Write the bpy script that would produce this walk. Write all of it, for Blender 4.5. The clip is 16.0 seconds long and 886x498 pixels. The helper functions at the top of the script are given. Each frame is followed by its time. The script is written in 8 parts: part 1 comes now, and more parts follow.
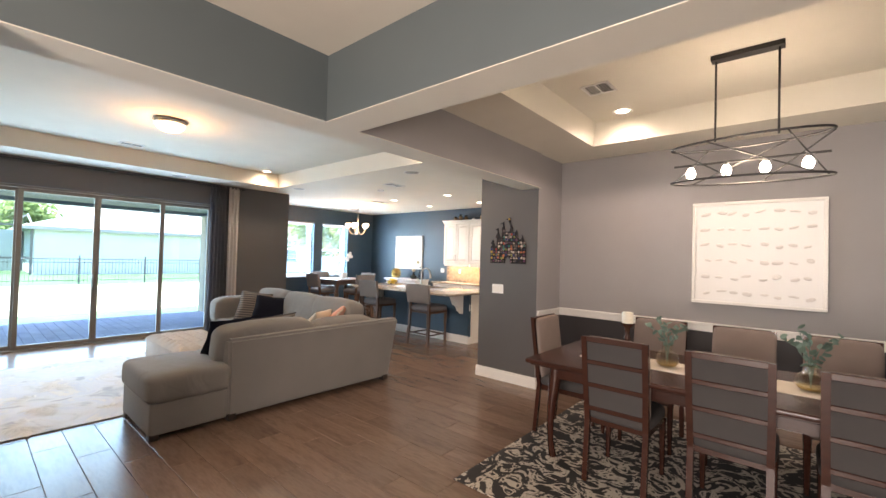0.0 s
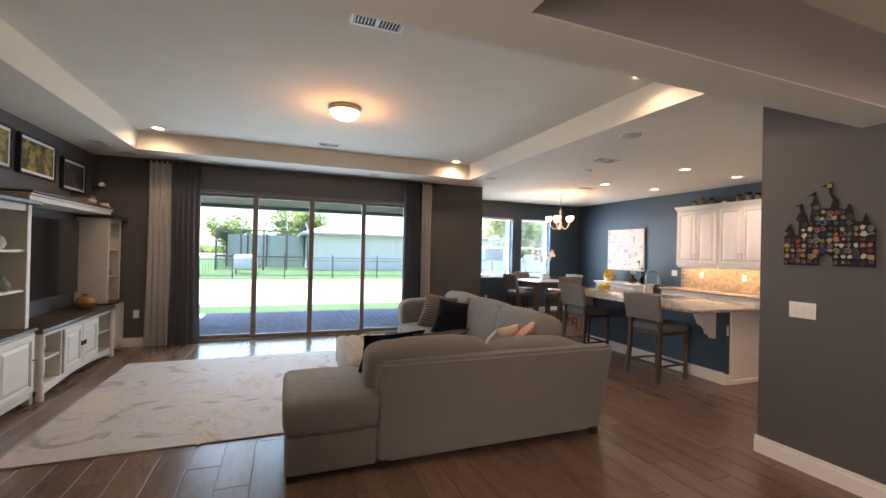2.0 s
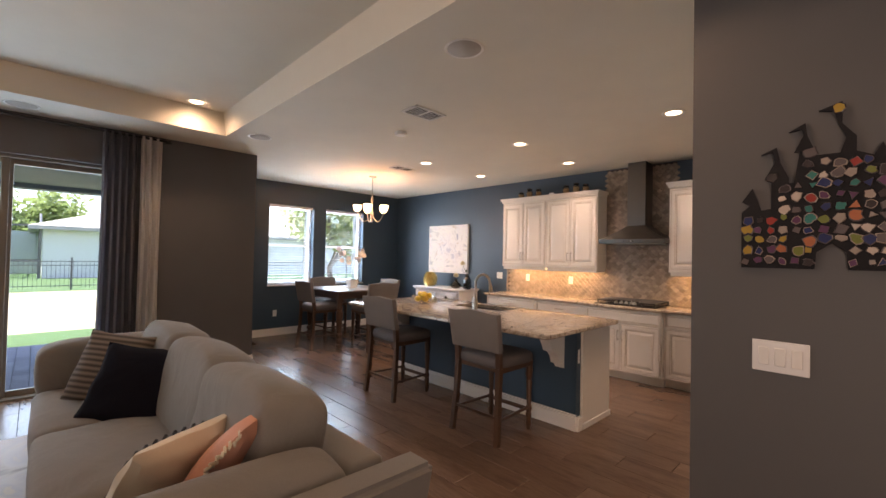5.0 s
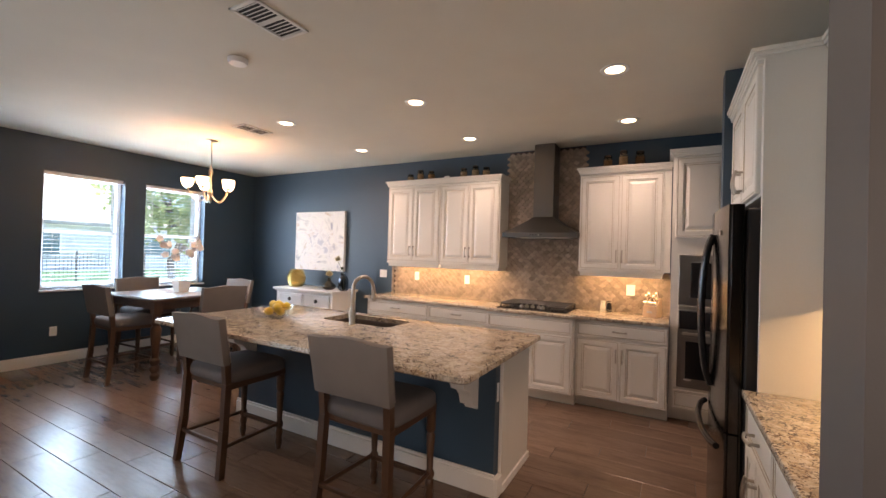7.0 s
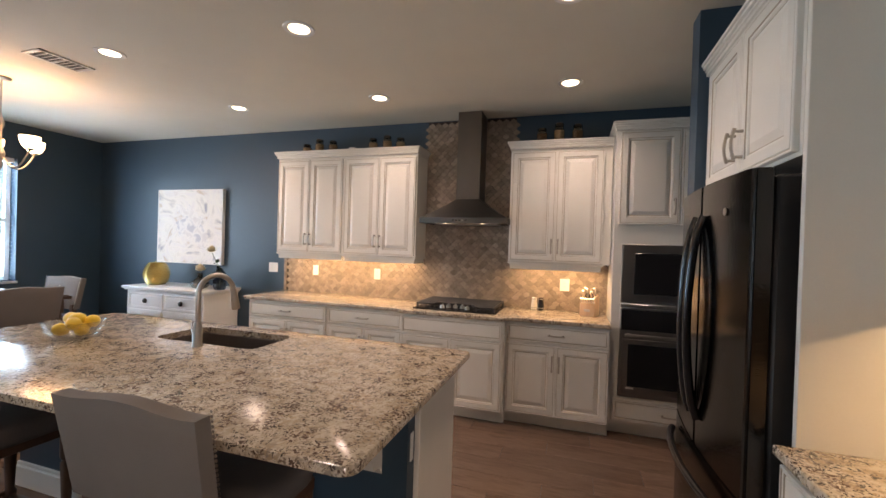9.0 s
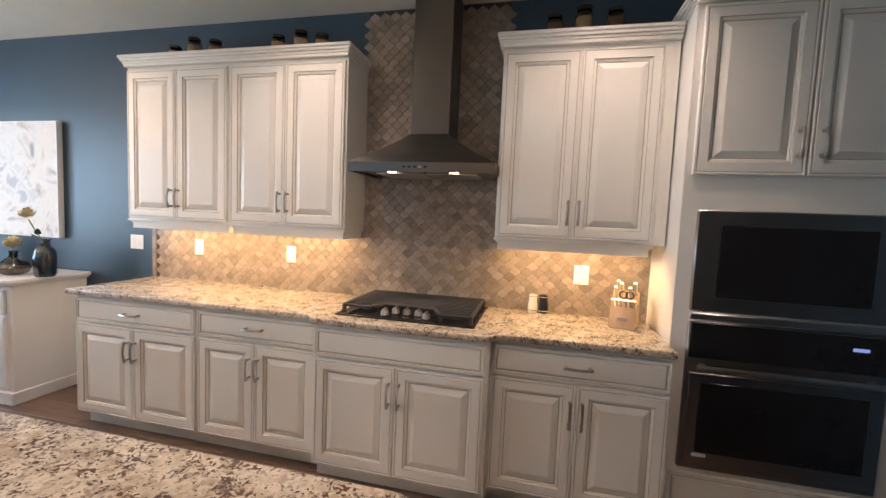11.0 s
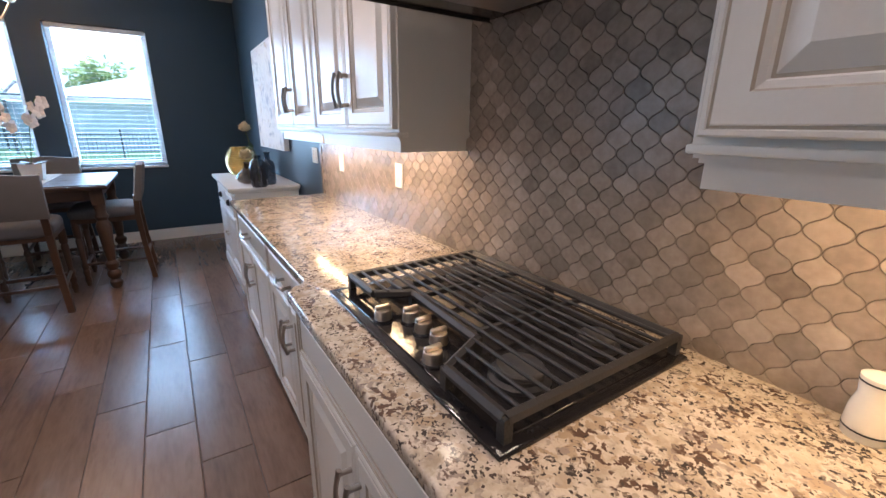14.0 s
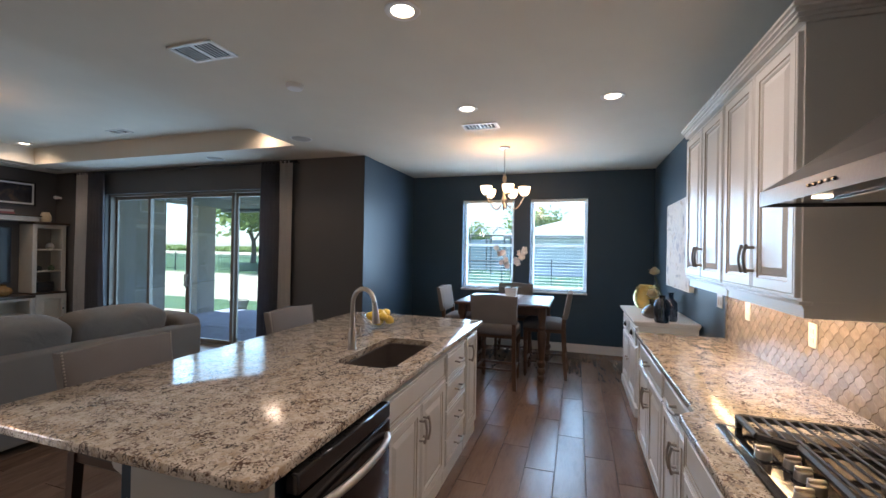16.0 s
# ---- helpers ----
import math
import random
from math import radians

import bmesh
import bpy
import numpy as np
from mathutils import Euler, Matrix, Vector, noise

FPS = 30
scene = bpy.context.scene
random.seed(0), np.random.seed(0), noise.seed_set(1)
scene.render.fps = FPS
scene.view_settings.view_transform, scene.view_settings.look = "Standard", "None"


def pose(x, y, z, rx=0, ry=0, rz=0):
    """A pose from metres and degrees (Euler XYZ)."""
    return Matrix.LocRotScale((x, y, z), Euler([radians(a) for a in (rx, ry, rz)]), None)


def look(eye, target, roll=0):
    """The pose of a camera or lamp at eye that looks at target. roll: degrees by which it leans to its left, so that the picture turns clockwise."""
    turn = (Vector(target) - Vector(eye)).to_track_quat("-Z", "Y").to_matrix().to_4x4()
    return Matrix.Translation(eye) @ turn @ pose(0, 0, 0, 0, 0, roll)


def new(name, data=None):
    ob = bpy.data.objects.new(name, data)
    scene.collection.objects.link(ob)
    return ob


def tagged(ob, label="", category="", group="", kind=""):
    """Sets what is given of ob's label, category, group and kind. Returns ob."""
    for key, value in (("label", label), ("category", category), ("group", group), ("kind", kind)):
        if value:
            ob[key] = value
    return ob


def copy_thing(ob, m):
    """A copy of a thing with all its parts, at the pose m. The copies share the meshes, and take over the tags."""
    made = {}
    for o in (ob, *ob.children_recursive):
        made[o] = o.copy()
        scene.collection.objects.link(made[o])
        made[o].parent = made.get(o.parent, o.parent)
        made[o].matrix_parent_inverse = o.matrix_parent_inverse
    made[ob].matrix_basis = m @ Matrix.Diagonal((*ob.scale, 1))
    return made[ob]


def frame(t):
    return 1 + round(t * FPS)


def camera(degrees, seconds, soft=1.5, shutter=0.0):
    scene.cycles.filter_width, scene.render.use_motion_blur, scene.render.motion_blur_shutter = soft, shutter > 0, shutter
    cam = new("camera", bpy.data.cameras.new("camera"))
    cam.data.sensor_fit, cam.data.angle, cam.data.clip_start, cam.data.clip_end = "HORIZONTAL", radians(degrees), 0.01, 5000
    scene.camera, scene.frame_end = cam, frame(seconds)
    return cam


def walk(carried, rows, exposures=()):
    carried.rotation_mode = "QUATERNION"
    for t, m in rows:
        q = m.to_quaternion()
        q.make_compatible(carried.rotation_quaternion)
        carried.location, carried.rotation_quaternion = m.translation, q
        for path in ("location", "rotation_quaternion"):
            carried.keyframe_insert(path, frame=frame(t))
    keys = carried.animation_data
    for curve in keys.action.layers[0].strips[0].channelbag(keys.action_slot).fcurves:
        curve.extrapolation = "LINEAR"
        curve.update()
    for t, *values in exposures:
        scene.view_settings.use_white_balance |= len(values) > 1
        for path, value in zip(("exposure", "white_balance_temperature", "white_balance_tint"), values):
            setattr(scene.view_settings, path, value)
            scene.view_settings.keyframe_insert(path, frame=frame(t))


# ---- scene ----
cam = camera(93.9, 16.0)
PATH = [
    (0, (1.235, -0.499, 1.526), (-0.068, 1.018, 1.567), 1.6),
    (0.5, (1.008, -0.17, 1.539), (-0.543, 1.092, 1.583), 1.8),
    (1, (0.712, 0.073, 1.545), (-1.015, 1.082, 1.582), 1.9),
    (1.5, (0.441, 0.287, 1.529), (-1.387, 1.099, 1.551), 1.8),
    (2, (0.186, 0.467, 1.516), (-1.68, 1.186, 1.527), 1.3),
    (2.5, (-0.112, 0.623, 1.513), (-1.975, 1.349, 1.527), 1.0),
    (3, (-0.375, 0.816, 1.508), (-2.202, 1.63, 1.521), 0.9),
    (3.5, (-0.64, 1.076, 1.507), (-2.395, 2.034, 1.525), 1.0),
    (4, (-0.945, 1.375, 1.492), (-2.607, 2.487, 1.518), 1.2),
    (4.5, (-1.211, 1.669, 1.5), (-2.763, 2.931, 1.531), 1.1),
    (5, (-1.457, 2.024, 1.491), (-2.882, 3.427, 1.528), 1.2),
    (5.2, (-1.563, 2.155, 1.471), (-2.936, 3.608, 1.518), 1.3),
    (7.5, (-2.382, 3.089, 1.518), (-3.256, 4.888, 1.516), 1.8),
    (8, (-2.469, 3.198, 1.512), (-3.257, 5.036, 1.498), 1.9),
    (8.5, (-2.53, 3.426, 1.494), (-3.229, 5.3, 1.476), 1.8),
    (9, (-2.576, 3.803, 1.501), (-3.177, 5.71, 1.485), 1.8),
    (9.2, (-2.613, 3.975, 1.514), (-3.176, 5.895, 1.497), 1.7),
    (11.3, (-2.907, 5.538, 1.467), (-3.359, 7.475, 1.258), 2.3),
    (11.5, (-2.892, 5.702, 1.472), (-3.4, 7.618, 1.21), 2.3),
    (12, (-2.894, 6.052, 1.469), (-3.555, 7.903, 1.102), 2.5),
    (12.5, (-2.936, 6.413, 1.435), (-3.81, 8.153, 0.977), 2.9),
    (13, (-2.954, 6.691, 1.408), (-4.085, 8.247, 0.861), 2.5),
    (13.5, (-2.922, 6.905, 1.39), (-4.296, 8.234, 0.802), 1.7),
    (14, (-2.829, 6.99, 1.395), (-4.43, 8.046, 0.828), 0.6),
    (14.5, (-2.69, 6.955, 1.411), (-4.498, 7.67, 0.944), -0.4),
    (15, (-2.517, 6.863, 1.468), (-4.471, 7.156, 1.163), -0.8),
    (15.5, (-2.359, 6.84, 1.516), (-4.347, 6.661, 1.389), 0.0),
    (16, (-2.218, 6.845, 1.539), (-4.121, 6.23, 1.546), 1.0),
]
EXPOSURES = [(0, 3.12, 7300, 20), (0.6, 2.86, 7700, 24), (1.5, 2.56, 8000, 28), (2.5, 2.22, 8000, 28), (4.0, 2.1, 8400, 28), (5.2, 2.12, 8700, 34), (7.5, 2.2, 8000, 28), (9.0, 2.05, 7600, 24), (11.5, 2.27, 7000, 20), (12.5, 2.02, 6600, 18), (13.5, 1.88, 6350, 24), (14.2, 1.85, 6200, 22), (15.0, 1.60, 6150, 14), (16.0, 1.64, 6650, 20)]
walk(cam, [(t, look(eye, target, roll)) for t, eye, target, roll in PATH], EXPOSURES)

# ---- world and light ----
SUN_ELEVATION, SUN_ROTATION = radians(74), radians(185)
sky_world = bpy.data.worlds.new("sky")
scene.world = sky_world
sky_world.use_nodes = True
sky_node = sky_world.node_tree.nodes.new("ShaderNodeTexSky")
sky_node.sky_type, sky_node.sun_disc = "NISHITA", False
sky_node.sun_elevation, sky_node.sun_rotation = SUN_ELEVATION, SUN_ROTATION
sky_world.node_tree.nodes["Background"].inputs[1].default_value = 0.15
sky_world.node_tree.links.new(sky_node.outputs[0], sky_world.node_tree.nodes["Background"].inputs[0])

WARM, WARM2, DAY = (1.0, 0.55, 0.24), (1.0, 0.84, 0.73), (0.60, 0.82, 1.0)


def lamp(kind, name, watts, colour, m, **more):
    data = bpy.data.lights.new(name, kind)
    data.energy, data.color = watts, colour
    for key, value in more.items():
        if key == "size":
            data.size = value
        if key == "size_y":
            data.shape, data.size_y = "RECTANGLE", value
        if key == "radius":
            data.shadow_soft_size = value
        if key == "angle":
            data.angle = value
        if key == "cone":
            data.spot_size, data.spot_blend = radians(value), 0.9
    ob = new(name, data)
    ob.matrix_world = m
    return ob


sun_way = Vector((math.sin(SUN_ROTATION) * math.cos(SUN_ELEVATION), math.cos(SUN_ROTATION) * math.cos(SUN_ELEVATION), math.sin(SUN_ELEVATION)))
lamp("SUN", "sun", 5.0, (1.0, 0.95, 0.86), look(sun_way * 30, (0, 0, 0)), angle=radians(0.5))
# the sky's light in the openings
lamp("AREA", "slider_daylight", 30, DAY, look((-7.45, 0.9, 1.25), (0, 0.9, 1.0)), size=3.4, size_y=2.3)
lamp("AREA", "nook_window_daylight", 19, DAY, look((-9.12, 5.43, 1.64), (0, 5.43, 1.5)), size=0.8, size_y=1.4)
lamp("AREA", "nook_window_daylight", 19, DAY, look((-9.12, 6.56, 1.64), (0, 6.56, 1.5)), size=0.8, size_y=1.4)
# unseen lamp without an opening, added to brighten entry floor and dining room
lamp("AREA", "entry_door_daylight", 26, (1.0, 0.96, 0.92), look((1.2, -3.0, 1.4), (0.6, 3, 1.2)), size=1.6, size_y=2.1)
KITCHEN_DOWNLIGHTS = [(-5.77, 5.9), (-4.22, 5.95), (-2.63, 5.99), (-5.78, 7.1), (-4.27, 7.15), (-2.64, 7.17)]
LIVING_DOWNLIGHTS = [(-6.3, 3.17), (-2.47, 3.23), (-6.2, -1.1), (-2.47, -1.1)]
for x, y in KITCHEN_DOWNLIGHTS:
    lamp("SPOT", "downlight", 9.4, WARM2, look((x, y, 2.77), (x, y, 0)), radius=0.085, cone=134)
for x, y in LIVING_DOWNLIGHTS:
    lamp("SPOT", "downlight", 8, (1.0, 0.76, 0.54), look((x, y, 3.01), (x, y, 0)), radius=0.06, cone=165)
lamp("SPOT", "downlight", 7, WARM2, look((-0.11, 3.76, 3.01), (-0.11, 3.76, 0)), radius=0.06, cone=165)
lamp("POINT", "dome_light_bulb", 3.4, WARM, pose(-4.36, 1.05, 2.84), radius=0.09)
lamp("POINT", "chandelier_bulbs", 5, WARM, pose(-7.2, 6.0, 2.36), radius=0.16)
lamp("POINT", "dining_pendant_bulbs", 3, (1.0, 0.85, 0.66), pose(0.95, 3.08, 2.25), radius=0.12)
for x0, x1, watts in ((-5.68, -4.13, 2.9), (-3.09, -2.33, 1.3)):
    lamp("AREA", "under_cabinet_strip", watts, (1.0, 0.70, 0.36), look(((x0 + x1) / 2, 7.72, 1.355), ((x0 + x1) / 2, 7.80, 0.9)), size=x1 - x0, size_y=0.04)
lamp("AREA", "under_cabinet_strip", 1.3, (1.0, 0.70, 0.36), look((-1.5, 4.85, 1.385), (-1.5, 4.85, 0.9)), size=0.04, size_y=0.9)
for x in (-3.74, -3.38):
    lamp("SPOT", "hood_lamp", 0.9, (1.0, 0.85, 0.62), look((x, 7.56, 1.715), (x, 7.58, 0.9)), radius=0.05, cone=110)


# ---- materials ----
def shader(name, colours, rough=0.5, metal=0.0, scale=6.0, grain=60.0, bump=0.02, stretch=(1, 1, 1), vary=0.0, coat=0.0, spec=0.5, space="Object", sheen=0.0, crease=0.0):
    """Paint, cloth, wood or stone: a slow and a fine noise mix the given colours, the fine one also gives relief."""
    m = bpy.data.materials.new(name)
    m.use_nodes = True
    n, link = m.node_tree.nodes, m.node_tree.links.new
    b = n["Principled BSDF"]
    b.inputs["Roughness"].default_value, b.inputs["Metallic"].default_value = rough, metal
    b.inputs["Coat Weight"].default_value, b.inputs["Specular IOR Level"].default_value = coat, spec
    b.inputs["Sheen Weight"].default_value = sheen
    coords = n.new("ShaderNodeTexCoord")
    at = n.new("ShaderNodeMapping")
    at.inputs["Scale"].default_value = stretch
    link(coords.outputs[space], at.inputs["Vector"])
    vector = at.outputs[0]
    if vary:
        info, add = n.new("ShaderNodeObjectInfo"), n.new("ShaderNodeVectorMath")
        add.operation = "MULTIPLY_ADD"
        link(info.outputs["Random"], add.inputs[0])
        add.inputs[1].default_value = (37, 23, 11)
        link(vector, add.inputs[2])
        vector = add.outputs[0]
    slow, fine = n.new("ShaderNodeTexNoise"), n.new("ShaderNodeTexNoise")
    slow.inputs["Scale"].default_value, slow.inputs["Detail"].default_value = scale, 4
    fine.inputs["Scale"].default_value, fine.inputs["Detail"].default_value = grain, 3
    for node in (slow, fine):
        link(vector, node.inputs["Vector"])
    mix = n.new("ShaderNodeMix")
    mix.data_type, mix.factor_mode = "FLOAT", "UNIFORM"
    mix.inputs[0].default_value = 0.35
    link(slow.outputs["Fac"], mix.inputs[2]), link(fine.outputs["Fac"], mix.inputs[3])
    ramp = n.new("ShaderNodeValToRGB")
    stops = ramp.color_ramp.elements
    while len(stops) < len(colours):
        stops.new(0.5)
    for i, c in enumerate(colours):
        stops[i].position = 0.32 + 0.36 * i / max(1, len(colours) - 1)
        stops[i].color = (*c, 1)
    link(mix.outputs[0], ramp.inputs[0])
    colour = ramp.outputs[0]
    if vary:
        hsv, level = n.new("ShaderNodeHueSaturation"), n.new("ShaderNodeMapRange")
        link(info.outputs["Random"], level.inputs[0])
        level.inputs[3].default_value, level.inputs[4].default_value = 1 - vary, 1 + vary
        link(level.outputs[0], hsv.inputs["Value"]), link(colour, hsv.inputs["Color"])
        colour = hsv.outputs[0]
    link(colour, b.inputs["Base Color"])
    if crease:
        fold, deep = n.new("ShaderNodeTexNoise"), n.new("ShaderNodeBump")
        fold.inputs["Scale"].default_value, fold.inputs["Detail"].default_value, fold.inputs["Distortion"].default_value = 5, 3, 1.2
        deep.inputs["Strength"].default_value, deep.inputs["Distance"].default_value = crease, 0.05
        link(vector, fold.inputs["Vector"]), link(fold.outputs["Fac"], deep.inputs["Height"])
        link(deep.outputs[0], b.inputs["Normal"])
    if bump:
        relief = n.new("ShaderNodeBump")
        if crease:
            link(deep.outputs[0], relief.inputs["Normal"])
        relief.inputs["Strength"].default_value, relief.inputs["Distance"].default_value = bump * 10, 0.002
        link(fine.outputs["Fac"], relief.inputs["Height"]), link(relief.outputs[0], b.inputs["Normal"])
    return m


def two(c, d=0.08):
    return [tuple(v * (1 - d) for v in c), tuple(v * (1 + d) for v in c)]


def glow(name, colour, strength):
    m = bpy.data.materials.new(name)
    m.use_nodes = True
    b = m.node_tree.nodes["Principled BSDF"]
    b.inputs["Base Color"].default_value = (*colour, 1)
    b.inputs["Emission Color"].default_value, b.inputs["Emission Strength"].default_value = (*colour, 1), strength
    return m


def clear(name, tint=(1, 1, 1), gloss=0.5):
    """Thin clear glass: what is behind shows through, Fresnel drives the gloss."""
    m = bpy.data.materials.new(name)
    m.use_nodes = True
    n, link = m.node_tree.nodes, m.node_tree.links.new
    see, shine, mix, edge, curve = (n.new("ShaderNode" + k) for k in ("BsdfTransparent", "BsdfGlossy", "MixShader", "LayerWeight", "MapRange"))
    see.inputs[0].default_value = (*tint, 1)
    shine.inputs["Roughness"].default_value = 0.02
    edge.inputs[0].default_value = 0.18
    curve.inputs[3].default_value, curve.inputs[4].default_value = 0.08 * gloss, 0.08 * gloss + 1.1 * gloss
    link(edge.outputs["Facing"], curve.inputs[0]), link(curve.outputs[0], mix.inputs[0]), link(see.outputs[0], mix.inputs[1]), link(shine.outputs[0], mix.inputs[2])
    link(mix.outputs[0], n["Material Output"].inputs[0])
    return m


def granite_material():
    m = bpy.data.materials.new("granite")
    m.use_nodes = True
    n, link = m.node_tree.nodes, m.node_tree.links.new
    b = n["Principled BSDF"]
    b.inputs["Roughness"].default_value = 0.14
    coords = n.new("ShaderNodeNewGeometry").outputs["Position"]
    warp, drift = n.new("ShaderNodeTexNoise"), n.new("ShaderNodeVectorMath")
    warp.inputs["Scale"].default_value = 60
    drift.operation = "MULTIPLY_ADD"
    drift.inputs[1].default_value = (0.022, 0.022, 0.022)
    link(coords, warp.inputs["Vector"]), link(warp.outputs["Color"], drift.inputs[0]), link(coords, drift.inputs[2])

    def noise_ramp(scale, detail, stops, rough=0.6):
        tex, ramp = n.new("ShaderNodeTexNoise"), n.new("ShaderNodeValToRGB")
        tex.inputs["Scale"].default_value, tex.inputs["Detail"].default_value, tex.inputs["Roughness"].default_value = scale, detail, rough
        link(drift.outputs[0], tex.inputs["Vector"]), link(tex.outputs["Fac"], ramp.inputs[0])
        els = ramp.color_ramp.elements
        while len(els) < len(stops):
            els.new(0.5)
        for e, (p, c) in zip(els, stops):
            e.position, e.color = p, (*c, 1)
        return ramp.outputs[0]

    def over(fac, low, high):
        mix = n.new("ShaderNodeMix")
        mix.data_type = "RGBA"
        link(fac, mix.inputs[0])
        link(low, mix.inputs[6])
        if isinstance(high, tuple):
            mix.inputs[7].default_value = (*high, 1)
        else:
            link(high, mix.inputs[7])
        return mix.outputs[2]

    def crystals(scale, low, high, seed):
        """Angular grains: cells whose random value lies above a bound."""
        tex, shift, part_of, ramp = n.new("ShaderNodeTexVoronoi"), n.new("ShaderNodeVectorMath"), n.new("ShaderNodeSeparateColor"), n.new("ShaderNodeValToRGB")
        shift.inputs[1].default_value = (seed, seed * 1.7, seed * 0.6)
        tex.inputs["Scale"].default_value, tex.inputs["Randomness"].default_value = scale, 1.0
        link(drift.outputs[0], shift.inputs[0]), link(shift.outputs[0], tex.inputs["Vector"]), link(tex.outputs["Color"], part_of.inputs[0]), link(part_of.outputs[0], ramp.inputs[0])
        for e, p, c in zip(ramp.color_ramp.elements, (low, high), (K, W)):
            e.position, e.color = p, (*c, 1)
        return ramp.outputs[0]

    def both(a, c):
        mix = n.new("ShaderNodeMix")
        mix.data_type, mix.blend_type = "RGBA", "MULTIPLY"
        mix.inputs[0].default_value = 1.0
        link(a, mix.inputs[6]), link(c, mix.inputs[7])
        return mix.outputs[2]

    W, K = (1, 1, 1), (0, 0, 0)
    base = noise_ramp(26, 5, [(0.32, (0.37, 0.30, 0.22)), (0.44, (0.50, 0.43, 0.335)), (0.56, (0.60, 0.53, 0.44)), (0.75, (0.52, 0.45, 0.36))])
    col = over(both(noise_ramp(9, 4, [(0.46, K), (0.60, W)]), crystals(70, 0.55, 0.70, 1.0)), base, (0.40, 0.31, 0.215))
    col = over(both(noise_ramp(16, 4, [(0.46, K), (0.58, W)]), crystals(110, 0.70, 0.75, 2.0)), col, (0.30, 0.25, 0.21))
    col = over(both(noise_ramp(13, 4, [(0.49, K), (0.56, W)]), crystals(125, 0.64, 0.67, 3.0)), col, (0.115, 0.072, 0.052))
    col = over(both(noise_ramp(21, 3, [(0.51, K), (0.57, W)]), crystals(170, 0.74, 0.77, 4.0)), col, (0.06, 0.05, 0.044))
    col = over(crystals(230, 0.945, 0.955, 5.0), col, (0.08, 0.06, 0.05))
    link(col, b.inputs["Base Color"])
    return m


CEILING = shader("ceiling_paint", two((0.70, 0.67, 0.585), 0.03), 0.9, scale=3, grain=220, bump=0.02)
GREY = shader("charcoal_paint", two((0.098, 0.096, 0.098), 0.05), 0.5, scale=2, grain=250, bump=0.012)
NAVY = shader("navy_paint", two((0.031, 0.066, 0.102), 0.05), 0.45, scale=2, grain=250, bump=0.012)
PALE = shader("pale_grey_paint", two((0.30, 0.29, 0.295), 0.04), 0.6, scale=2, grain=250, bump=0.012)
FOYER = shader("slate_green_paint", two((0.105, 0.128, 0.132), 0.05), 0.4, scale=2, grain=250, bump=0.012)
DARKWAINSCOT = shader("dark_wainscot_paint", two((0.035, 0.033, 0.036), 0.06), 0.45, scale=3, grain=200)
TRIM = shader("white_trim_paint", two((0.78, 0.77, 0.74), 0.02), 0.35, scale=4, grain=120, bump=0.006)
GLAZE = shader("antique_glaze", two((0.46, 0.40, 0.32), 0.08), 0.45, scale=8)
CREAM = shader("cream_cabinet_paint", two((0.74, 0.72, 0.67), 0.025), 0.32, scale=3, grain=140, bump=0.006)
WHITE = shader("white_paint", two((0.8, 0.8, 0.79), 0.02), 0.4, scale=3, grain=140, bump=0.006)
GRANITE = granite_material()
GROUT = shader("grout", two((0.10, 0.085, 0.075), 0.15), 0.9, scale=8, grain=180)
PLANK = shader("wood_look_tile", [(0.110, 0.068, 0.048), (0.145, 0.091, 0.064), (0.175, 0.113, 0.080), (0.126, 0.080, 0.056)], 0.27, scale=2.6, grain=12, bump=0.010, stretch=(0.8, 4, 1), vary=0.16)
TILE = shader("lantern_tile", [(0.21, 0.168, 0.138), (0.285, 0.234, 0.193), (0.355, 0.296, 0.248)], 0.26, scale=9, grain=60, bump=0.01, vary=0.22)
TILEGROUT = shader("tile_grout", two((0.045, 0.032, 0.026), 0.1), 0.9)
STEEL = shader("brushed_steel", two((0.55, 0.53, 0.50), 0.05), 0.28, metal=1, scale=4, grain=90, stretch=(1, 12, 1))
NICKEL = shader("brushed_nickel", two((0.46, 0.42, 0.37), 0.05), 0.30, metal=1, scale=8, grain=90)
BLACKSTEEL = shader("black_stainless", two((0.062, 0.056, 0.053), 0.05), 0.16, metal=1, scale=4, grain=90)
HOODSTEEL = shader("hood_steel", two((0.16, 0.15, 0.14), 0.05), 0.30, metal=1, scale=4, grain=90)
GLOSSBLACK = shader("gloss_black", two((0.016, 0.015, 0.016), 0.1), 0.10, scale=5)
IRON = shader("cast_iron", two((0.024, 0.023, 0.023), 0.15), 0.5, scale=9, grain=160, bump=0.05)
BLACKPLASTIC = shader("black_plastic", two((0.02, 0.02, 0.022), 0.1), 0.45, scale=6)
SOFA = shader("taupe_sofa_cloth", two((0.192, 0.180, 0.167), 0.10), 0.92, scale=3, grain=240, bump=0.06, sheen=0.1, crease=0.22)
SOFABACK = shader("taupe_sofa_back_cloth", two((0.192, 0.180, 0.167), 0.06), 0.92, scale=3, grain=240, bump=0.06, sheen=0.1)
CHAIRCLOTH = shader("grey_linen", two((0.185, 0.168, 0.157), 0.08), 0.95, scale=5, grain=320, bump=0.06)
# the same linen, its colour darkened and blued for the daylight it reflects
SKYSEATCLOTH = shader("sky_reflecting_seat_linen", two((0.135, 0.130, 0.136), 0.08), 0.9, scale=5, grain=320, bump=0.06)
WALNUT = shader("walnut_wood", [(0.052, 0.026, 0.015), (0.090, 0.046, 0.026), (0.065, 0.033, 0.019)], 0.38, scale=5, grain=30, stretch=(1, 1, 0.12))
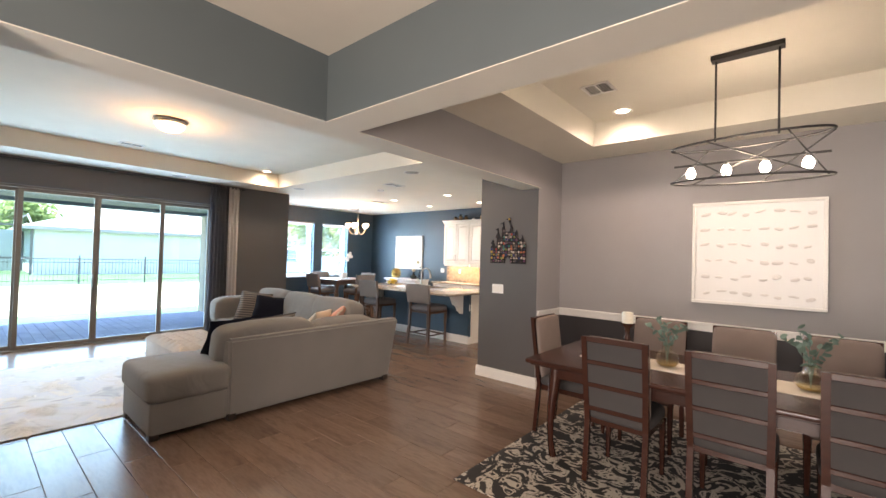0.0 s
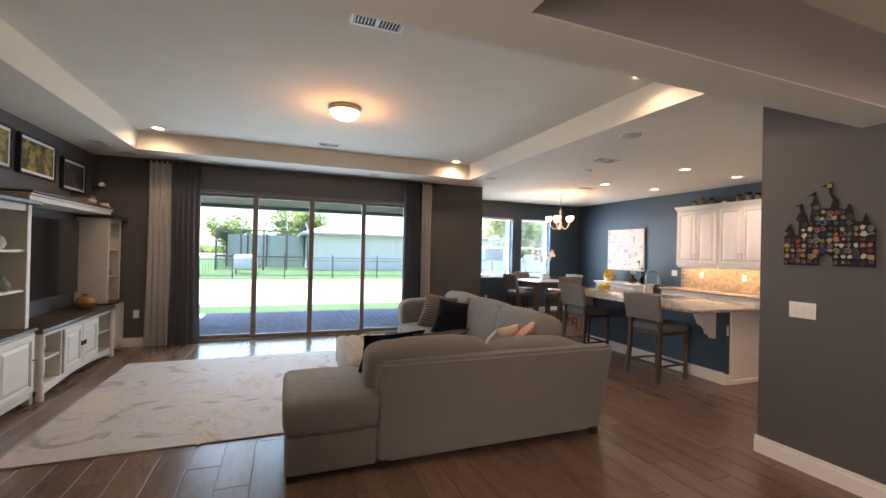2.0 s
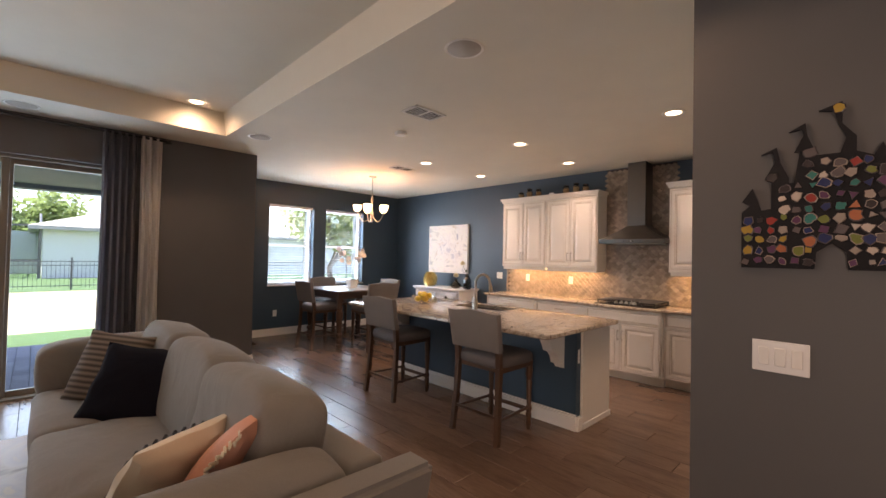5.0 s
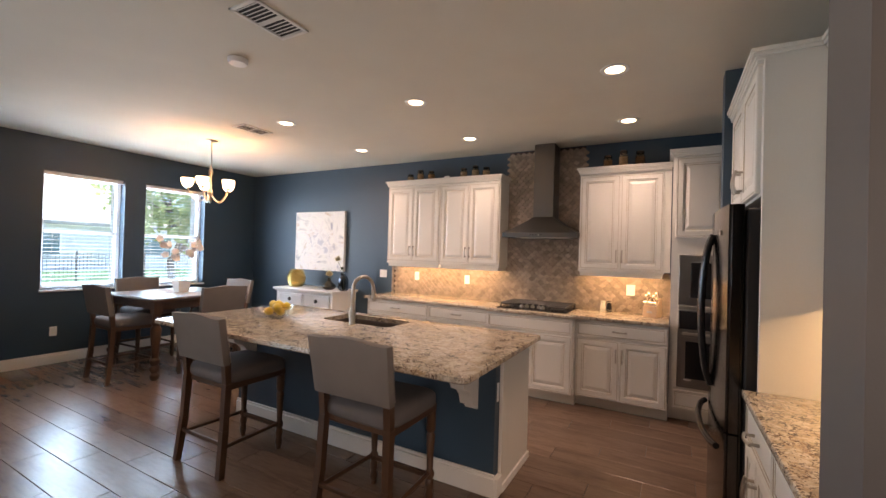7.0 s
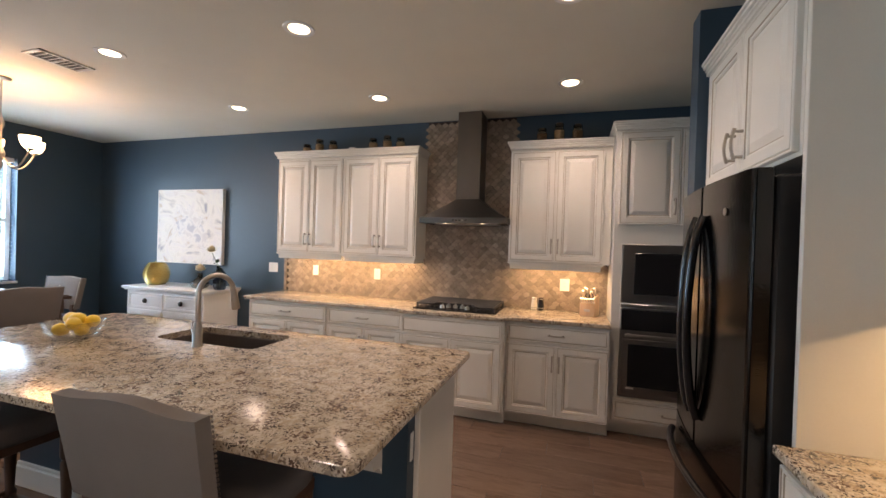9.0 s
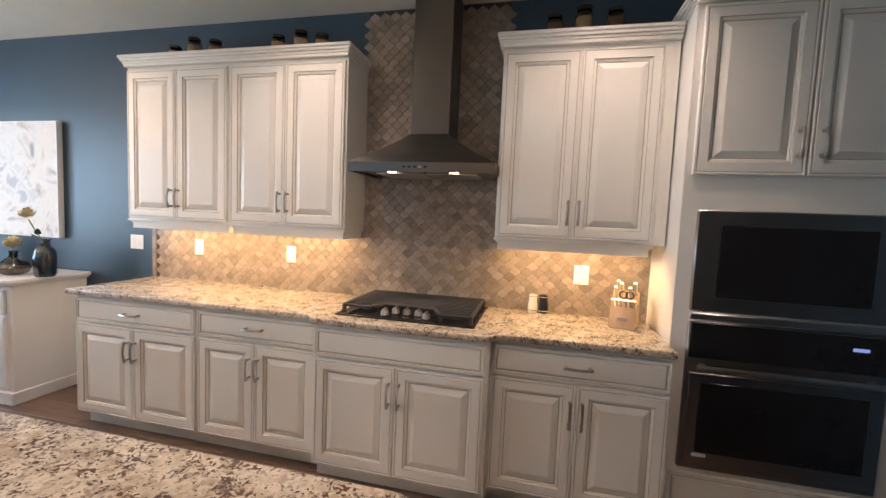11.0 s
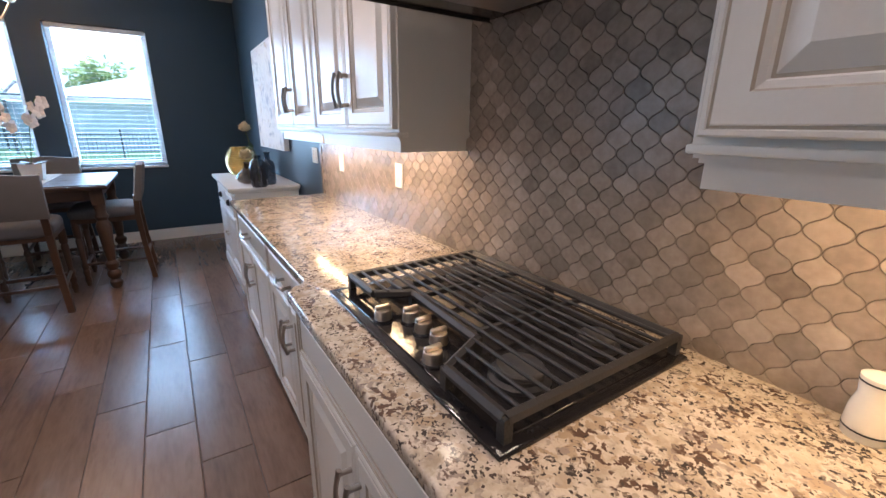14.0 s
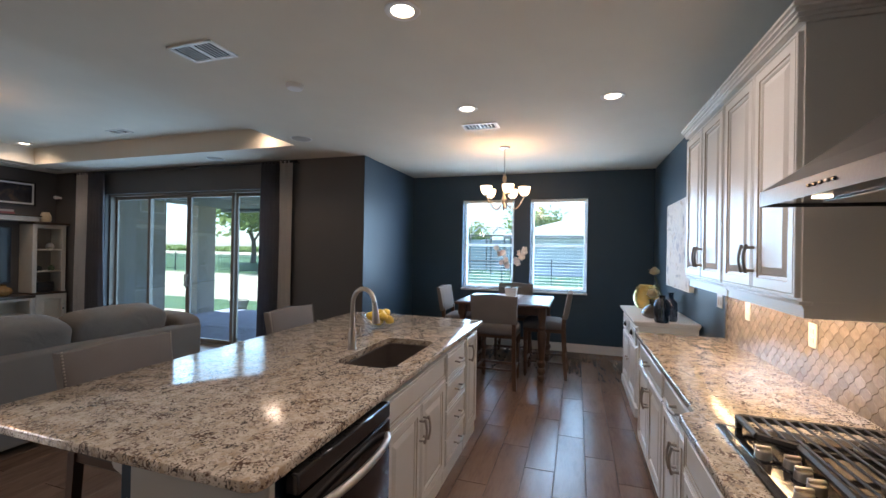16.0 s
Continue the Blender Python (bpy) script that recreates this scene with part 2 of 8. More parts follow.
CHERRY = shader("dark_cherry_wood", [(0.026, 0.009, 0.006), (0.048, 0.017, 0.011), (0.03, 0.011, 0.008)], 0.25, scale=4, grain=26, stretch=(0.2, 1, 1))
SINKSTEEL = shader("sink_composite", two((0.15, 0.125, 0.11), 0.08), 0.5, scale=6, grain=80, spec=0.25)
OVENSTEEL = shader("dark_oven_steel", two((0.30, 0.285, 0.275), 0.05), 0.36, metal=1, scale=4, grain=90)
BURNERCAP = shader("enamel_burner_cap", two((0.06, 0.06, 0.062), 0.1), 0.7, scale=8)
# the blue tint stands in for haze and glare on the panes
HAZEGLASS = clear("window_glass", (0.78, 0.92, 1.0))
LAMPGLASS = glow("lamp_glass", (1.0, 0.78, 0.48), 1.5)
LAMPDISC = glow("downlight_lens", (1.0, 0.86, 0.62), 2.2)


# ---- building blocks ----
def box(bm, x0, x1, y0, y1, z0, z1, bevel=0.0, seg=1):
    made = bmesh.ops.create_cube(bm, size=1.0, matrix=Matrix.Translation(((x0 + x1) / 2, (y0 + y1) / 2, (z0 + z1) / 2)) @ Matrix.Diagonal((abs(x1 - x0), abs(y1 - y0), abs(z1 - z0), 1)))
    if bevel:
        edges = {e for v in made["verts"] for e in v.link_edges}
        bmesh.ops.bevel(bm, geom=list(edges), offset=bevel, segments=seg, affect="EDGES", profile=0.5)
    return bm


def lathe(bm, profile, seg=20, at=(0, 0, 0), turn=None):
    m = Matrix.Translation(at) @ (turn or Matrix.Identity(4))
    rings = []
    for r, z in profile:
        rings.append([bm.verts.new(m @ Vector((r * math.cos(a), r * math.sin(a), z))) for a in (2 * math.pi * i / seg for i in range(seg))] if r > 1e-5 else [bm.verts.new(m @ Vector((0, 0, z)))])
    for a, b in zip(rings, rings[1:]):
        for i in range(seg):
            j = (i + 1) % seg
            if len(a) > 1 and len(b) > 1:
                bm.faces.new((a[i], a[j], b[j], b[i]))
            elif len(a) > 1:
                bm.faces.new((a[i], a[j], b[0]))
            elif len(b) > 1:
                bm.faces.new((a[0], b[j], b[i]))
    for ring, flip in ((rings[0], True), (rings[-1], False)):
        if len(ring) > 1:
            bm.faces.new(ring[::-1] if flip else ring)
    return bm


def tube(bm, points, radius, seg=8):
    pts = [Vector(p) for p in points]
    radii = radius if isinstance(radius, (list, tuple)) else [radius] * len(pts)
    rings, side = [], None
    for i, p in enumerate(pts):
        d = (pts[min(i + 1, len(pts) - 1)] - pts[max(i - 1, 0)]).normalized()
        if side is None:
            side = d.orthogonal().normalized()
        side = (side - d * side.dot(d)).normalized()
        up = d.cross(side)
        rings.append([bm.verts.new(p + radii[i] * (side * math.cos(a) + up * math.sin(a))) for a in (2 * math.pi * k / seg for k in range(seg))])
    for a, b in zip(rings, rings[1:]):
        for i in range(seg):
            bm.faces.new((a[i], a[(i + 1) % seg], b[(i + 1) % seg], b[i]))
    bm.faces.new(rings[0][::-1]), bm.faces.new(rings[-1])
    return bm


def pillow(bm, w, d, h, m=None, power=0.45, puff=0.6, seg=20, sag=0.0, seed=0, crown=0.6):
    """A stuffed cushion w x d x h round its middle: rounded in plan, fuller in its middle, with soft creases."""
    m = m or Matrix.Identity(4)
    n, grid = seg, {}

    def bend(a, e):
        return math.copysign(abs(a) ** e, a)

    rings = []
    for i in range(n + 1):
        v = -math.pi / 2 + math.pi * i / n
        ring = []
        for j in range(2 * n):
            u = 2 * math.pi * j / (2 * n)
            x, y, z = bend(math.cos(v), power) * bend(math.cos(u), power), bend(math.cos(v), power) * bend(math.sin(u), power), bend(math.sin(v), max(power, crown))
            full = (1 - puff) + puff * (1 - x * x) ** 0.5 * (1 - y * y) ** 0.5 if abs(x) < 1 and abs(y) < 1 else 1 - puff
            p = Vector((x * w / 2, y * d / 2, z * h / 2 * full - sag * (1 - x * x) * (1 - y * y)))
            p += noise.noise_vector(p * 7 + Vector((seed, seed * 2, 0))) * 0.012 * min(1, w)
            ring.append(p)
        rings.append(ring)
    rows = []
    for i, ring in enumerate(rings):
        rows.append([bm.verts.new(m @ ring[0])] if i in (0, n) else [bm.verts.new(m @ p) for p in ring])
    k = 2 * n
    for a, b in zip(rows, rows[1:]):
        for j in range(k):
            if len(a) == 1:
                bm.faces.new((a[0], b[(j + 1) % k], b[j]))
            elif len(b) == 1:
                bm.faces.new((a[j], a[(j + 1) % k], b[0]))
            else:
                bm.faces.new((a[j], a[(j + 1) % k], b[(j + 1) % k], b[j]))
    return bm


def rings_panel(bm, x0, x1, z0, z1, y, steps):
    """A framed panel that faces -y: rectangles one in another, each (inset, how far proud of y)."""
    loops = []
    for inset, proud in steps:
        loops.append([bm.verts.new(c) for c in ((x0 + inset, y - proud, z0 + inset), (x1 - inset, y - proud, z0 + inset), (x1 - inset, y - proud, z1 - inset), (x0 + inset, y - proud, z1 - inset))])
    for a, b in zip(loops, loops[1:]):
        for i in range(4):
            bm.faces.new((a[i], a[(i + 1) % 4], b[(i + 1) % 4], b[i]))
    bm.faces.new(loops[-1])
    bm.faces.new(loops[0][::-1])
    return bm


def mesh_of(bm, name, material, smooth=True):
    bmesh.ops.recalc_face_normals(bm, faces=bm.faces)
    me = bpy.data.meshes.new(name)
    bm.to_mesh(me)
    bm.free()
    for mt in material if isinstance(material, (list, tuple)) else [material]:
        me.materials.append(mt)
    if smooth:
        me.shade_smooth()
        me.set_sharp_from_angle(angle=radians(38))
    return me


def part(name, bm, material, parent=None, label="", m=None, smooth=True):
    me = bm if isinstance(bm, bpy.types.Mesh) else mesh_of(bm, name, material, smooth)
    ob = new(name, me)
    ob.parent = parent
    if m is not None:
        ob.matrix_basis = m
    if label:
        tagged(ob, label)
    return ob


def thing(name, at, label, category, rz=0, group="", kind=""):
    ob = new(name)
    ob.empty_display_size = 0.1
    ob.matrix_basis = pose(*at, 0, 0, rz)
    return tagged(ob, label, category, group, kind)


def solid(name, bm, material, label, category, group="", kind="", m=None, smooth=True):
    return tagged(part(name, bm, material, None, "", m, smooth), label, category, group, kind)


def B():
    return bmesh.new()


# ---- structure ----
H, TOP, BEAM = 2.80, 3.04, 2.39          # ceiling, trays, underside of the beams
WEST, NOOK, NORTH, SOUTH, EAST = -7.18, -8.96, 7.93, -2.12, 3.3


def wall(name, boxes, material, label):
    bm = B()
    for b in boxes:
        box(bm, *b)
    return solid(name, bm, material, label, "wall", kind="structure", smooth=False)


bm = B()
box(bm, -7.42, 3.4, -3.3, 8.0, -0.15, -0.006), box(bm, -9.1, -7.42, 3.9, 8.0, -0.15, -0.006)
solid("floor", bm, GROUT, "wood-look plank tile floor over dark grout", "floor", kind="structure")
FLOOR = bpy.data.objects["floor"]
SY0, SY1, SZ = -0.85, 2.63, 2.40
wall("wall_west", [(WEST - 0.22, WEST, SOUTH, SY0, 0, H), (WEST - 0.22, WEST, SY1, 4.11, 0, H), (WEST - 0.22, WEST, SY0, SY1, SZ, H)], GREY, "charcoal painted wall around the sliding door")
wall("wall_south", [(WEST - 0.22, -1.36, SOUTH - 0.15, SOUTH, 0, H)], GREY, "charcoal painted wall behind the media unit")
wall("wall_nook_side", [(NOOK - 0.2, WEST - 0.22, 4.0, 4.11, 0, H)], NAVY, "navy painted return wall of the breakfast nook")
bm = B()
box(bm, WEST - 0.218, WEST - 0.002, 4.11, 4.116, 0, H)
solid("wall_nook_corner", bm, NAVY, "navy painted edge of the return wall", "wall", kind="structure")
W1, W2, WZ0, WZ1 = (5.01, 5.87), (6.13, 7.0), 0.92, 2.39
wall("wall_nook", [(NOOK - 0.2, NOOK, 4.11, W1[0], 0, H), (NOOK - 0.2, NOOK, W1[1], W2[0], 0, H), (NOOK - 0.2, NOOK, W2[1], NORTH, 0, H),
                   (NOOK - 0.2, NOOK, W1[0], W1[1], 0, WZ0), (NOOK - 0.2, NOOK, W1[0], W1[1], WZ1, H), (NOOK - 0.2, NOOK, W2[0], W2[1], 0, WZ0), (NOOK - 0.2, NOOK, W2[0], W2[1], WZ1, H)], NAVY, "navy painted wall with two windows")
wall("wall_north", [(NOOK - 0.2, -1.1, NORTH, NORTH + 0.15, 0, H)], NAVY, "navy painted kitchen wall")
wall("wall_kitchen_east", [(-1.32, -1.13, 4.6, NORTH, 0, H)], NAVY, "navy painted wall behind the refrigerator")
wall("wall_pier", [(-1.96, -1.13, 3.98, 4.22, 0, H), (-1.32, -1.13, 4.22, 4.6, 0, H)], GREY, "charcoal painted pier between dining room and kitchen")
wall("wall_fridge_return", [(-1.97, -1.32, 6.32, 6.46, 0, H)], NAVY, "navy painted return wall beside the refrigerator")
bm = B()
box(bm, -1.13, -1.122, 3.986, 4.6, 0.0, H)
solid("wall_dining_west", bm, PALE, "pale grey dining room wall", "wall", kind="structure")
wall("wall_dining_north", [(-1.122, EAST, 4.6, 4.75, 0, H)], PALE, "pale grey dining room wall with a chair rail")
wall("wall_east", [(EAST, EAST + 0.15, -3.2, 4.75, 0, TOP)], PALE, "pale grey wall")
wall("wall_entry", [(-1.45, EAST, -3.35, -3.2, 0, TOP)], PALE, "pale grey entry wall")
wall("wall_hall", [(-1.36, -1.1, -3.2, -0.46, 0, BEAM)], PALE, "pale grey wall end beside the entry")
wall("beam_west", [(-1.36, -1.1, -3.2, 1.02, BEAM, H + 0.1)], FOYER, "slate painted beam over the entry")
wall("beam_corner", [(-1.36, -1.1, 1.02, 1.28, BEAM, H + 0.1)], FOYER, "slate painted beam corner")
wall("beam_dining", [(-1.36, -1.1, 1.28, 3.98, BEAM, H)], PALE, "pale grey beam beside the dining room")
wall("beam_entry", [(-1.1, EAST, 1.02, 1.28, BEAM, H + 0.1)], FOYER, "slate painted beam between entry and dining room")
bm = B()
box(bm, -1.362, -1.098, -0.455, 3.978, BEAM - 0.006, BEAM - 0.001), box(bm, -1.098, EAST, 1.018, 1.282, BEAM - 0.006, BEAM - 0.001)
solid("beam_soffit", bm, CEILING, "off-white painted underside of the beams", "beam", kind="structure")


def tray_ceiling(name, x0, x1, y0, y1, tx0, tx1, ty0, ty1, z, top, label):
    """A ceiling with a raised, flat-bottomed tray whose sides slope a little."""
    bm = B()
    s = 0.05
    outer = [bm.verts.new(c) for c in ((x0, y0, z), (x1, y0, z), (x1, y1, z), (x0, y1, z))]
    lip = [bm.verts.new(c) for c in ((tx0, ty0, z), (tx1, ty0, z), (tx1, ty1, z), (tx0, ty1, z))]
    high = [bm.verts.new(c) for c in ((tx0 + s, ty0 + s, top), (tx1 - s, ty0 + s, top), (tx1 - s, ty1 - s, top), (tx0 + s, ty1 - s, top))]
    roof = [bm.verts.new((v.co.x, v.co.y, top + 0.12)) for v in outer]
    for i in range(4):
        j = (i + 1) % 4
        bm.faces.new((outer[i], outer[j], lip[j], lip[i])), bm.faces.new((lip[i], lip[j], high[j], high[i])), bm.faces.new((outer[i], roof[i], roof[j], outer[j]))
    bm.faces.new(high), bm.faces.new(roof)
    solid(name, bm, CEILING, label, "ceiling", kind="structure", smooth=False)


tray_ceiling("ceiling_living", WEST - 0.25, -1.36, SOUTH - 0.15, 4.11, -6.5, -2.02, -1.42, 3.52, H, TOP, "off-white tray ceiling of the living room")
tray_ceiling("ceiling_dining", -1.13, EAST, 1.28, 4.75, -0.5, 2.7, 1.92, 4.02, H, TOP, "off-white tray ceiling of the dining room")
bm = B()
box(bm, NOOK - 0.2, -1.13, 4.11, NORTH + 0.15, H, H + 0.12), box(bm, NOOK - 0.2, WEST - 0.25, 4.0, 4.11, H, H + 0.12)
box(bm, -1.36, -1.13, 3.98, 4.11, H, H + 0.12)
solid("ceiling_kitchen", bm, CEILING, "off-white ceiling over kitchen and nook", "ceiling", kind="structure")
bm = B()
box(bm, -1.1, EAST, -3.2, 1.02, H + 0.02, H + 0.12)
solid("ceiling_entry", bm, CEILING, "off-white ceiling over the entry", "ceiling", kind="structure")


def baseboard(runs, h=0.13, t=0.016):
    """Runs of skirting: (x0, y0, x1, y1, side the room lies on as a unit vector)."""
    for x0, y0, x1, y1, nx, ny in runs:
        bm = B()
        if nx:
            box(bm, x0, x0 + nx * t, y0, y1, 0.0, h - 0.03), box(bm, x0, x0 + nx * t * 0.6, y0, y1, h - 0.03, h)
        else:
            box(bm, x0, x1, y0, y0 + ny * t, 0.0, h - 0.03), box(bm, x0, x1, y0, y0 + ny * t * 0.6, h - 0.03, h)
        solid("baseboard", bm, TRIM, "white painted skirting board along the wall", "baseboard", kind="structure")


baseboard([(WEST, SOUTH, WEST, SY0 - 0.02, 1, 0), (WEST, SY1 + 0.02, WEST, 4.11, 1, 0), (NOOK, 4.118, WEST + 0.0, 4.118, 0, 1), (NOOK, 4.14, NOOK, NORTH, 1, 0),
           (NOOK + 0.02, NORTH, -7.75, NORTH, 0, -1), (-6.4, NORTH, -5.86, NORTH, 0, -1), (-1.976, 3.98, -1.122, 3.98, 0, -1), (-1.122, 3.962, -1.122, 4.6, 1, 0), (-1.96, 3.98, -1.96, 4.22, -1, 0),
           (-1.105, 4.6, EAST, 4.6, 0, -1), (WEST + 0.02, SOUTH, -1.36, SOUTH, 0, 1), (-1.376, -0.46, -1.084, -0.46, 0, 1), (-1.1, -3.2, -1.1, -0.46, 1, 0), (-1.36, SOUTH + 0.02, -1.36, -0.46, -1, 0), (EAST, -3.2, EAST, 4.58, -1, 0)])

# ---- kitchen ----
DOOR_STEPS = [(0.0, 0.0), (0.0, 0.017), (0.003, 0.020), (0.009, 0.020), (0.011, 0.017), (0.015, 0.017), (0.017, 0.020), (0.056, 0.020), (0.059, 0.015), (0.068, 0.013), (0.071, 0.007), (0.076, 0.007), (0.106, 0.018), (0.109, 0.018)]
DRAWER_STEPS = [(0.0, 0.0), (0.0, 0.017), (0.003, 0.020), (0.012, 0.020), (0.015, 0.016), (0.030, 0.016), (0.034, 0.010), (0.040, 0.010), (0.046, 0.015)]


def pull_mesh(length=0.13):
    bm = B()
    n = 10
    tube(bm, [(0, -0.030 - 0.012 * math.sin(math.pi * i / n), -length / 2 + length * i / n) for i in range(n + 1)], [0.0065 if 1 < i < n - 1 else 0.0075 for i in range(n + 1)], 8)
    for z in (-length / 2 + 0.012, length / 2 - 0.012):
        tube(bm, [(0, 0.002, z), (0, -0.032, z)], [0.0075, 0.0055], 8)
    return mesh_of(bm, "handle", NICKEL)


PULL = pull_mesh()


def front(name, parent, x0, x1, z0, z1, y=0.0, steps=DOOR_STEPS, handle=None, material=None):
    """A door or drawer front facing -y, with a pull: ('v' or 'h', x, z)."""
    bm = B()
    small = min(x1 - x0, z1 - z0)
    fit_steps = [(min(i, small * 0.42 * i / 0.109) if small < 0.22 else i, p) for i, p in steps]
    rings_panel(bm, x0, x1, z0, z1, y, fit_steps)
    if material is None:
        for k in ((4, 7, 10) if steps is DOOR_STEPS else (3, 5, 6)):
            for face in list(bm.faces)[4 * k:4 * k + 4]:
                face.material_index = 1
    d = part(name, bm, [CREAM, GLAZE] if material is None else material, parent, smooth=False)
    if handle:
        kind, hx, hz = handle
        part("handle", PULL, None, d, "brushed nickel bar pull", pose(hx, y - 0.02, hz, 0, 90 if kind == "h" else 0, 0))
    return d


def cabinet(name, at, rz, w, d, z0, z1, fronts, label, toe=0.0, group="", crown=False, rail=False, category="cabinet", material=None):
    """A cabinet whose front is local y = 0 and whose left end is local x = 0."""
    ob = thing(name, at, label, category, rz, group)
    bm = B()
    box(bm, 0, w, 0.0, d, z0 + toe, z1)
    if toe:
        box(bm, 0.0, w, 0.07, d, z0, z0 + toe)
    part("body", bm, material or CREAM, ob, smooth=False)
    for f in fronts:
        front(f[0], ob, *f[1:5], steps=DRAWER_STEPS if f[0] == "drawer" else DOOR_STEPS, handle=f[5] if len(f) > 5 else None, material=material)
    if crown:
        bm = B()
        for i, (o, a, b) in enumerate(((0.008, 0, 0.02), (0.014, 0.02, 0.035), (0.024, 0.035, 0.052), (0.032, 0.052, 0.07))):
            box(bm, -o, w + o, -o - 0.02, d, z1 - 0.02 + a, z1 - 0.02 + b, 0.003)
        part("crown", bm, material or CREAM, ob)
    if rail:
        bm = B()
        box(bm, -0.004, w + 0.004, -0.012, 0.03, z0 - 0.014, z0, 0.004, 2)
        for o, a, b in ((0.004, 0.014, 0.020), (0.010, 0.020, 0.027), (0.016, 0.027, 0.064)):
            box(bm, 0.0 + o, w - o, o - 0.004, 0.03, z0 - b, z0 - a)
            box(bm, 0.0 + o, 0.024, 0.03, d, z0 - b, z0 - a), box(bm, w - 0.024, w - o, 0.03, d, z0 - b, z0 - a)
        box(bm, -0.004, 0.02, 0.03, d, z0 - 0.014, z0), box(bm, w - 0.02, w + 0.004, 0.03, d, z0 - 0.014, z0)
        part("light_rail", bm, material or CREAM, ob)
    return ob


def pair(w, z0, z1, top=True, gap=0.004, edge=0.012):
    """Two doors side by side with their pulls in the middle, near the top or the bottom."""
    hz = z1 - 0.14 if top else z0 + 0.14
    return [("door", edge, w / 2 - gap / 2, z0, z1, ("v", w / 2 - 0.028, hz)), ("door", w / 2 + gap / 2, w - edge, z0, z1, ("v", w / 2 + 0.028, hz))]


def base_unit(x0, x1, y, group="base cabinets"):
    w = x1 - x0
    return cabinet("base_cabinet", (x0, y, 0), 0, w, 7.925 - y, 0, 0.88, [("drawer", 0.012, w - 0.012, 0.715, 0.862, ("h", w / 2, 0.79))] + pair(w, 0.115, 0.70), "cream raised-panel base cabinet under the granite counter", toe=0.10, group=group)


base_unit(-5.80, -4.86, 7.34)
base_unit(-4.86, -4.055, 7.34)
w = 0.95
cabinet("base_cabinet", (-4.055, 7.27, 0), 0, w, 0.655, 0, 0.88, [("drawer", 0.02, w - 0.02, 0.715, 0.862)] + pair(w, 0.115, 0.70, edge=0.02), "cream raised-panel cooktop cabinet standing slightly forward", toe=0.10, group="base cabinets")
base_unit(-3.105, -2.270, 7.34)


def counter(name, outline, z0, z1, label, hole=None):
    """A granite slab with an eased edge; hole: a rectangle cut out for a sink."""
    bm = B()
    if hole is None:
        face = bm.faces.new([bm.verts.new((x, y, z0)) for x, y in outline])
        up = bmesh.ops.extrude_face_region(bm, geom=[face])
        verts = [v for v in up["geom"] if isinstance(v, bmesh.types.BMVert)]
        bmesh.ops.translate(bm, vec=(0, 0, z1 - z0), verts=verts)
        bmesh.ops.recalc_face_normals(bm, faces=bm.faces)
        edges = [e for e in bm.edges if all(abs(v.co.z - z1) < 1e-5 for v in e.verts) or all(abs(v.co.z - z0) < 1e-5 for v in e.verts)]
        bmesh.ops.bevel(bm, geom=edges, offset=0.009, segments=3, affect="EDGES", profile=0.5)
    return solid(name, bm, GRANITE, label, "countertop")


counter("countertop", [(-5.84, 7.925), (-5.84, 7.30), (-4.115, 7.30), (-4.092, 7.288), (-4.078, 7.262), (-4.055, 7.238), (-4.03, 7.232), (-3.13, 7.232), (-3.10, 7.25), (-3.08, 7.285), (-3.06, 7.30), (-2.272, 7.30), (-2.272, 7.925)], 0.882, 0.918, "speckled cream and brown granite counter along the wall")


def upper_unit(x0, x1, group="upper cabinets"):
    w = x1 - x0
    return cabinet("upper_cabinet", (x0, 7.635, 0), 0, w, 0.29, 1.375, 2.40, pair(w, 1.385, 2.378, top=False), "cream raised-panel upper cabinet over the backsplash", group=group, rail=True)


upper_unit(-5.718, -4.895)
upper_unit(-4.893, -4.07)
unit = upper_unit(-3.15, -2.33)
bm = B()
box(bm, 0.8205, 0.876, 0.0, 0.28, 1.375, 2.40)
part("filler_strip", bm, CREAM, unit)
for x0, x1 in ((-5.718, -4.07), (-3.15, -2.272)):
    bm = B()
    for o, a, b in ((0.008, 0, 0.02), (0.014, 0.02, 0.035), (0.024, 0.035, 0.052), (0.032, 0.052, 0.07)):
        box(bm, x0 - o, x1 + (o if x1 < -4 else 0), 7.635 - o - 0.02, 7.925, 2.402 + a, 2.402 + b, 0.003)
    solid("crown_moulding", bm, CREAM, "cream crown moulding on top of the upper cabinets", "moulding", group="crown moulding")

# oven tower
tower = cabinet("oven_tower", (-2.265, 7.45, 0), 0, 0.945, 0.475, 0, 2.50,
                [("door", 0.03, 0.47, 1.72, 2.47, ("v", 0.43, 1.86)), ("door", 0.478, 0.87, 1.72, 2.47, ("v", 0.52, 1.86)), ("drawer", 0.03, 0.87, 0.13, 0.30, ("h", 0.45, 0.215))],
                "cream tall cabinet holding microwave and oven", toe=0.10, crown=True, category="cabinet")
bm = B()
box(bm, 0.055, 0.845, -0.022, 0.0, 0.33, 1.045, 0.006), box(bm, 0.075, 0.825, -0.03, -0.02, 0.36, 0.80, 0.004)
oven = thing("wall_oven", (-2.255, 7.448, 0), "black built-in wall oven with a steel handle", "oven")
part("body", bm, OVENSTEEL, oven)
bm = B()
box(bm, 0.12, 0.78, -0.034, -0.029, 0.42, 0.76, 0.004), box(bm, 0.065, 0.835, -0.028, -0.02, 0.87, 1.035, 0.003)
part("oven_glass", bm, GLOSSBLACK, oven, "glossy black oven window and control panel")
bm = B()
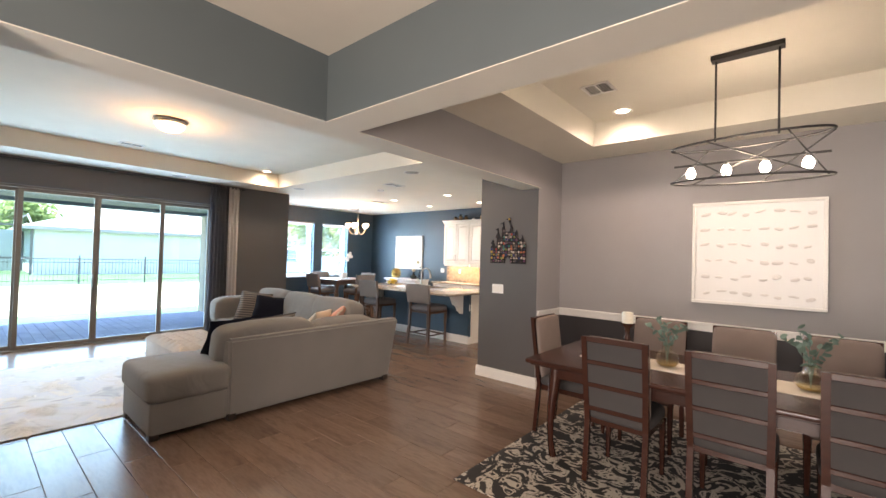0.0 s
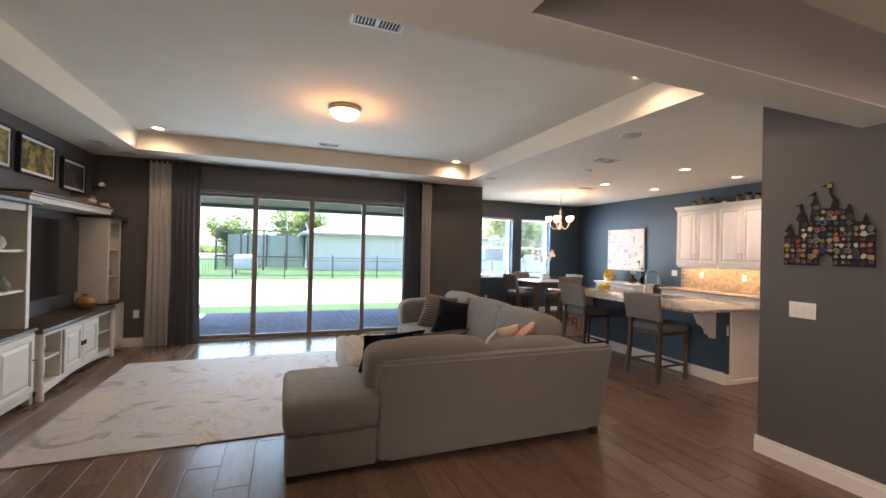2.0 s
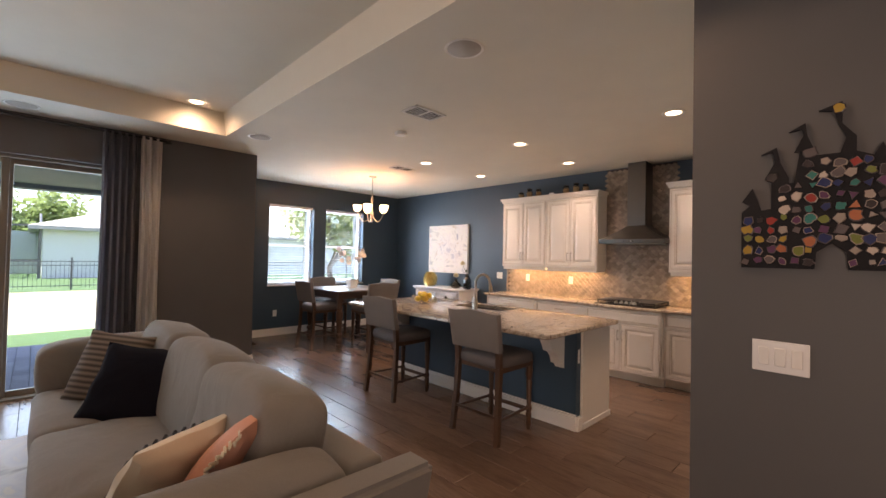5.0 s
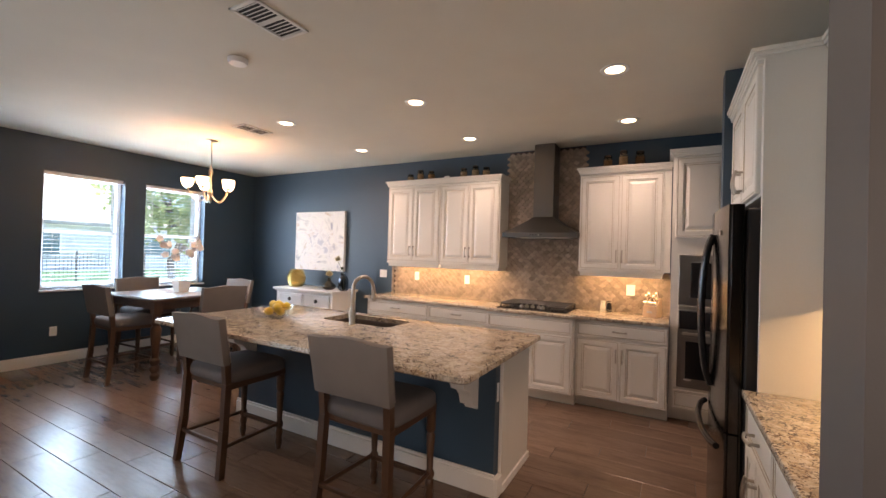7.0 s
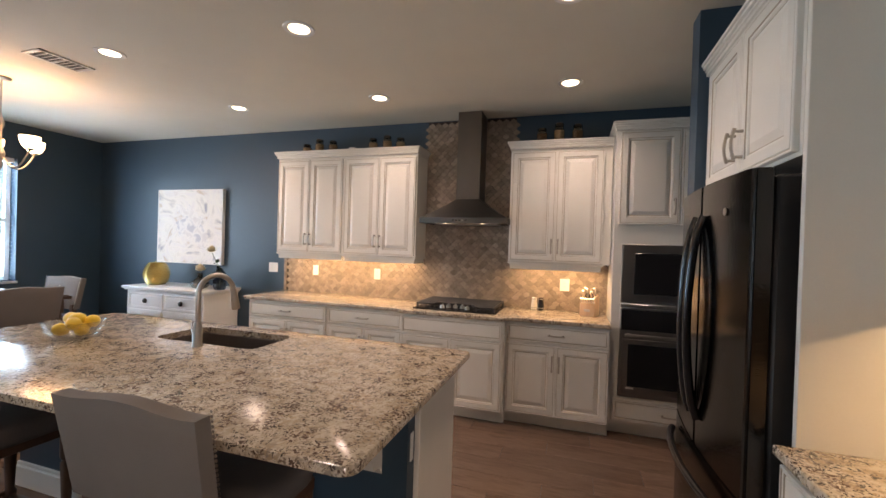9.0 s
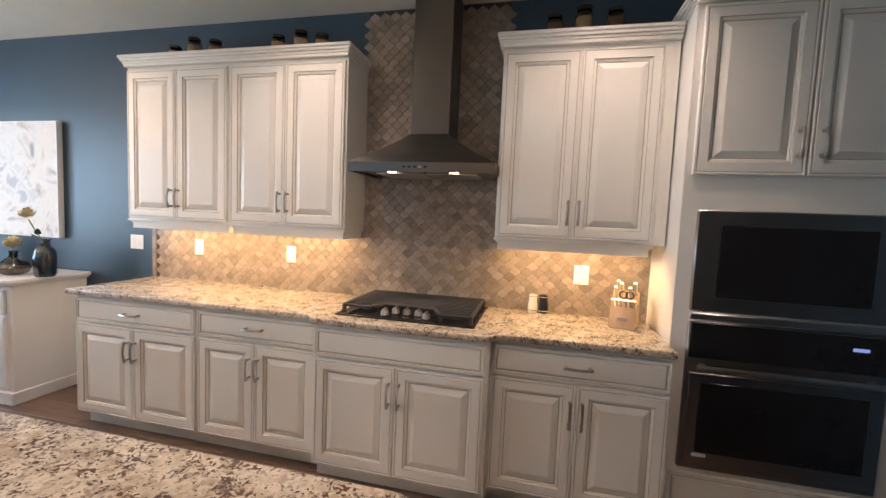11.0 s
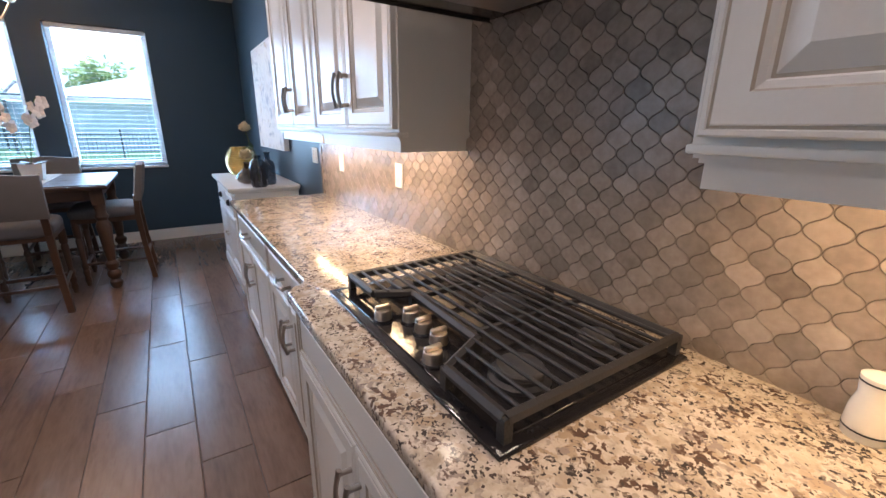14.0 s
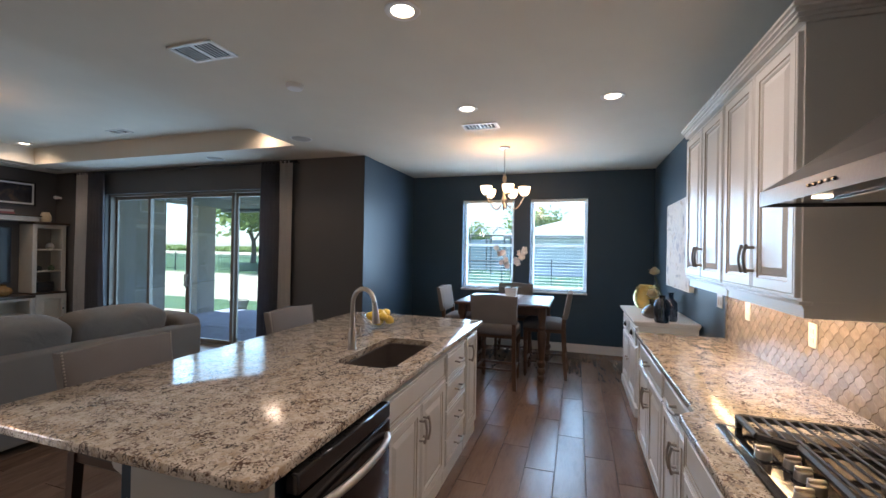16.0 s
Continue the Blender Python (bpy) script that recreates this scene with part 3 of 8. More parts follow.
tube(bm, [(0.09, -0.07, 0.835), (0.81, -0.07, 0.835)], 0.013, 10), box(bm, 0.11, 0.135, -0.07, -0.02, 0.825, 0.845), box(bm, 0.765, 0.79, -0.07, -0.02, 0.825, 0.845)
part("handle", bm, STEEL, oven, "brushed steel bar handle")
bm = B()
box(bm, 0.11, 0.17, -0.036, -0.034, 0.40, 0.415)
part("sticker", bm, WHITE, oven, "small white sticker")
bm = B()
box(bm, 0.70, 0.76, -0.0295, -0.0285, 0.97, 0.985)
part("display", bm, glow("oven_display", (0.25, 0.4, 0.9), 0.15), oven, "small blue clock display")
micro = thing("microwave", (-2.255, 7.448, 0), "black built-in microwave with a dark window", "microwave")
bm = B()
box(bm, 0.055, 0.845, -0.022, 0.0, 1.09, 1.56, 0.006)
part("body", bm, OVENSTEEL, micro)
bm = B()
box(bm, 0.15, 0.75, -0.027, -0.021, 1.16, 1.49, 0.004)
part("window", bm, GLOSSBLACK, micro, "dark glass window")
bm = B()
box(bm, 0.055, 0.845, -0.03, -0.02, 1.052, 1.082, 0.004)
part("trim", bm, STEEL, micro, "brushed steel trim strip")

# niche counter beside the refrigerator
cabinet("base_cabinet", (-1.93, 5.342, 0), -90, 0.57, 0.60, 0, 0.88, [("drawer", 0.012, 0.558, 0.715, 0.862, ("h", 0.285, 0.79))] + pair(0.57, 0.115, 0.70), "cream base cabinet of the niche counter", toe=0.10, group="niche cabinets")
cabinet("base_cabinet", (-1.93, 4.77, 0), -90, 0.57, 0.60, 0, 0.88, [("drawer", 0.012, 0.558, 0.715, 0.862, ("h", 0.285, 0.79))] + pair(0.57, 0.115, 0.70), "cream base cabinet of the niche counter", toe=0.10, group="niche cabinets")
counter("countertop", [(-1.965, 4.225), (-1.325, 4.225), (-1.325, 5.342), (-1.965, 5.342)], 0.882, 0.918, "speckled granite counter in the niche beside the refrigerator")
cabinet("upper_cabinet", (-1.655, 5.342, 0), -90, 0.57, 0.33, 1.40, 2.46, pair(0.57, 1.41, 2.44, top=False), "cream upper cabinet over the niche counter", group="niche cabinets", crown=True, rail=True)
cabinet("upper_cabinet", (-1.655, 4.77, 0), -90, 0.57, 0.33, 1.40, 2.46, pair(0.57, 1.41, 2.44, top=False), "cream upper cabinet over the niche counter", group="niche cabinets", crown=True, rail=True)
bm = B()
box(bm, -1.905, -1.325, 5.345, 5.369, 0.0, 2.46, 0.002)
solid("fridge_panel", bm, CREAM, "tall cream side panel of the refrigerator bay", "panel")
cabinet("over_fridge_cabinet", (-1.905, 6.315, 0), -90, 0.944, 0.575, 1.82, 2.46, [("door", 0.02, 0.468, 1.835, 2.44, ("v", 0.43, 1.96)), ("door", 0.474, 0.924, 1.835, 2.44, ("v", 0.512, 1.96))], "cream two-door cabinet over the refrigerator", crown=True)

fridge = thing("refrigerator", (-2.02, 6.305, 0), "black stainless french-door refrigerator with curved handles", "refrigerator", -90)
bm = B()
box(bm, 0.01, 0.89, 0.07, 0.68, 0.02, 1.77, 0.01)
part("body", bm, BLACKPLASTIC, fridge)


def fridge_door(x0, x1, z0, z1):
    bm = B()
    n = 8
    ring = []
    for i in range(n + 1):
        x = x0 + (x1 - x0) * i / n
        bulge = 0.03 * (1 - ((x - 0.45) / 0.45) ** 2)
        ring.append((x, -bulge))
    pts = ring + [(x1, 0.062), (x0, 0.062)]
    face = bm.faces.new([bm.verts.new((x, y, z0)) for x, y in pts])
    up = bmesh.ops.extrude_face_region(bm, geom=[face])
    bmesh.ops.translate(bm, vec=(0, 0, z1 - z0), verts=[v for v in up["geom"] if isinstance(v, bmesh.types.BMVert)])
    edges = [e for e in bm.edges if abs(e.verts[0].co.z - e.verts[1].co.z) > 0.1 and e.calc_face_angle(0) > 0.6]
    bmesh.ops.bevel(bm, geom=edges, offset=0.012, segments=3, affect="EDGES")
    return bm


for x0, x1, hx in ((0.0, 0.447, 0.40), (0.453, 0.90, 0.50)):
    d = part("door", fridge_door(x0, x1, 0.68, 1.79), BLACKSTEEL, fridge)
    bm = B()
    tube(bm, [(hx, -0.035 - 0.05 * math.sin(math.pi * i / 14) ** 0.6, 0.80 + 0.86 * i / 14) for i in range(15)], 0.017, 10)
    part("handle", bm, GLOSSBLACK, d, "long curved black handle")
d = part("freezer_drawer", fridge_door(0.0, 0.90, 0.06, 0.67), BLACKSTEEL, fridge)
bm = B()
tube(bm, [(0.06 + 0.78 * i / 14, -0.03 - 0.055 * math.sin(math.pi * i / 14) ** 0.6, 0.585) for i in range(15)], 0.017, 10)
part("handle", bm, GLOSSBLACK, d, "long curved black handle")
bm = B()
lathe(bm, [(0.014, 0), (0.014, 0.004), (0.0, 0.004)], 16, (0.72, -0.022, 1.66), Matrix.Rotation(radians(90), 4, "X"))
part("badge", bm, STEEL, fridge, "small round metal badge")

# hood
hood = thing("range_hood", (-3.56, 7.925, 0), "dark stainless pyramid range hood with chimney", "range hood")
bm = B()
lo = [(-0.415, -0.46), (0.415, -0.46), (0.415, -0.002), (-0.415, -0.002)]
hi = [(-0.115, -0.265), (0.115, -0.265), (0.115, -0.002), (-0.115, -0.002)]
loops = [[bm.verts.new((x, y, z)) for x, y in ring] for ring, z in ((lo, 1.712), (lo, 1.765), ([(x * 0.72, y * 0.85 - 0.0004) for x, y in lo], 1.825), ([(x * 0.42, y * 0.68) for x, y in lo], 1.905), (hi, 1.955))]
for a, b in zip(loops, loops[1:]):
    for i in range(4):
        bm.faces.new((a[i], a[(i + 1) % 4], b[(i + 1) % 4], b[i]))
bm.faces.new(loops[-1])
part("canopy", bm, HOODSTEEL, hood, smooth=False)
bm = B()
box(bm, -0.115, 0.115, -0.265, -0.002, 1.955, 2.795, 0.002)
part("chimney", bm, HOODSTEEL, hood)
bm = B()
box(bm, -0.41, 0.41, -0.455, -0.01, 1.72, 1.726)
part("underside", bm, BLACKSTEEL, hood)
for x0, x1 in ((-0.30, -0.005), (0.005, 0.30)):
    bm = B()
    box(bm, x0, x1, -0.33, -0.05, 1.713, 1.7205, 0.003)
    part("filter", bm, STEEL, hood, "pale metal grease filter")
for x in (-0.18, 0.18):
    bm = B()
    lathe(bm, [(0.024, 0), (0.024, -0.004), (0.0, -0.005)], 16, (x, -0.385, 1.72))
    part("lamp", bm, LAMPDISC, hood, "small round lit hood lamp")
for i in range(5):
    bm = B()
    box(bm, -0.09 + i * 0.03, -0.075 + i * 0.03, -0.465, -0.459, 1.735, 1.745, 0.002)
    part("button", bm, GLOSSBLACK if i != 3 else STEEL, hood)

# cooktop
cook = thing("gas_cooktop", (-3.58, 7.60, 0.918), "black five-burner gas cooktop with cast iron grates", "cooktop")
bm = B()
box(bm, -0.385, 0.385, -0.265, 0.265, 0.0, 0.010, 0.004, 2), box(bm, -0.36, 0.36, -0.24, 0.24, 0.010, 0.013, 0.002)
part("tray", bm, GLOSSBLACK, cook)
bm = B()
GZ = 0.055
frame_pts = [(-0.36, -0.20), (-0.36, 0.25), (0.36, 0.25), (0.36, -0.235), (0.20, -0.235), (0.14, -0.12), (-0.15, -0.11), (-0.20, -0.20)]
for (xa, ya), (xb, yb) in zip(frame_pts, frame_pts[1:] + frame_pts[:1]):
    tube(bm, [(xa, ya, GZ - 0.006), (xb, yb, GZ - 0.006)], 0.0115, 6)
for i in range(13):
    y = -0.205 + 0.0355 * i
    if y > -0.105:
        runs = ((-0.36, 0.36),)
    else:
        runs = ((-0.36, -0.152 - 0.42 * (-0.11 - y)), (0.14 + 0.52 * (-0.12 - y), 0.36))
    for xa, xb in runs:
        if y > -0.20 or xa > 0:
            tube(bm, [(xa, y, GZ + 0.002), (xb, y, GZ + 0.002)], 0.0044, 6)
for x in (-0.125, 0.115):
    box(bm, x - 0.006, x + 0.006, -0.11, 0.25, GZ - 0.014, GZ, 0.002)
for x, y in ((-0.36, -0.20), (-0.36, 0.25), (0.36, 0.25), (0.36, -0.235), (0.14, -0.12), (-0.15, -0.11), (0.0, 0.25), (0.20, -0.235)):
    box(bm, x - 0.009, x + 0.009, y - 0.009, y + 0.009, 0.008, GZ)
part("grate", bm, IRON, cook, "black cast iron grate")
for x, y, r in ((-0.25, 0.13, 0.045), (-0.25, -0.09, 0.035), (0.0, 0.08, 0.06), (0.25, 0.13, 0.04), (0.25, -0.10, 0.05)):
    bm = B()
    lathe(bm, [(r + 0.012, 0.012), (r + 0.012, 0.02), (r, 0.024), (r, 0.032), (r * 0.6, 0.036), (0, 0.036)], 20, (x, y, 0))
    burner = part("burner", bm, IRON, cook)
    bm = B()
    lathe(bm, [(r * 0.95, 0.034), (r * 0.95, 0.039), (r * 0.88, 0.042), (0, 0.042)], 20, (x, y, 0))
    part("cap", bm, BURNERCAP, burner, "grey enamel burner cap")
for x, y in ((-0.115, -0.215), (-0.072, -0.160), (-0.006, -0.163), (0.060, -0.163), (0.118, -0.214)):
    bm = B()
    lathe(bm, [(0.022, 0.018), (0.0205, 0.036), (0.020, 0.041), (0.018, 0.043), (0, 0.043)], 20, (x, y, 0))
    box(bm, x - 0.006, x + 0.006, y - 0.0205, y + 0.0205, 0.042, 0.054, 0.003)
    knob = part("knob", bm, NICKEL, cook, "brushed steel control knob")
    bm = B()
    lathe(bm, [(0.027, 0.0125), (0.026, 0.017), (0.018, 0.019), (0, 0.019)], 20, (x, y, 0))
    part("collar", bm, GLOSSBLACK, knob, "black collar under the knob")

# island
ISX0, ISX1, ISY0, ISY1 = -5.88, -3.10, 4.75, 6.06
isl = thing("kitchen_island", (-4.5, 5.6, 0), "navy painted kitchen island base with white panels", "kitchen island")
bm = B()
box(bm, -1.20, 1.29, -0.19, 0.40, 0.0, 0.67)
part("body", bm, NAVY, isl, "navy painted island body")
for x0, x1, y0, y1 in ((-1.20, 1.29, -0.19, -0.165), (-1.20, 1.29, 0.375, 0.40), (-1.20, -1.175, -0.165, 0.375), (1.265, 1.29, -0.165, 0.375)):
    bm = B()
    box(bm, x0, x1, y0, y1, 0.67, 0.88)
    part("upper_panel", bm, NAVY, isl)
bm = B()
box(bm, 1.29, 1.315, -0.115, 0.43, 0.0, 0.88, 0.003)
part("end_panel", bm, CREAM, isl, "cream island end panel")
bm = B()
box(bm, -1.20, 1.305, -0.215, -0.19, 0.0, 0.12, 0.004), box(bm, 1.29, 1.325, -0.205, -0.12, 0.0, 0.12, 0.004), box(bm, -1.20, 1.30, -0.205, -0.19, 0.12, 0.14, 0.003), box(bm, 1.316, 1.33, -0.115, 0.43, 0.0, 0.05, 0.003)
part("skirting", bm, TRIM, isl, "white skirting of the island")
for x in (1.13, -1.02):
    bm = B()
    prof = [(-0.19, 0.88), (-0.50, 0.88), (-0.50, 0.845), (-0.47, 0.83), (-0.45, 0.79), (-0.42, 0.74), (-0.40, 0.70), (-0.33, 0.67), (-0.29, 0.63), (-0.27, 0.57), (-0.22, 0.56), (-0.19, 0.52)]
    a = [bm.verts.new((x - 0.045, y, z)) for y, z in prof]
    f = bm.faces.new(a)
    up = bmesh.ops.extrude_face_region(bm, geom=[f])
    bmesh.ops.translate(bm, vec=(0.09, 0, 0), verts=[v for v in up["geom"] if isinstance(v, bmesh.types.BMVert)])
    part("corbel", bm, TRIM, isl, "white carved corbel under the overhang", smooth=False)
bm = B()
box(bm, 1.29, 1.296, -0.165, -0.135, 0.58, 0.70, 0.002)
part("outlet", bm, WHITE, isl, "white outlet plate")
# island fronts towards the cooktop
def island_unit(x0, x1, fronts, label, **more):
    return cabinet("island_cabinet", (x1, 6.03, 0), 180, x1 - x0, 0.03, 0, 0.88, fronts, label, group="island cabinets", **more)


w = 0.90
cab = island_unit(-4.80, -3.90, [("drawer", 0.012, w - 0.012, 0.715, 0.862)] + pair(w, 0.115, 0.70), "cream sink cabinet of the island")
w = 0.50
z = [0.115, 0.29, 0.48, 0.67, 0.862]
island_unit(-5.31, -4.81, [("drawer", 0.012, w - 0.012, a + 0.004, b - 0.004, ("h", w / 2, (a + b) / 2)) for a, b in zip(z, z[1:])], "cream four-drawer cabinet of the island")
w = 0.36
island_unit(-5.69, -5.32, [("door", 0.012, w - 0.012, 0.115, 0.862, ("v", 0.06, 0.74))], "cream narrow cabinet at the end of the island")
dw = thing("dishwasher", (-3.24, 6.03, 0), "dark stainless dishwasher with a curved steel handle", "dishwasher", 180)
bm = B()
box(bm, 0.01, 0.64, -0.05, 0.0, 0.10, 0.80, 0.008, 2)
part("door", bm, BLACKSTEEL, dw, "dark stainless door")
bm = B()
box(bm, 0.01, 0.64, -0.048, 0.0, 0.805, 0.872, 0.006)
part("control_strip", bm, GLOSSBLACK, dw, "glossy black control strip")
bm = B()
tube(bm, [(0.05 + 0.55 * i / 12, -0.055 - 0.045 * math.sin(math.pi * i / 12) ** 0.5, 0.745) for i in range(13)], 0.015, 10)
part("handle", bm, STEEL, dw, "curved brushed steel handle")


def island_top():
    """The slab, cut out for the sink."""
    bm = B()
    sx0, sx1, sy0, sy1 = -4.89, -4.18, 5.59, 5.94
    r = 0.05

    def rounded(x0, x1, y0, y1, r, n=5):
        out = []
        for cx, cy, a0 in ((x1 - r, y1 - r, 0), (x0 + r, y1 - r, 90), (x0 + r, y0 + r, 180), (x1 - r, y0 + r, 270)):
            for i in range(n + 1):
                a = radians(a0 + 90 * i / n)
                out.append((cx + r * math.cos(a), cy + r * math.sin(a)))
        return out

    rows = []
    outer, inner = rounded(ISX0, ISX1, ISY0, ISY1, 0.05), rounded(sx0, sx1, sy0, sy1, 0.06)
    levels = [(outer, 0.882, 0.008), (outer, 0.889, 0.0), (outer, 0.911, 0.0), (outer, 0.9165, 0.003), (outer, 0.918, 0.008), (inner, 0.918, -0.002), (inner, 0.916, 0.0), (inner, 0.882, 0.0)]
    mx, my = (ISX0 + ISX1) / 2, (ISY0 + ISY1) / 2
    for ring, zz, shrink in levels:
        rows.append([bm.verts.new((x - math.copysign(shrink, x - mx), y - math.copysign(shrink, y - my), zz)) for x, y in ring])
    rows.append(rows[0])
    k = len(outer)
    for a, b in zip(rows, rows[1:]):
        for i in range(k):
            bm.faces.new((a[i], a[(i + 1) % k], b[(i + 1) % k], b[i]))
    solid("island_countertop", bm, GRANITE, "speckled granite island counter with an undermount sink cutout", "countertop")
    bm = B()
    low = [(0.882, 0.0, inner), (0.878, -0.004, inner), (0.72, 0.012, inner), (0.70, 0.05, inner)]
    rows = []
    sxm, sym = (sx0 + sx1) / 2, (sy0 + sy1) / 2
    for zz, shrink, ring in low:
        rows.append([bm.verts.new((x - math.copysign(shrink, x - sxm), y - math.copysign(shrink, y - sym), zz - 0.001)) for x, y in ring])
    for a, b in zip(rows, rows[1:]):
        for i in range(k):
            bm.faces.new((a[i], a[(i + 1) % k], b[(i + 1) % k], b[i]))
    bm.faces.new(rows[-1])
    bmesh.ops.solidify(bm, geom=bm.faces[:], thickness=0.004)
    sink = thing("kitchen_sink", (0, 0, 0), "dark taupe undermount sink in the island", "sink")
    part("basin", bm, SINKSTEEL, sink)
    bm = B()
    lathe(bm, [(0.045, 0.701), (0.045, 0.706), (0.03, 0.703), (0, 0.703)], 20, (sxm, sym, 0.004))
    part("drain", bm, NICKEL, sink, "round metal drain")


island_top()
fau = thing("kitchen_faucet", (-4.49, 5.53, 0.918), "brushed nickel gooseneck kitchen faucet", "faucet", -18)
bm = B()
lathe(bm, [(0.028, 0), (0.028, 0.006), (0.024, 0.012), (0.024, 0.10), (0.017, 0.13)], 18)
part("base", bm, NICKEL, fau)
bm = B()
arc = [(0, 0, 0.12), (0, 0, 0.20), (0, 0, 0.28)] + [(0, 0.095 - 0.095 * math.cos(radians(a)), 0.28 + 0.10 * math.sin(radians(a))) for a in range(15, 166, 15)]
tube(bm, arc, 0.014, 12)
part("neck", bm, NICKEL, fau)
bm = B()
tube(bm, [(0, 0.187, 0.303), (0, 0.196, 0.25), (0, 0.205, 0.19), (0, 0.207, 0.18)], [0.015, 0.019, 0.024, 0.022], 14)
part("spray_head", bm, NICKEL, fau)
bm = B()
tube(bm, [(-0.02, 0, 0.07), (-0.05, 0, 0.075), (-0.06, 0, 0.10), (-0.062, 0, 0.13)], [0.011, 0.009, 0.007, 0.006], 10)
part("lever", bm, NICKEL, fau)

# ---- ceiling fittings ----
def downlight(x, y, z):
    ob = thing("downlight", (x, y, z), "round white recessed ceiling light, lit", "ceiling light", group="recessed ceiling lights")
    bm = B()
    lathe(bm, [(0.062, -0.002), (0.068, -0.006), (0.092, -0.006), (0.096, -0.001), (0.062, -0.001)], 28)
    part("trim_ring", bm, WHITE, ob)
    bm = B()
    lathe(bm, [(0.062, -0.003), (0.04, -0.0045), (0.0, -0.005)], 24)
    part("lens", bm, LAMPDISC, ob, "glowing warm lens")
    return ob


for x, y in KITCHEN_DOWNLIGHTS:
    downlight(x, y, H)
for x, y in LIVING_DOWNLIGHTS:
    downlight(x, y, TOP)
downlight(-0.11, 3.76, TOP)
downlight(-0.2, 2.2, TOP)


def vent(x, y, z, w, d, rz, label, split=True, slats=9):
    ob = thing("ceiling_vent", (x, y, z), label, "air vent", rz, group="ceiling vents")
    bm = B()
    for a in ((-w / 2, w / 2, -d / 2, -d / 2 + 0.02), (-w / 2, w / 2, d / 2 - 0.02, d / 2), (-w / 2, -w / 2 + 0.02, -d / 2, d / 2), (w / 2 - 0.02, w / 2, -d / 2, d / 2)):
        box(bm, *a, -0.008, 0.0)
    if split:
        box(bm, -0.008, 0.008, -d / 2, d / 2, -0.008, 0)
    part("frame", bm, TRIM, ob)
    bm = B()
    # near-black sheet that stands in for the shade behind the slats
    box(bm, -w / 2 + 0.01, w / 2 - 0.01, -d / 2 + 0.01, d / 2 - 0.01, -0.0012, -0.0004)
    part("backing", bm, shader("vent_shadow", two((0.02, 0.02, 0.02)), 0.8) if "vent_shadow" not in bpy.data.materials else bpy.data.materials["vent_shadow"], ob)
    for i in range(slats):
        bm = B()
        x0 = -w / 2 + 0.03 + (w - 0.06) * i / (slats - 1)
        box(bm, x0 - 0.0032, x0 + 0.0032, -d / 2 + 0.02, d / 2 - 0.02, -0.006, -0.0045)
        part("slat", bm, TRIM, ob)


vent(-6.30, 5.90, H, 0.36, 0.20, 90, "white ceiling vent over the breakfast nook")
vent(-4.28, 4.52, H, 0.36, 0.22, 90, "white ceiling vent between living room and island", slats=12)
vent(-6.1, 1.06, TOP, 0.30, 0.16, 90, "white ceiling vent in the living tray")
vent(-2.55, 1.02, TOP, 0.36, 0.18, 90, "white ceiling vent beside the entry beam", slats=14)
vent(-0.1, 3.08, TOP, 0.24, 0.24, 0, "white ceiling vent over the dining table")
vent(-6.35, -1.75, H, 0.3, 0.15, 0, "white ceiling vent over the media wall")
SPEAKER = shader("speaker_grille", two((0.45, 0.43, 0.40), 0.06), 0.8, grain=400, bump=0.05)
for x, y in ((-3.22, 3.91), (-6.25, 3.80), (-6.85, 1.9), (-6.85, -1.6)):
    ob = thing("ceiling_speaker", (x, y, H), "round flush ceiling speaker with a grey grille", "speaker", group="ceiling speakers")
    bm = B()
    lathe(bm, [(0.105, -0.0005), (0.12, -0.006), (0.125, -0.0005)], 30)
    part("rim", bm, TRIM, ob)
    bm = B()
    lathe(bm, [(0.108, -0.001), (0.10, -0.006), (0, -0.007)], 30)
    part("grille", bm, SPEAKER, ob)
bm = B()
lathe(bm, [(0.065, 0.0), (0.065, -0.02), (0.055, -0.034), (0, -0.036)], 24, (-4.9, 4.75, H))
solid("smoke_detector", bm, WHITE, "round white smoke detector on the ceiling", "smoke detector")

dome = thing("dome_light", (-4.36, 1.05, TOP), "frosted glass dome ceiling light with a nickel rim, lit", "ceiling light")
bm = B()
lathe(bm, [(0.17, 0), (0.175, -0.02), (0.165, -0.045), (0.15, -0.05)], 32)
part("rim", bm, NICKEL, dome)
bm = B()
lathe(bm, [(0.155, -0.045), (0.14, -0.085), (0.10, -0.115), (0.05, -0.13), (0.0, -0.133)], 32)
part("glass_bowl", bm, glow("dome_glass", (1.0, 0.74, 0.42), 1.1), dome, "glowing frosted glass bowl")
bm = B()
lathe(bm, [(0.0, -0.15), (0.012, -0.145), (0.012, -0.13)], 12)
part("finial", bm, NICKEL, dome)


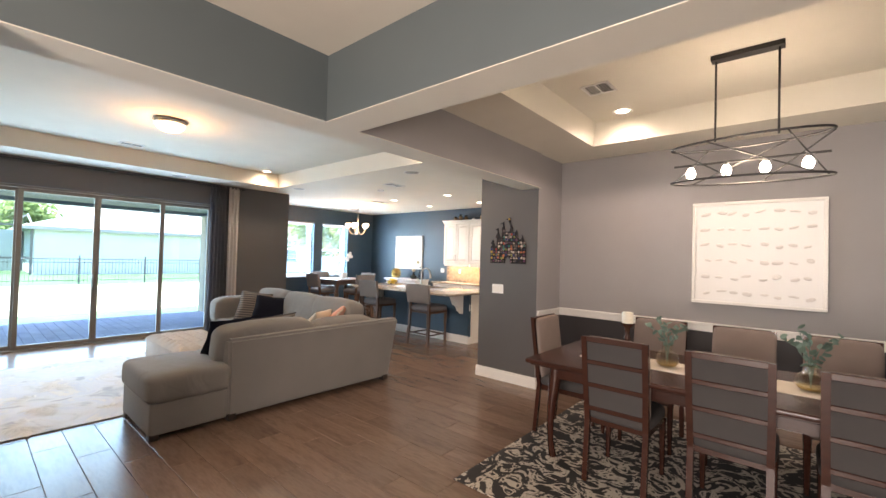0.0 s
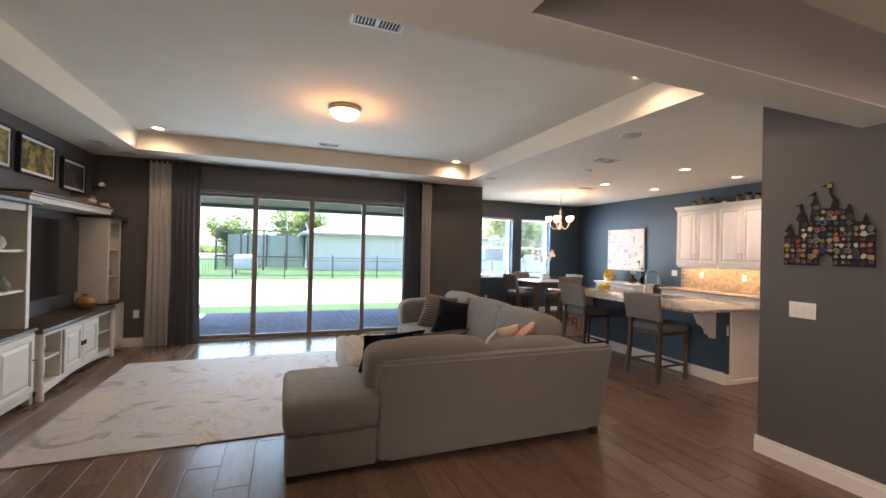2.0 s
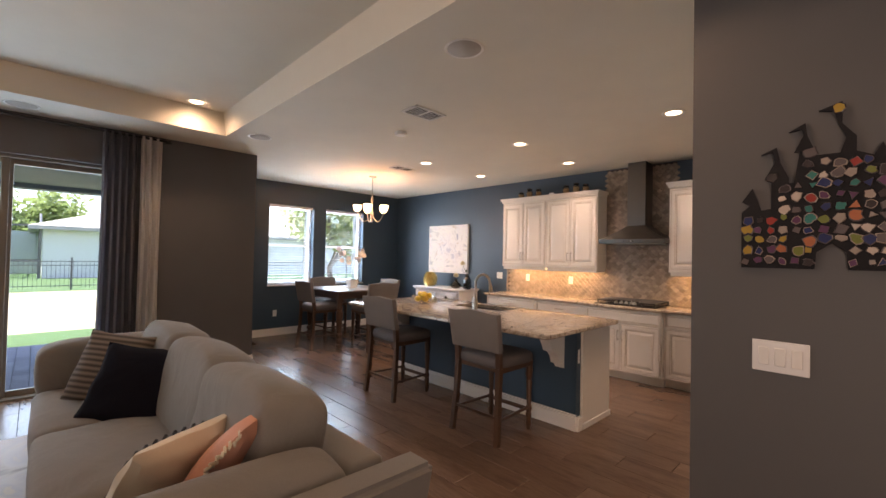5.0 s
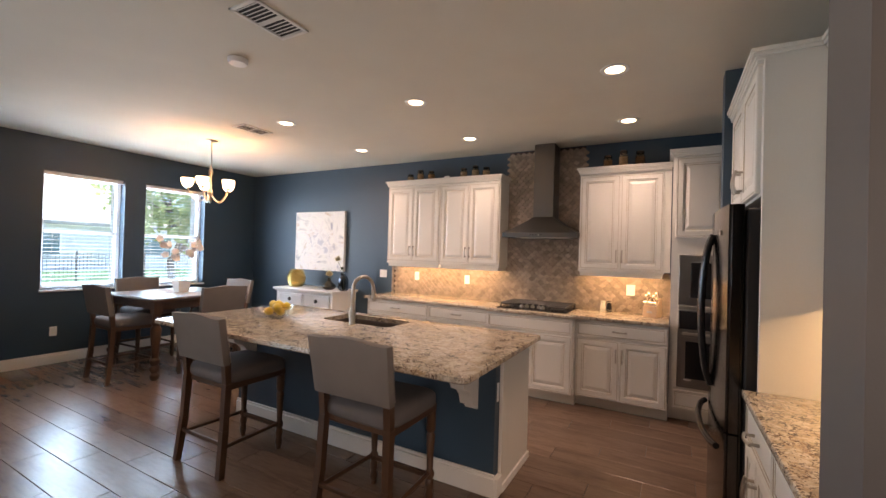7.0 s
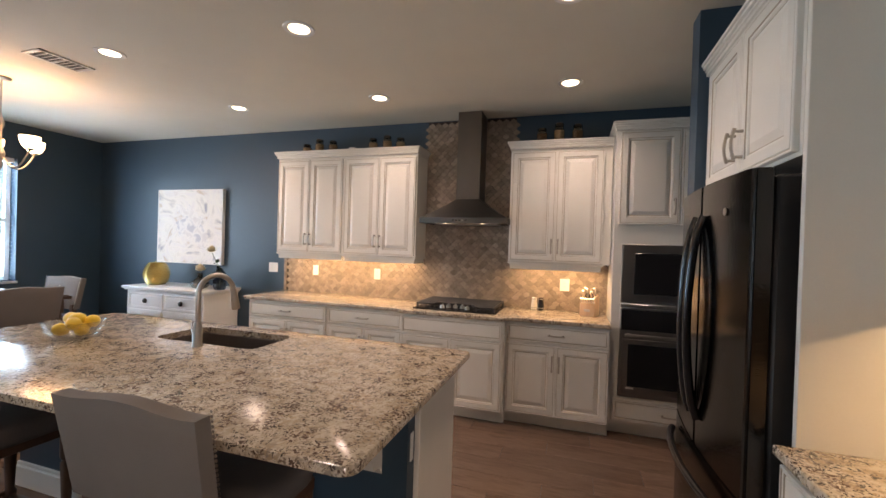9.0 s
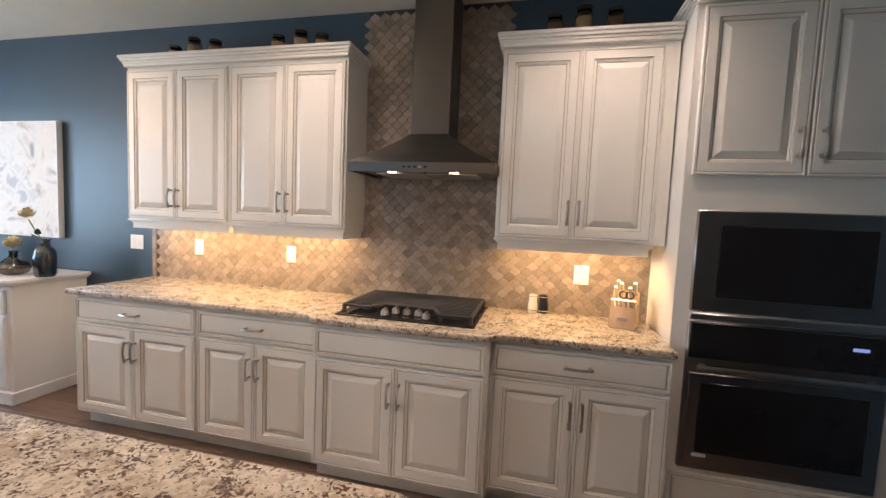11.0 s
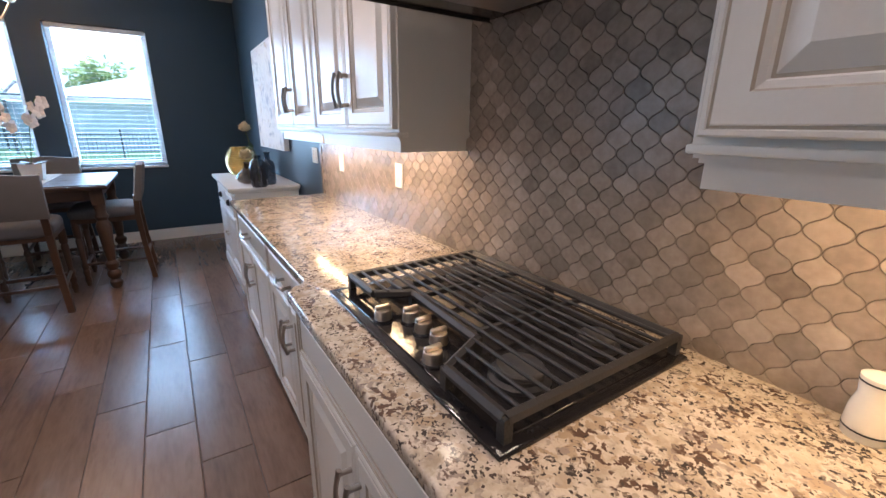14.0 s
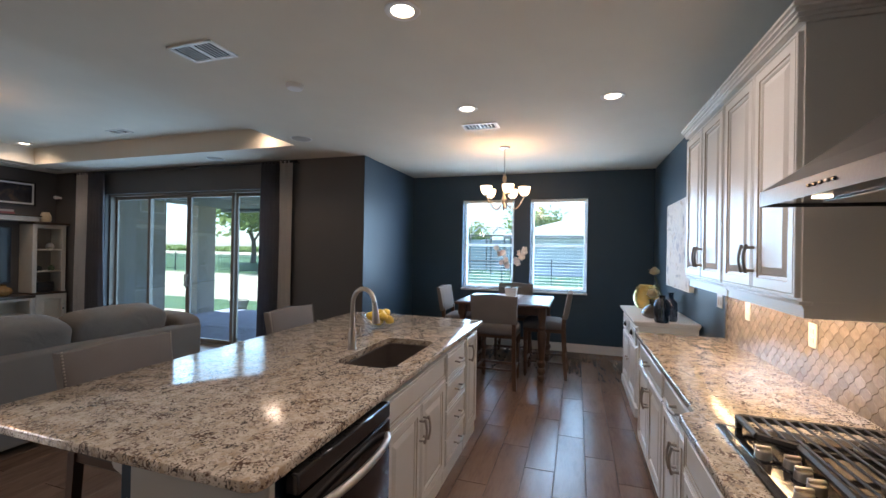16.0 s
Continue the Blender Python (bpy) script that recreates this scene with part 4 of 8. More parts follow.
# ---- windows, sliding door, curtains ----
def nook_window(y0, y1, number):
    ob = thing("window_%d" % number, (NOOK - 0.2, y0, WZ0), "white single-hung window with a raised blind", "window", kind="structure")
    w, h = y1 - y0, WZ1 - WZ0
    bm = B()
    for a in ((0, 0.05, 0, h), (w - 0.05, w, 0, h), (0.05, w - 0.05, h - 0.05, h), (0.05, w - 0.05, 0, 0.05)):
        box(bm, 0.02, 0.08, a[0], a[1], a[2], a[3], 0.004)
    box(bm, 0.03, 0.09, 0.05, w - 0.05, h * 0.49 - 0.022, h * 0.49 + 0.022, 0.004)
    part("window_frame", bm, WHITE, ob)
    bm = B()
    box(bm, 0.0, 0.235, -0.01, w + 0.01, -0.03, -0.002, 0.006)
    part("window_sill", bm, TRIM, ob)
    for a, b in ((0.05, h * 0.49 - 0.022), (h * 0.49 + 0.022, h - 0.05)):
        bm = B()
        box(bm, 0.048, 0.054, 0.045, w - 0.045, a - 0.005, b + 0.005)
        part("pane", bm, HAZEGLASS, ob).visible_shadow = False
    bl = thing("window_blind", (NOOK - 0.085, y0, WZ0), "white slatted window blind", "blind", group="window blinds")
    bm = B()
    box(bm, 0.0, 0.05, 0.012, w - 0.012, h - 0.055, h - 0.005, 0.004)
    part("head_rail", bm, WHITE, bl)
    n = 29
    me = None
    for i in range(n):
        z = h - 0.08 - (h - 0.11) * i / (n - 1)
        if me is None:
            bm = B()
            box(bm, -0.013, 0.013, 0.014, w - 0.014, -0.0008, 0.0008)
            me = mesh_of(bm, "slat", WHITE)
        part("slat", me, None, bl, m=pose(0.024, 0, z, 0, 4, 0))
    bm = B()
    for y in (0.12, w - 0.12):
        tube(bm, [(0.024, y, 0.02), (0.024, y, h - 0.05)], 0.0012, 5)
    part("cord", bm, WHITE, bl)


nook_window(W1[0], W1[1], 1)
nook_window(W2[0], W2[1], 2)

DOORFRAME = shader("tan_door_frame", two((0.20, 0.175, 0.145), 0.04), 0.4)
slider = thing("door_1", (-7.335, SY0, 0), "tan aluminium four-panel sliding glass door, closed", "sliding door", kind="structure")
w = SY1 - SY0
bm = B()
box(bm, -0.06, 0.09, 0, 0.03, 0, SZ, 0.003), box(bm, -0.06, 0.09, w - 0.03, w, 0, SZ, 0.003), box(bm, -0.06, 0.09, 0.03, w - 0.03, SZ - 0.03, SZ, 0.003), box(bm, -0.06, 0.09, 0.03, w - 0.03, -0.004, 0.022, 0.003)
part("door_frame", bm, DOORFRAME, slider)
edges = [0.03, 0.875, 1.76, 2.66, w - 0.03]
for i, (a, b) in enumerate(zip(edges, edges[1:])):
    y = 0.035 if i in (1, 2) else -0.015
    s = 0.042
    bm = B()
    box(bm, y - 0.018, y + 0.018, a - (0.015 if i in (1, 3) else 0), a + s, 0.024, SZ - 0.032, 0.004), box(bm, y - 0.018, y + 0.018, b - s, b + (0.015 if i in (0, 2) else 0), 0.024, SZ - 0.032, 0.004)
    box(bm, y - 0.018, y + 0.018, a + s, b - s, 0.024, 0.085, 0.004), box(bm, y - 0.018, y + 0.018, a + s, b - s, SZ - 0.085, SZ - 0.032, 0.004)
    leaf = part("door_panel", bm, DOORFRAME, slider)
    bm = B()
    box(bm, y - 0.003, y + 0.003, a + s - 0.006, b - s + 0.006, 0.08, SZ - 0.08)
    part("pane", bm, HAZEGLASS, leaf).visible_shadow = False
    if i in (1, 2):
        bm = B()
        hy = b - 0.02 if i == 1 else a + 0.02
        box(bm, y + 0.018, y + 0.03, hy - 0.016, hy + 0.016, 0.86, 1.12, 0.004), box(bm, y + 0.03, y + 0.055, hy - 0.01, hy + 0.01, 0.90, 0.925, 0.003), box(bm, y + 0.03, y + 0.055, hy - 0.01, hy + 0.01, 1.055, 1.08, 0.003), box(bm, y + 0.05, y + 0.064, hy - 0.011, hy + 0.011, 0.89, 1.09, 0.004)
        part("handle", bm, DOORFRAME, leaf)

CURTAINGREY = shader("grey_curtain_cloth", two((0.155, 0.152, 0.17), 0.10), 0.95, scale=4, grain=300, bump=0.04, sheen=0.2)
CURTAINWHITE = shader("white_curtain_cloth", two((0.76, 0.74, 0.72), 0.04), 0.95, scale=4, grain=300, bump=0.04)


def curtain(y0, y1, material, label, top, folds, depth, lean=0.0, x=-7.08):
    bm = B()
    n, m = folds * 8, 14
    rows = []
    for k in range(m + 1):
        v = k / m
        z = 0.015 + (top - 0.015) * v
        row = []
        for i in range(n + 1):
            u = i / n
            wide = 1 - 0.06 * math.sin(math.pi * v) + lean * (1 - v)
            y = y0 + (y1 - y0) * (0.5 + (u - 0.5) * wide)
            d = depth * (0.75 + 0.25 * (1 - v)) * math.sin(u * folds * 2 * math.pi + 0.5 * math.sin(3 * v + y0)) + 0.012 * noise.noise(Vector((u * 5, v * 2, y0)))
            row.append(bm.verts.new((x + d, y, z)))
        rows.append(row)
    for a, b in zip(rows, rows[1:]):
        for i in range(n):
            bm.faces.new((a[i], a[i + 1], b[i + 1], b[i]))
    bmesh.ops.solidify(bm, geom=bm.faces[:], thickness=0.003)
    return solid("curtain", bm, material, label, "curtain", "curtains at the sliding door")


curtain(-1.40, -1.12, CURTAINWHITE, "white floor-length curtain hanging from the rod", 2.76, 4, 0.035, 0.25)
curtain(-1.10, -0.74, CURTAINGREY, "grey floor-length curtain drawn to the side of the door", 2.76, 5, 0.04, 0.2)
curtain(2.50, 2.80, CURTAINGREY, "grey floor-length curtain drawn to the side of the door", 2.76, 5, 0.04, 0.15)
curtain(2.83, 3.03, CURTAINWHITE, "white floor-length curtain hanging from the rod", 2.76, 3, 0.035, 0.0)
rod = thing("curtain_rod", (-7.08, 0, 2.745), "thin black curtain rod above the sliding door", "curtain rod")
bm = B()
tube(bm, [(0, -1.44, 0), (0, 3.09, 0)], 0.012, 10)
part("pole", bm, BLACKPLASTIC, rod)
for y in (-1.44, 3.09):
    bm = B()
    lathe(bm, [(0.0, -0.03), (0.022, -0.02), (0.026, 0.0), (0.022, 0.02), (0.0, 0.03)], 12, (0, y, 0), Matrix.Rotation(radians(90), 4, "X"))
    part("finial", bm, BLACKPLASTIC, rod)
for y in (-1.42, 0.9, 3.07):
    bm = B()
    box(bm, -0.10, 0.0, y - 0.008, y + 0.008, -0.008, 0.008)
    part("bracket", bm, BLACKPLASTIC, rod)


# ---- plates on the walls ----
def plate(x, y, z, w, h, rz, label, name="outlet_plate", gangs=1, toggles=False):
    ob = thing(name, (x, y, z), label, "switch" if toggles else "outlet", rz, group="wall plates")
    bm = B()
    box(bm, -w / 2, w / 2, -0.006, 0, -h / 2, h / 2, 0.002)
    part("plate", bm, WHITE, ob)
    for i in range(gangs):
        cx = (i - (gangs - 1) / 2) * w / gangs * 0.86
        bm = B()
        if toggles:
            box(bm, cx - 0.016, cx + 0.016, -0.011, -0.006, -0.033, 0.033, 0.002)
            part("rocker", bm, TRIM, ob)
        else:
            for dz in (-0.02, 0.02):
                box(bm, cx - 0.015, cx + 0.015, -0.008, -0.006, dz - 0.013, dz + 0.013, 0.002)
            part("socket", bm, TRIM, ob)


plate(-1.67, 3.979, 1.148, 0.165, 0.115, 0, "white three-gang switch plate on the pier", "switch_plate", 3, True)
plate(-5.40, 7.915, 1.175, 0.072, 0.115, 0, "white outlet plate on the tiled backsplash")
plate(-4.617, 7.915, 1.168, 0.072, 0.115, 0, "white outlet plate on the tiled backsplash")
plate(-2.645, 7.915, 1.163, 0.086, 0.115, 0, "white outlet plate on the tiled backsplash")
plate(-6.0, 7.929, 1.18, 0.125, 0.112, 0, "white double switch plate on the navy wall", "switch_plate", 2, True)
plate(-6.2, 7.929, 0.42, 0.072, 0.115, 0, "white outlet plate low on the navy wall")
plate(-8.959, 5.15, 0.40, 0.072, 0.115, 90, "white outlet plate low on the nook wall")
plate(-7.179, -1.55, 0.48, 0.072, 0.115, 90, "white outlet plate low on the charcoal wall")
plate(-7.179, 3.45, 0.48, 0.072, 0.115, 90, "white outlet plate low on the charcoal wall")
plate(-1.121, 4.25, 0.42, 0.072, 0.115, 90, "white outlet plate below the chair rail")


# ---- seats and tables ----
def turned(bm, x, y, z0, z1, r, rings):
    prof = [(max(0.002, r * k), z0 + (z1 - z0) * v) for v, k in rings]
    lathe(bm, prof, 14, (x, y, 0))


STOOL_RINGS = [(0, 0.72), (0.04, 0.72), (0.05, 0.9), (0.10, 1.0), (0.16, 0.75), (0.19, 1.0), (0.24, 1.0), (0.27, 0.75), (0.30, 1.05), (0.34, 1.05), (0.37, 0.7), (0.55, 0.85), (0.74, 1.02), (0.77, 0.75), (0.80, 1.1), (1.0, 1.1)]


def counter_stool(x, y, rz, label, group, seat=SKYSEATCLOTH):
    """A counter-height chair; its back is at local -y."""
    ob = thing("counter_stool", (x, y, 0), label, "chair", rz, group)
    bm = B()
    box(bm, -0.235, 0.235, -0.22, 0.24, 0.555, 0.605, 0.006)
    part("seat_frame", bm, WALNUT, ob)
    bm = B()
    pillow(bm, 0.50, 0.50, 0.13, pose(0, 0.01, 0.635), 0.28, 0.18, 12)
    part("seat", bm, seat, ob, "grey linen seat cushion, coloured for the sky's reflection")
    bm = B()
    n, m = 12, 10
    rows = []
    for side in (1, -1):
        for k in range(m + 1):
            v = k / m
            row = []
            for i in range(n + 1):
                u = -1 + 2 * i / n
                z = 0.73 + (0.32 + 0.008 * math.cos(u * math.pi * 1.2) * (1 if v > 0.5 else 0)) * v
                edge = min(1, (1 - abs(u)) * 6, v * 6 + 0.2, (1 - v) * 6 + 0.2)
                row.append(bm.verts.new((u * (0.255 + 0.012 * v), -0.255 - 0.055 * v + side * (0.018 + 0.016 * max(0.1, edge) ** 0.5), z)))
            rows.append(row)
    k1 = m + 1
    for s in (0, k1):
        for k in range(m):
            for i in range(n):
                bm.faces.new((rows[s + k][i], rows[s + k][i + 1], rows[s + k + 1][i + 1], rows[s + k + 1][i]))
    for k in range(m):
        for i in (0, n):
            bm.faces.new((rows[k][i], rows[k + 1][i], rows[k1 + k + 1][i], rows[k1 + k][i]))
    for i in range(n):
        for k in (0, m):
            bm.faces.new((rows[k][i], rows[k][i + 1], rows[k1 + k][i + 1], rows[k1 + k][i]))
    back = part("backrest", bm, CHAIRCLOTH, ob, "grey linen upholstered backrest")
    bm = B()
    for i in range(22):
        for s in (-1, 1):
            z = 0.75 + 0.30 * i / 21
            lathe(bm, [(0.005, 0), (0.004, 0.003), (0, 0.004)], 6, (s * (0.25 + 0.012 * (z - 0.73) / 0.32), -0.224 - 0.055 * (z - 0.73) / 0.32, z), Matrix.Rotation(radians(-90), 4, "X"))
    tagged(part("nailheads", bm, NICKEL, back, "row of metal nailheads"), kind="stuff")
    for s in (-1, 1):
        bm = B()
        pts = [(s * 0.245, -0.275, 0.0), (s * 0.228, -0.245, 0.30), (s * 0.222, -0.232, 0.60), (s * 0.222, -0.245, 0.78)]
        for (xa, ya, za), (xb, yb, zb) in zip(pts, pts[1:]):
            a = [bm.verts.new((xa + dx, ya + dy, za)) for dx, dy in ((-0.02, -0.02), (0.02, -0.02), (0.02, 0.02), (-0.02, 0.02))]
            b = [bm.verts.new((xb + dx, yb + dy, zb)) for dx, dy in ((-0.022, -0.022), (0.022, -0.022), (0.022, 0.022), (-0.022, 0.022))]
            for i in range(4):
                bm.faces.new((a[i], a[(i + 1) % 4], b[(i + 1) % 4], b[i]))
            bm.faces.new(a[::-1]), bm.faces.new(b)
        part("leg", bm, WALNUT, ob, smooth=False)
        bm = B()
        turned(bm, s * 0.21, 0.215, 0.0, 0.56, 0.026, STOOL_RINGS)
        part("leg", bm, WALNUT, ob, "turned wooden front leg")
        bm = B()
        tube(bm, [(s * 0.235, -0.26, 0.19), (s * 0.21, 0.215, 0.19)], 0.013, 8)
        part("stretcher", bm, WALNUT, ob)
    bm = B()
    box(bm, -0.21, 0.21, 0.200, 0.225, 0.155, 0.185, 0.004)
    part("stretcher", bm, WALNUT, ob)
    bm = B()
    box(bm, -0.235, 0.235, -0.268, -0.248, 0.20, 0.225, 0.004)
    part("stretcher", bm, WALNUT, ob)
    return ob


stool = counter_stool(-3.725, 4.93, 0, "grey linen counter stool with wooden legs at the island", "stools at the island")
copy_thing(stool, pose(-5.05, 4.93, 0))
seat4 = counter_stool(-7.73, 5.40, 0, "grey linen counter chair at the nook table", "chairs round the nook table")
copy_thing(seat4, pose(-7.10, 5.97, 0, 0, 0, 90))
copy_thing(seat4, pose(-8.42, 5.95, 0, 0, 0, -90))
copy_thing(seat4, pose(-7.67, 6.47, 0, 0, 0, 180))

tab = thing("nook_table", (-7.77, 5.975, 0), "square counter-height wooden table with turned legs", "table")
bm = B()
box(bm, -0.575, 0.575, -0.575, 0.575, 0.873, 0.905, 0.006, 2)
part("tabletop", bm, WALNUT, tab)
for i in range(5):
    bm = B()
    box(bm, -0.55 + i * 0.22, -0.55 + (i + 1) * 0.22 - 0.003, -0.565, 0.565, 0.904, 0.912, 0.002)
    part("plank", bm, WALNUT, tab)
bm = B()
for a in ((-0.48, 0.48, -0.50, -0.475), (-0.48, 0.48, 0.475, 0.50), (-0.50, -0.475, -0.48, 0.48), (0.475, 0.50, -0.48, 0.48)):
    box(bm, *a, 0.78, 0.873)
part("apron", bm, WALNUT, tab)
for sx in (-1, 1):
    for sy in (-1, 1):
        bm = B()
        turned(bm, sx * 0.49, sy * 0.49, 0.0, 0.76, 0.052, [(0, 0.6), (0.03, 0.85), (0.08, 0.95), (0.11, 0.65), (0.15, 1.0), (0.19, 1.0), (0.22, 0.65), (0.26, 1.0), (0.30, 1.0), (0.33, 0.6), (0.45, 0.8), (0.62, 0.95), (0.74, 1.1), (0.80, 0.7), (0.84, 1.0), (0.88, 0.7), (1.0, 0.9)])
        box(bm, sx * 0.49 - 0.045, sx * 0.49 + 0.045, sy * 0.49 - 0.045, sy * 0.49 + 0.045, 0.74, 0.872, 0.004)
        part("leg", bm, WALNUT, tab, "turned wooden leg")
RUNNER = shader("runner_cloth", two((0.42, 0.40, 0.38), 0.12), 0.95, grain=200, bump=0.04)
bm = B()
box(bm, -8.3, -7.24, 5.82, 6.12, 0.9125, 0.9155, 0.001)
solid("table_runner", bm, RUNNER, "grey woven runner across the nook table", "table runner")

PETAL = shader("orchid_petal", two((0.82, 0.78, 0.78), 0.05), 0.6)
LEAF = shader("dark_leaf", two((0.035, 0.07, 0.03), 0.25), 0.4)
STEM = shader("flower_stem", two((0.10, 0.14, 0.05), 0.2), 0.6)
orchid = thing("orchid", (-7.78, 6.02, 0.916), "white orchid in a white square pot on the nook table", "plant")
bm = B()
loops = [[bm.verts.new((sx * r, sy * r, z)) for sx, sy in ((-1, -1), (1, -1), (1, 1), (-1, 1))] for r, z in ((0.06, 0), (0.078, 0.14), (0.068, 0.14), (0.06, 0.12))]
for a, b in zip(loops, loops[1:]):
    for i in range(4):
        bm.faces.new((a[i], a[(i + 1) % 4], b[(i + 1) % 4], b[i]))
bm.faces.new(loops[0][::-1]), bm.faces.new(loops[-1])
part("pot", bm, WHITE, orchid)
rnd = random.Random(5)


def petal(bm, at, way, up, length, width):
    side = way.cross(up).normalized()
    rows = []
    for k in range(5):
        v = k / 4
        wdt = width * math.sin(math.pi * (0.12 + 0.82 * v)) ** 0.8 * 0.5
        c = at + way * length * v + up * 0.25 * length * v * v
        rows.append([bm.verts.new(c - side * wdt), bm.verts.new(c + up * wdt * 0.3), bm.verts.new(c + side * wdt)])
    for a, b in zip(rows, rows[1:]):
        for i in range(2):
            bm.faces.new((a[i], a[i + 1], b[i + 1], b[i]))


for s in range(5):
    bm = B()
    ang = s * 1.26
    way = Vector((math.cos(ang), math.sin(ang), 0.35)).normalized()
    petal(bm, Vector((0, 0, 0.125)), way, Vector((0, 0, -0.6)), 0.16, 0.05)
    part("leaf", bm, LEAF, orchid)
for s, (bx, by) in enumerate(((0.02, 0.03), (-0.02, -0.04))):
    pts = [Vector((0, 0, 0.12)), Vector((bx, by, 0.30)), Vector((bx * 2, by * 2, 0.46)), Vector((bx * 3.2, by * 3.4, 0.60)), Vector((bx * 4.5, by * 5, 0.68))]
    bm = B()
    tube(bm, pts, 0.003, 6)
    part("stem", bm, STEM, orchid)
    for k in range(9):
        bm = B()
        c = pts[2].lerp(pts[4], k / 8) + Vector((rnd.uniform(-0.05, 0.05), rnd.uniform(-0.05, 0.05), rnd.uniform(-0.06, 0.03)))
        face = Vector((rnd.uniform(0.4, 1), rnd.uniform(-0.8, 0.2), rnd.uniform(-0.2, 0.3))).normalized()
        s1 = face.orthogonal().normalized()
        s2 = face.cross(s1)
        for j in range(5):
            a = j * 2 * math.pi / 5
            petal(bm, c, (s1 * math.cos(a) + s2 * math.sin(a)), face, 0.045, 0.045)
        part("flower", bm, PETAL, orchid, "white orchid blossom")

chan = thing("chandelier", (-7.2, 6.0, 0), "brushed nickel five-arm chandelier with lit glass shades", "chandelier")
bm = B()
lathe(bm, [(0.065, 2.80), (0.06, 2.785), (0.02, 2.775), (0.0, 2.775)][::-1], 24)
part("canopy", bm, NICKEL, chan)
bm = B()
tube(bm, [(0, 0, 2.78), (0, 0, 2.5)], 0.006, 8)
part("rod", bm, NICKEL, chan)
bm = B()
lathe(bm, [(0.0, 2.03), (0.012, 2.04), (0.02, 2.07), (0.012, 2.10), (0.03, 2.13), (0.032, 2.17), (0.014, 2.22), (0.012, 2.36), (0.026, 2.40), (0.026, 2.43), (0.01, 2.47), (0.008, 2.50)], 18)
part("stem", bm, NICKEL, chan)
for k in range(5):
    a = k * 2 * math.pi / 5 + 0.35
    d = Vector((math.cos(a), math.sin(a), 0))
    bm = B()
    tube(bm, [Vector((0, 0, 2.13)) + d * 0.02] + [Vector((0, 0, 2.13 - 0.09 * math.sin(math.pi * v) + 0.07 * v ** 3)) + d * (0.02 + 0.22 * v) for v in (0.15, 0.3, 0.45, 0.6, 0.75, 0.9, 1.0)], 0.007, 8)
    lathe(bm, [(0.008, 0), (0.03, 0.008), (0.03, 0.018)], 14, d * 0.24 + Vector((0, 0, 2.195)))
    arm = part("arm", bm, NICKEL, chan)
    bm = B()
    lathe(bm, [(0.028, 0), (0.052, 0.025), (0.066, 0.06), (0.07, 0.105), (0.066, 0.105), (0.06, 0.062), (0.047, 0.03), (0.02, 0.008)], 20, d * 0.24 + Vector((0, 0, 2.208)))
    part("shade", bm, LAMPGLASS, arm, "glowing frosted glass shade")

# sideboard
SIDEWHITE = shader("white_sideboard_paint", two((0.72, 0.73, 0.74), 0.03), 0.35)
side = cabinet("sideboard", (-7.67, 7.41, 0), 0, 1.17, 0.50, 0.0, 0.88,
               [("drawer", 0.05, 0.575, 0.66, 0.83), ("drawer", 0.595, 1.12, 0.66, 0.83), ("door", 0.05, 0.575, 0.12, 0.64), ("door", 0.595, 1.12, 0.12, 0.64)], "white sideboard with two drawers and dark cup pulls", category="sideboard", material=SIDEWHITE)
bm = B()
box(bm, -0.04, 1.21, -0.05, 0.51, 0.88, 0.91, 0.006, 2), box(bm, -0.02, 1.19, -0.03, 0.505, 0.862, 0.88, 0.004)
part("top", bm, SIDEWHITE, side)
bm = B()
box(bm, -0.015, 1.185, -0.025, 0.505, 0.0, 0.09, 0.006)
part("plinth", bm, SIDEWHITE, side)
for x, z in ((0.31, 0.745), (0.86, 0.745)):
    bm = B()
    lathe(bm, [(0.03, 0), (0.028, 0.012), (0.018, 0.022), (0.0, 0.026)], 16, (x, -0.018, z), Matrix.Rotation(radians(90), 4, "X"))
    part("cup_pull", bm, BLACKPLASTIC, side, "dark cup pull")
for x in (0.53, 0.64):
    bm = B()
    lathe(bm, [(0.006, 0), (0.006, 0.012), (0.013, 0.018), (0.011, 0.026), (0, 0.028)], 12, (x, -0.018, 0.42), Matrix.Rotation(radians(90), 4, "X"))
    part("knob", bm, NICKEL, side)
GOLD = shader("gold_ribbed_glaze", two((0.62, 0.47, 0.18), 0.12), 0.25, metal=0.75, scale=6)
bm = B()
prof = [(0.0, 0), (0.06, 0)]
for i in range(29):
    v = i / 28
    prof.append((0.07 + 0.075 * math.sin(math.pi * (0.12 + 0.80 * v)) + 0.004 * math.cos(v * 28 * math.pi), 0.005 + 0.265 * v))
prof += [(0.085, 0.27), (0.08, 0.255)]
lathe(bm, prof, 36)
solid("gold_vase", bm, GOLD, "round ribbed gold vase on the sideboard", "vase", m=pose(-7.48, 7.62, 0.911))
SMOKE = clear("smoked_glass", (0.35, 0.30, 0.27), 0.55)
BLUEGLASS = clear("blue_grey_glass", (0.30, 0.36, 0.42), 0.55)
CREAMPETAL = shader("cream_petal", two((0.78, 0.70, 0.50), 0.06), 0.7)


def vase(name, at, prof, material, label):
    ob = thing(name, at, label, "vase")
    bm = B()
    lathe(bm, prof, 28)
    part("glass_body", bm, material, ob)
    return ob


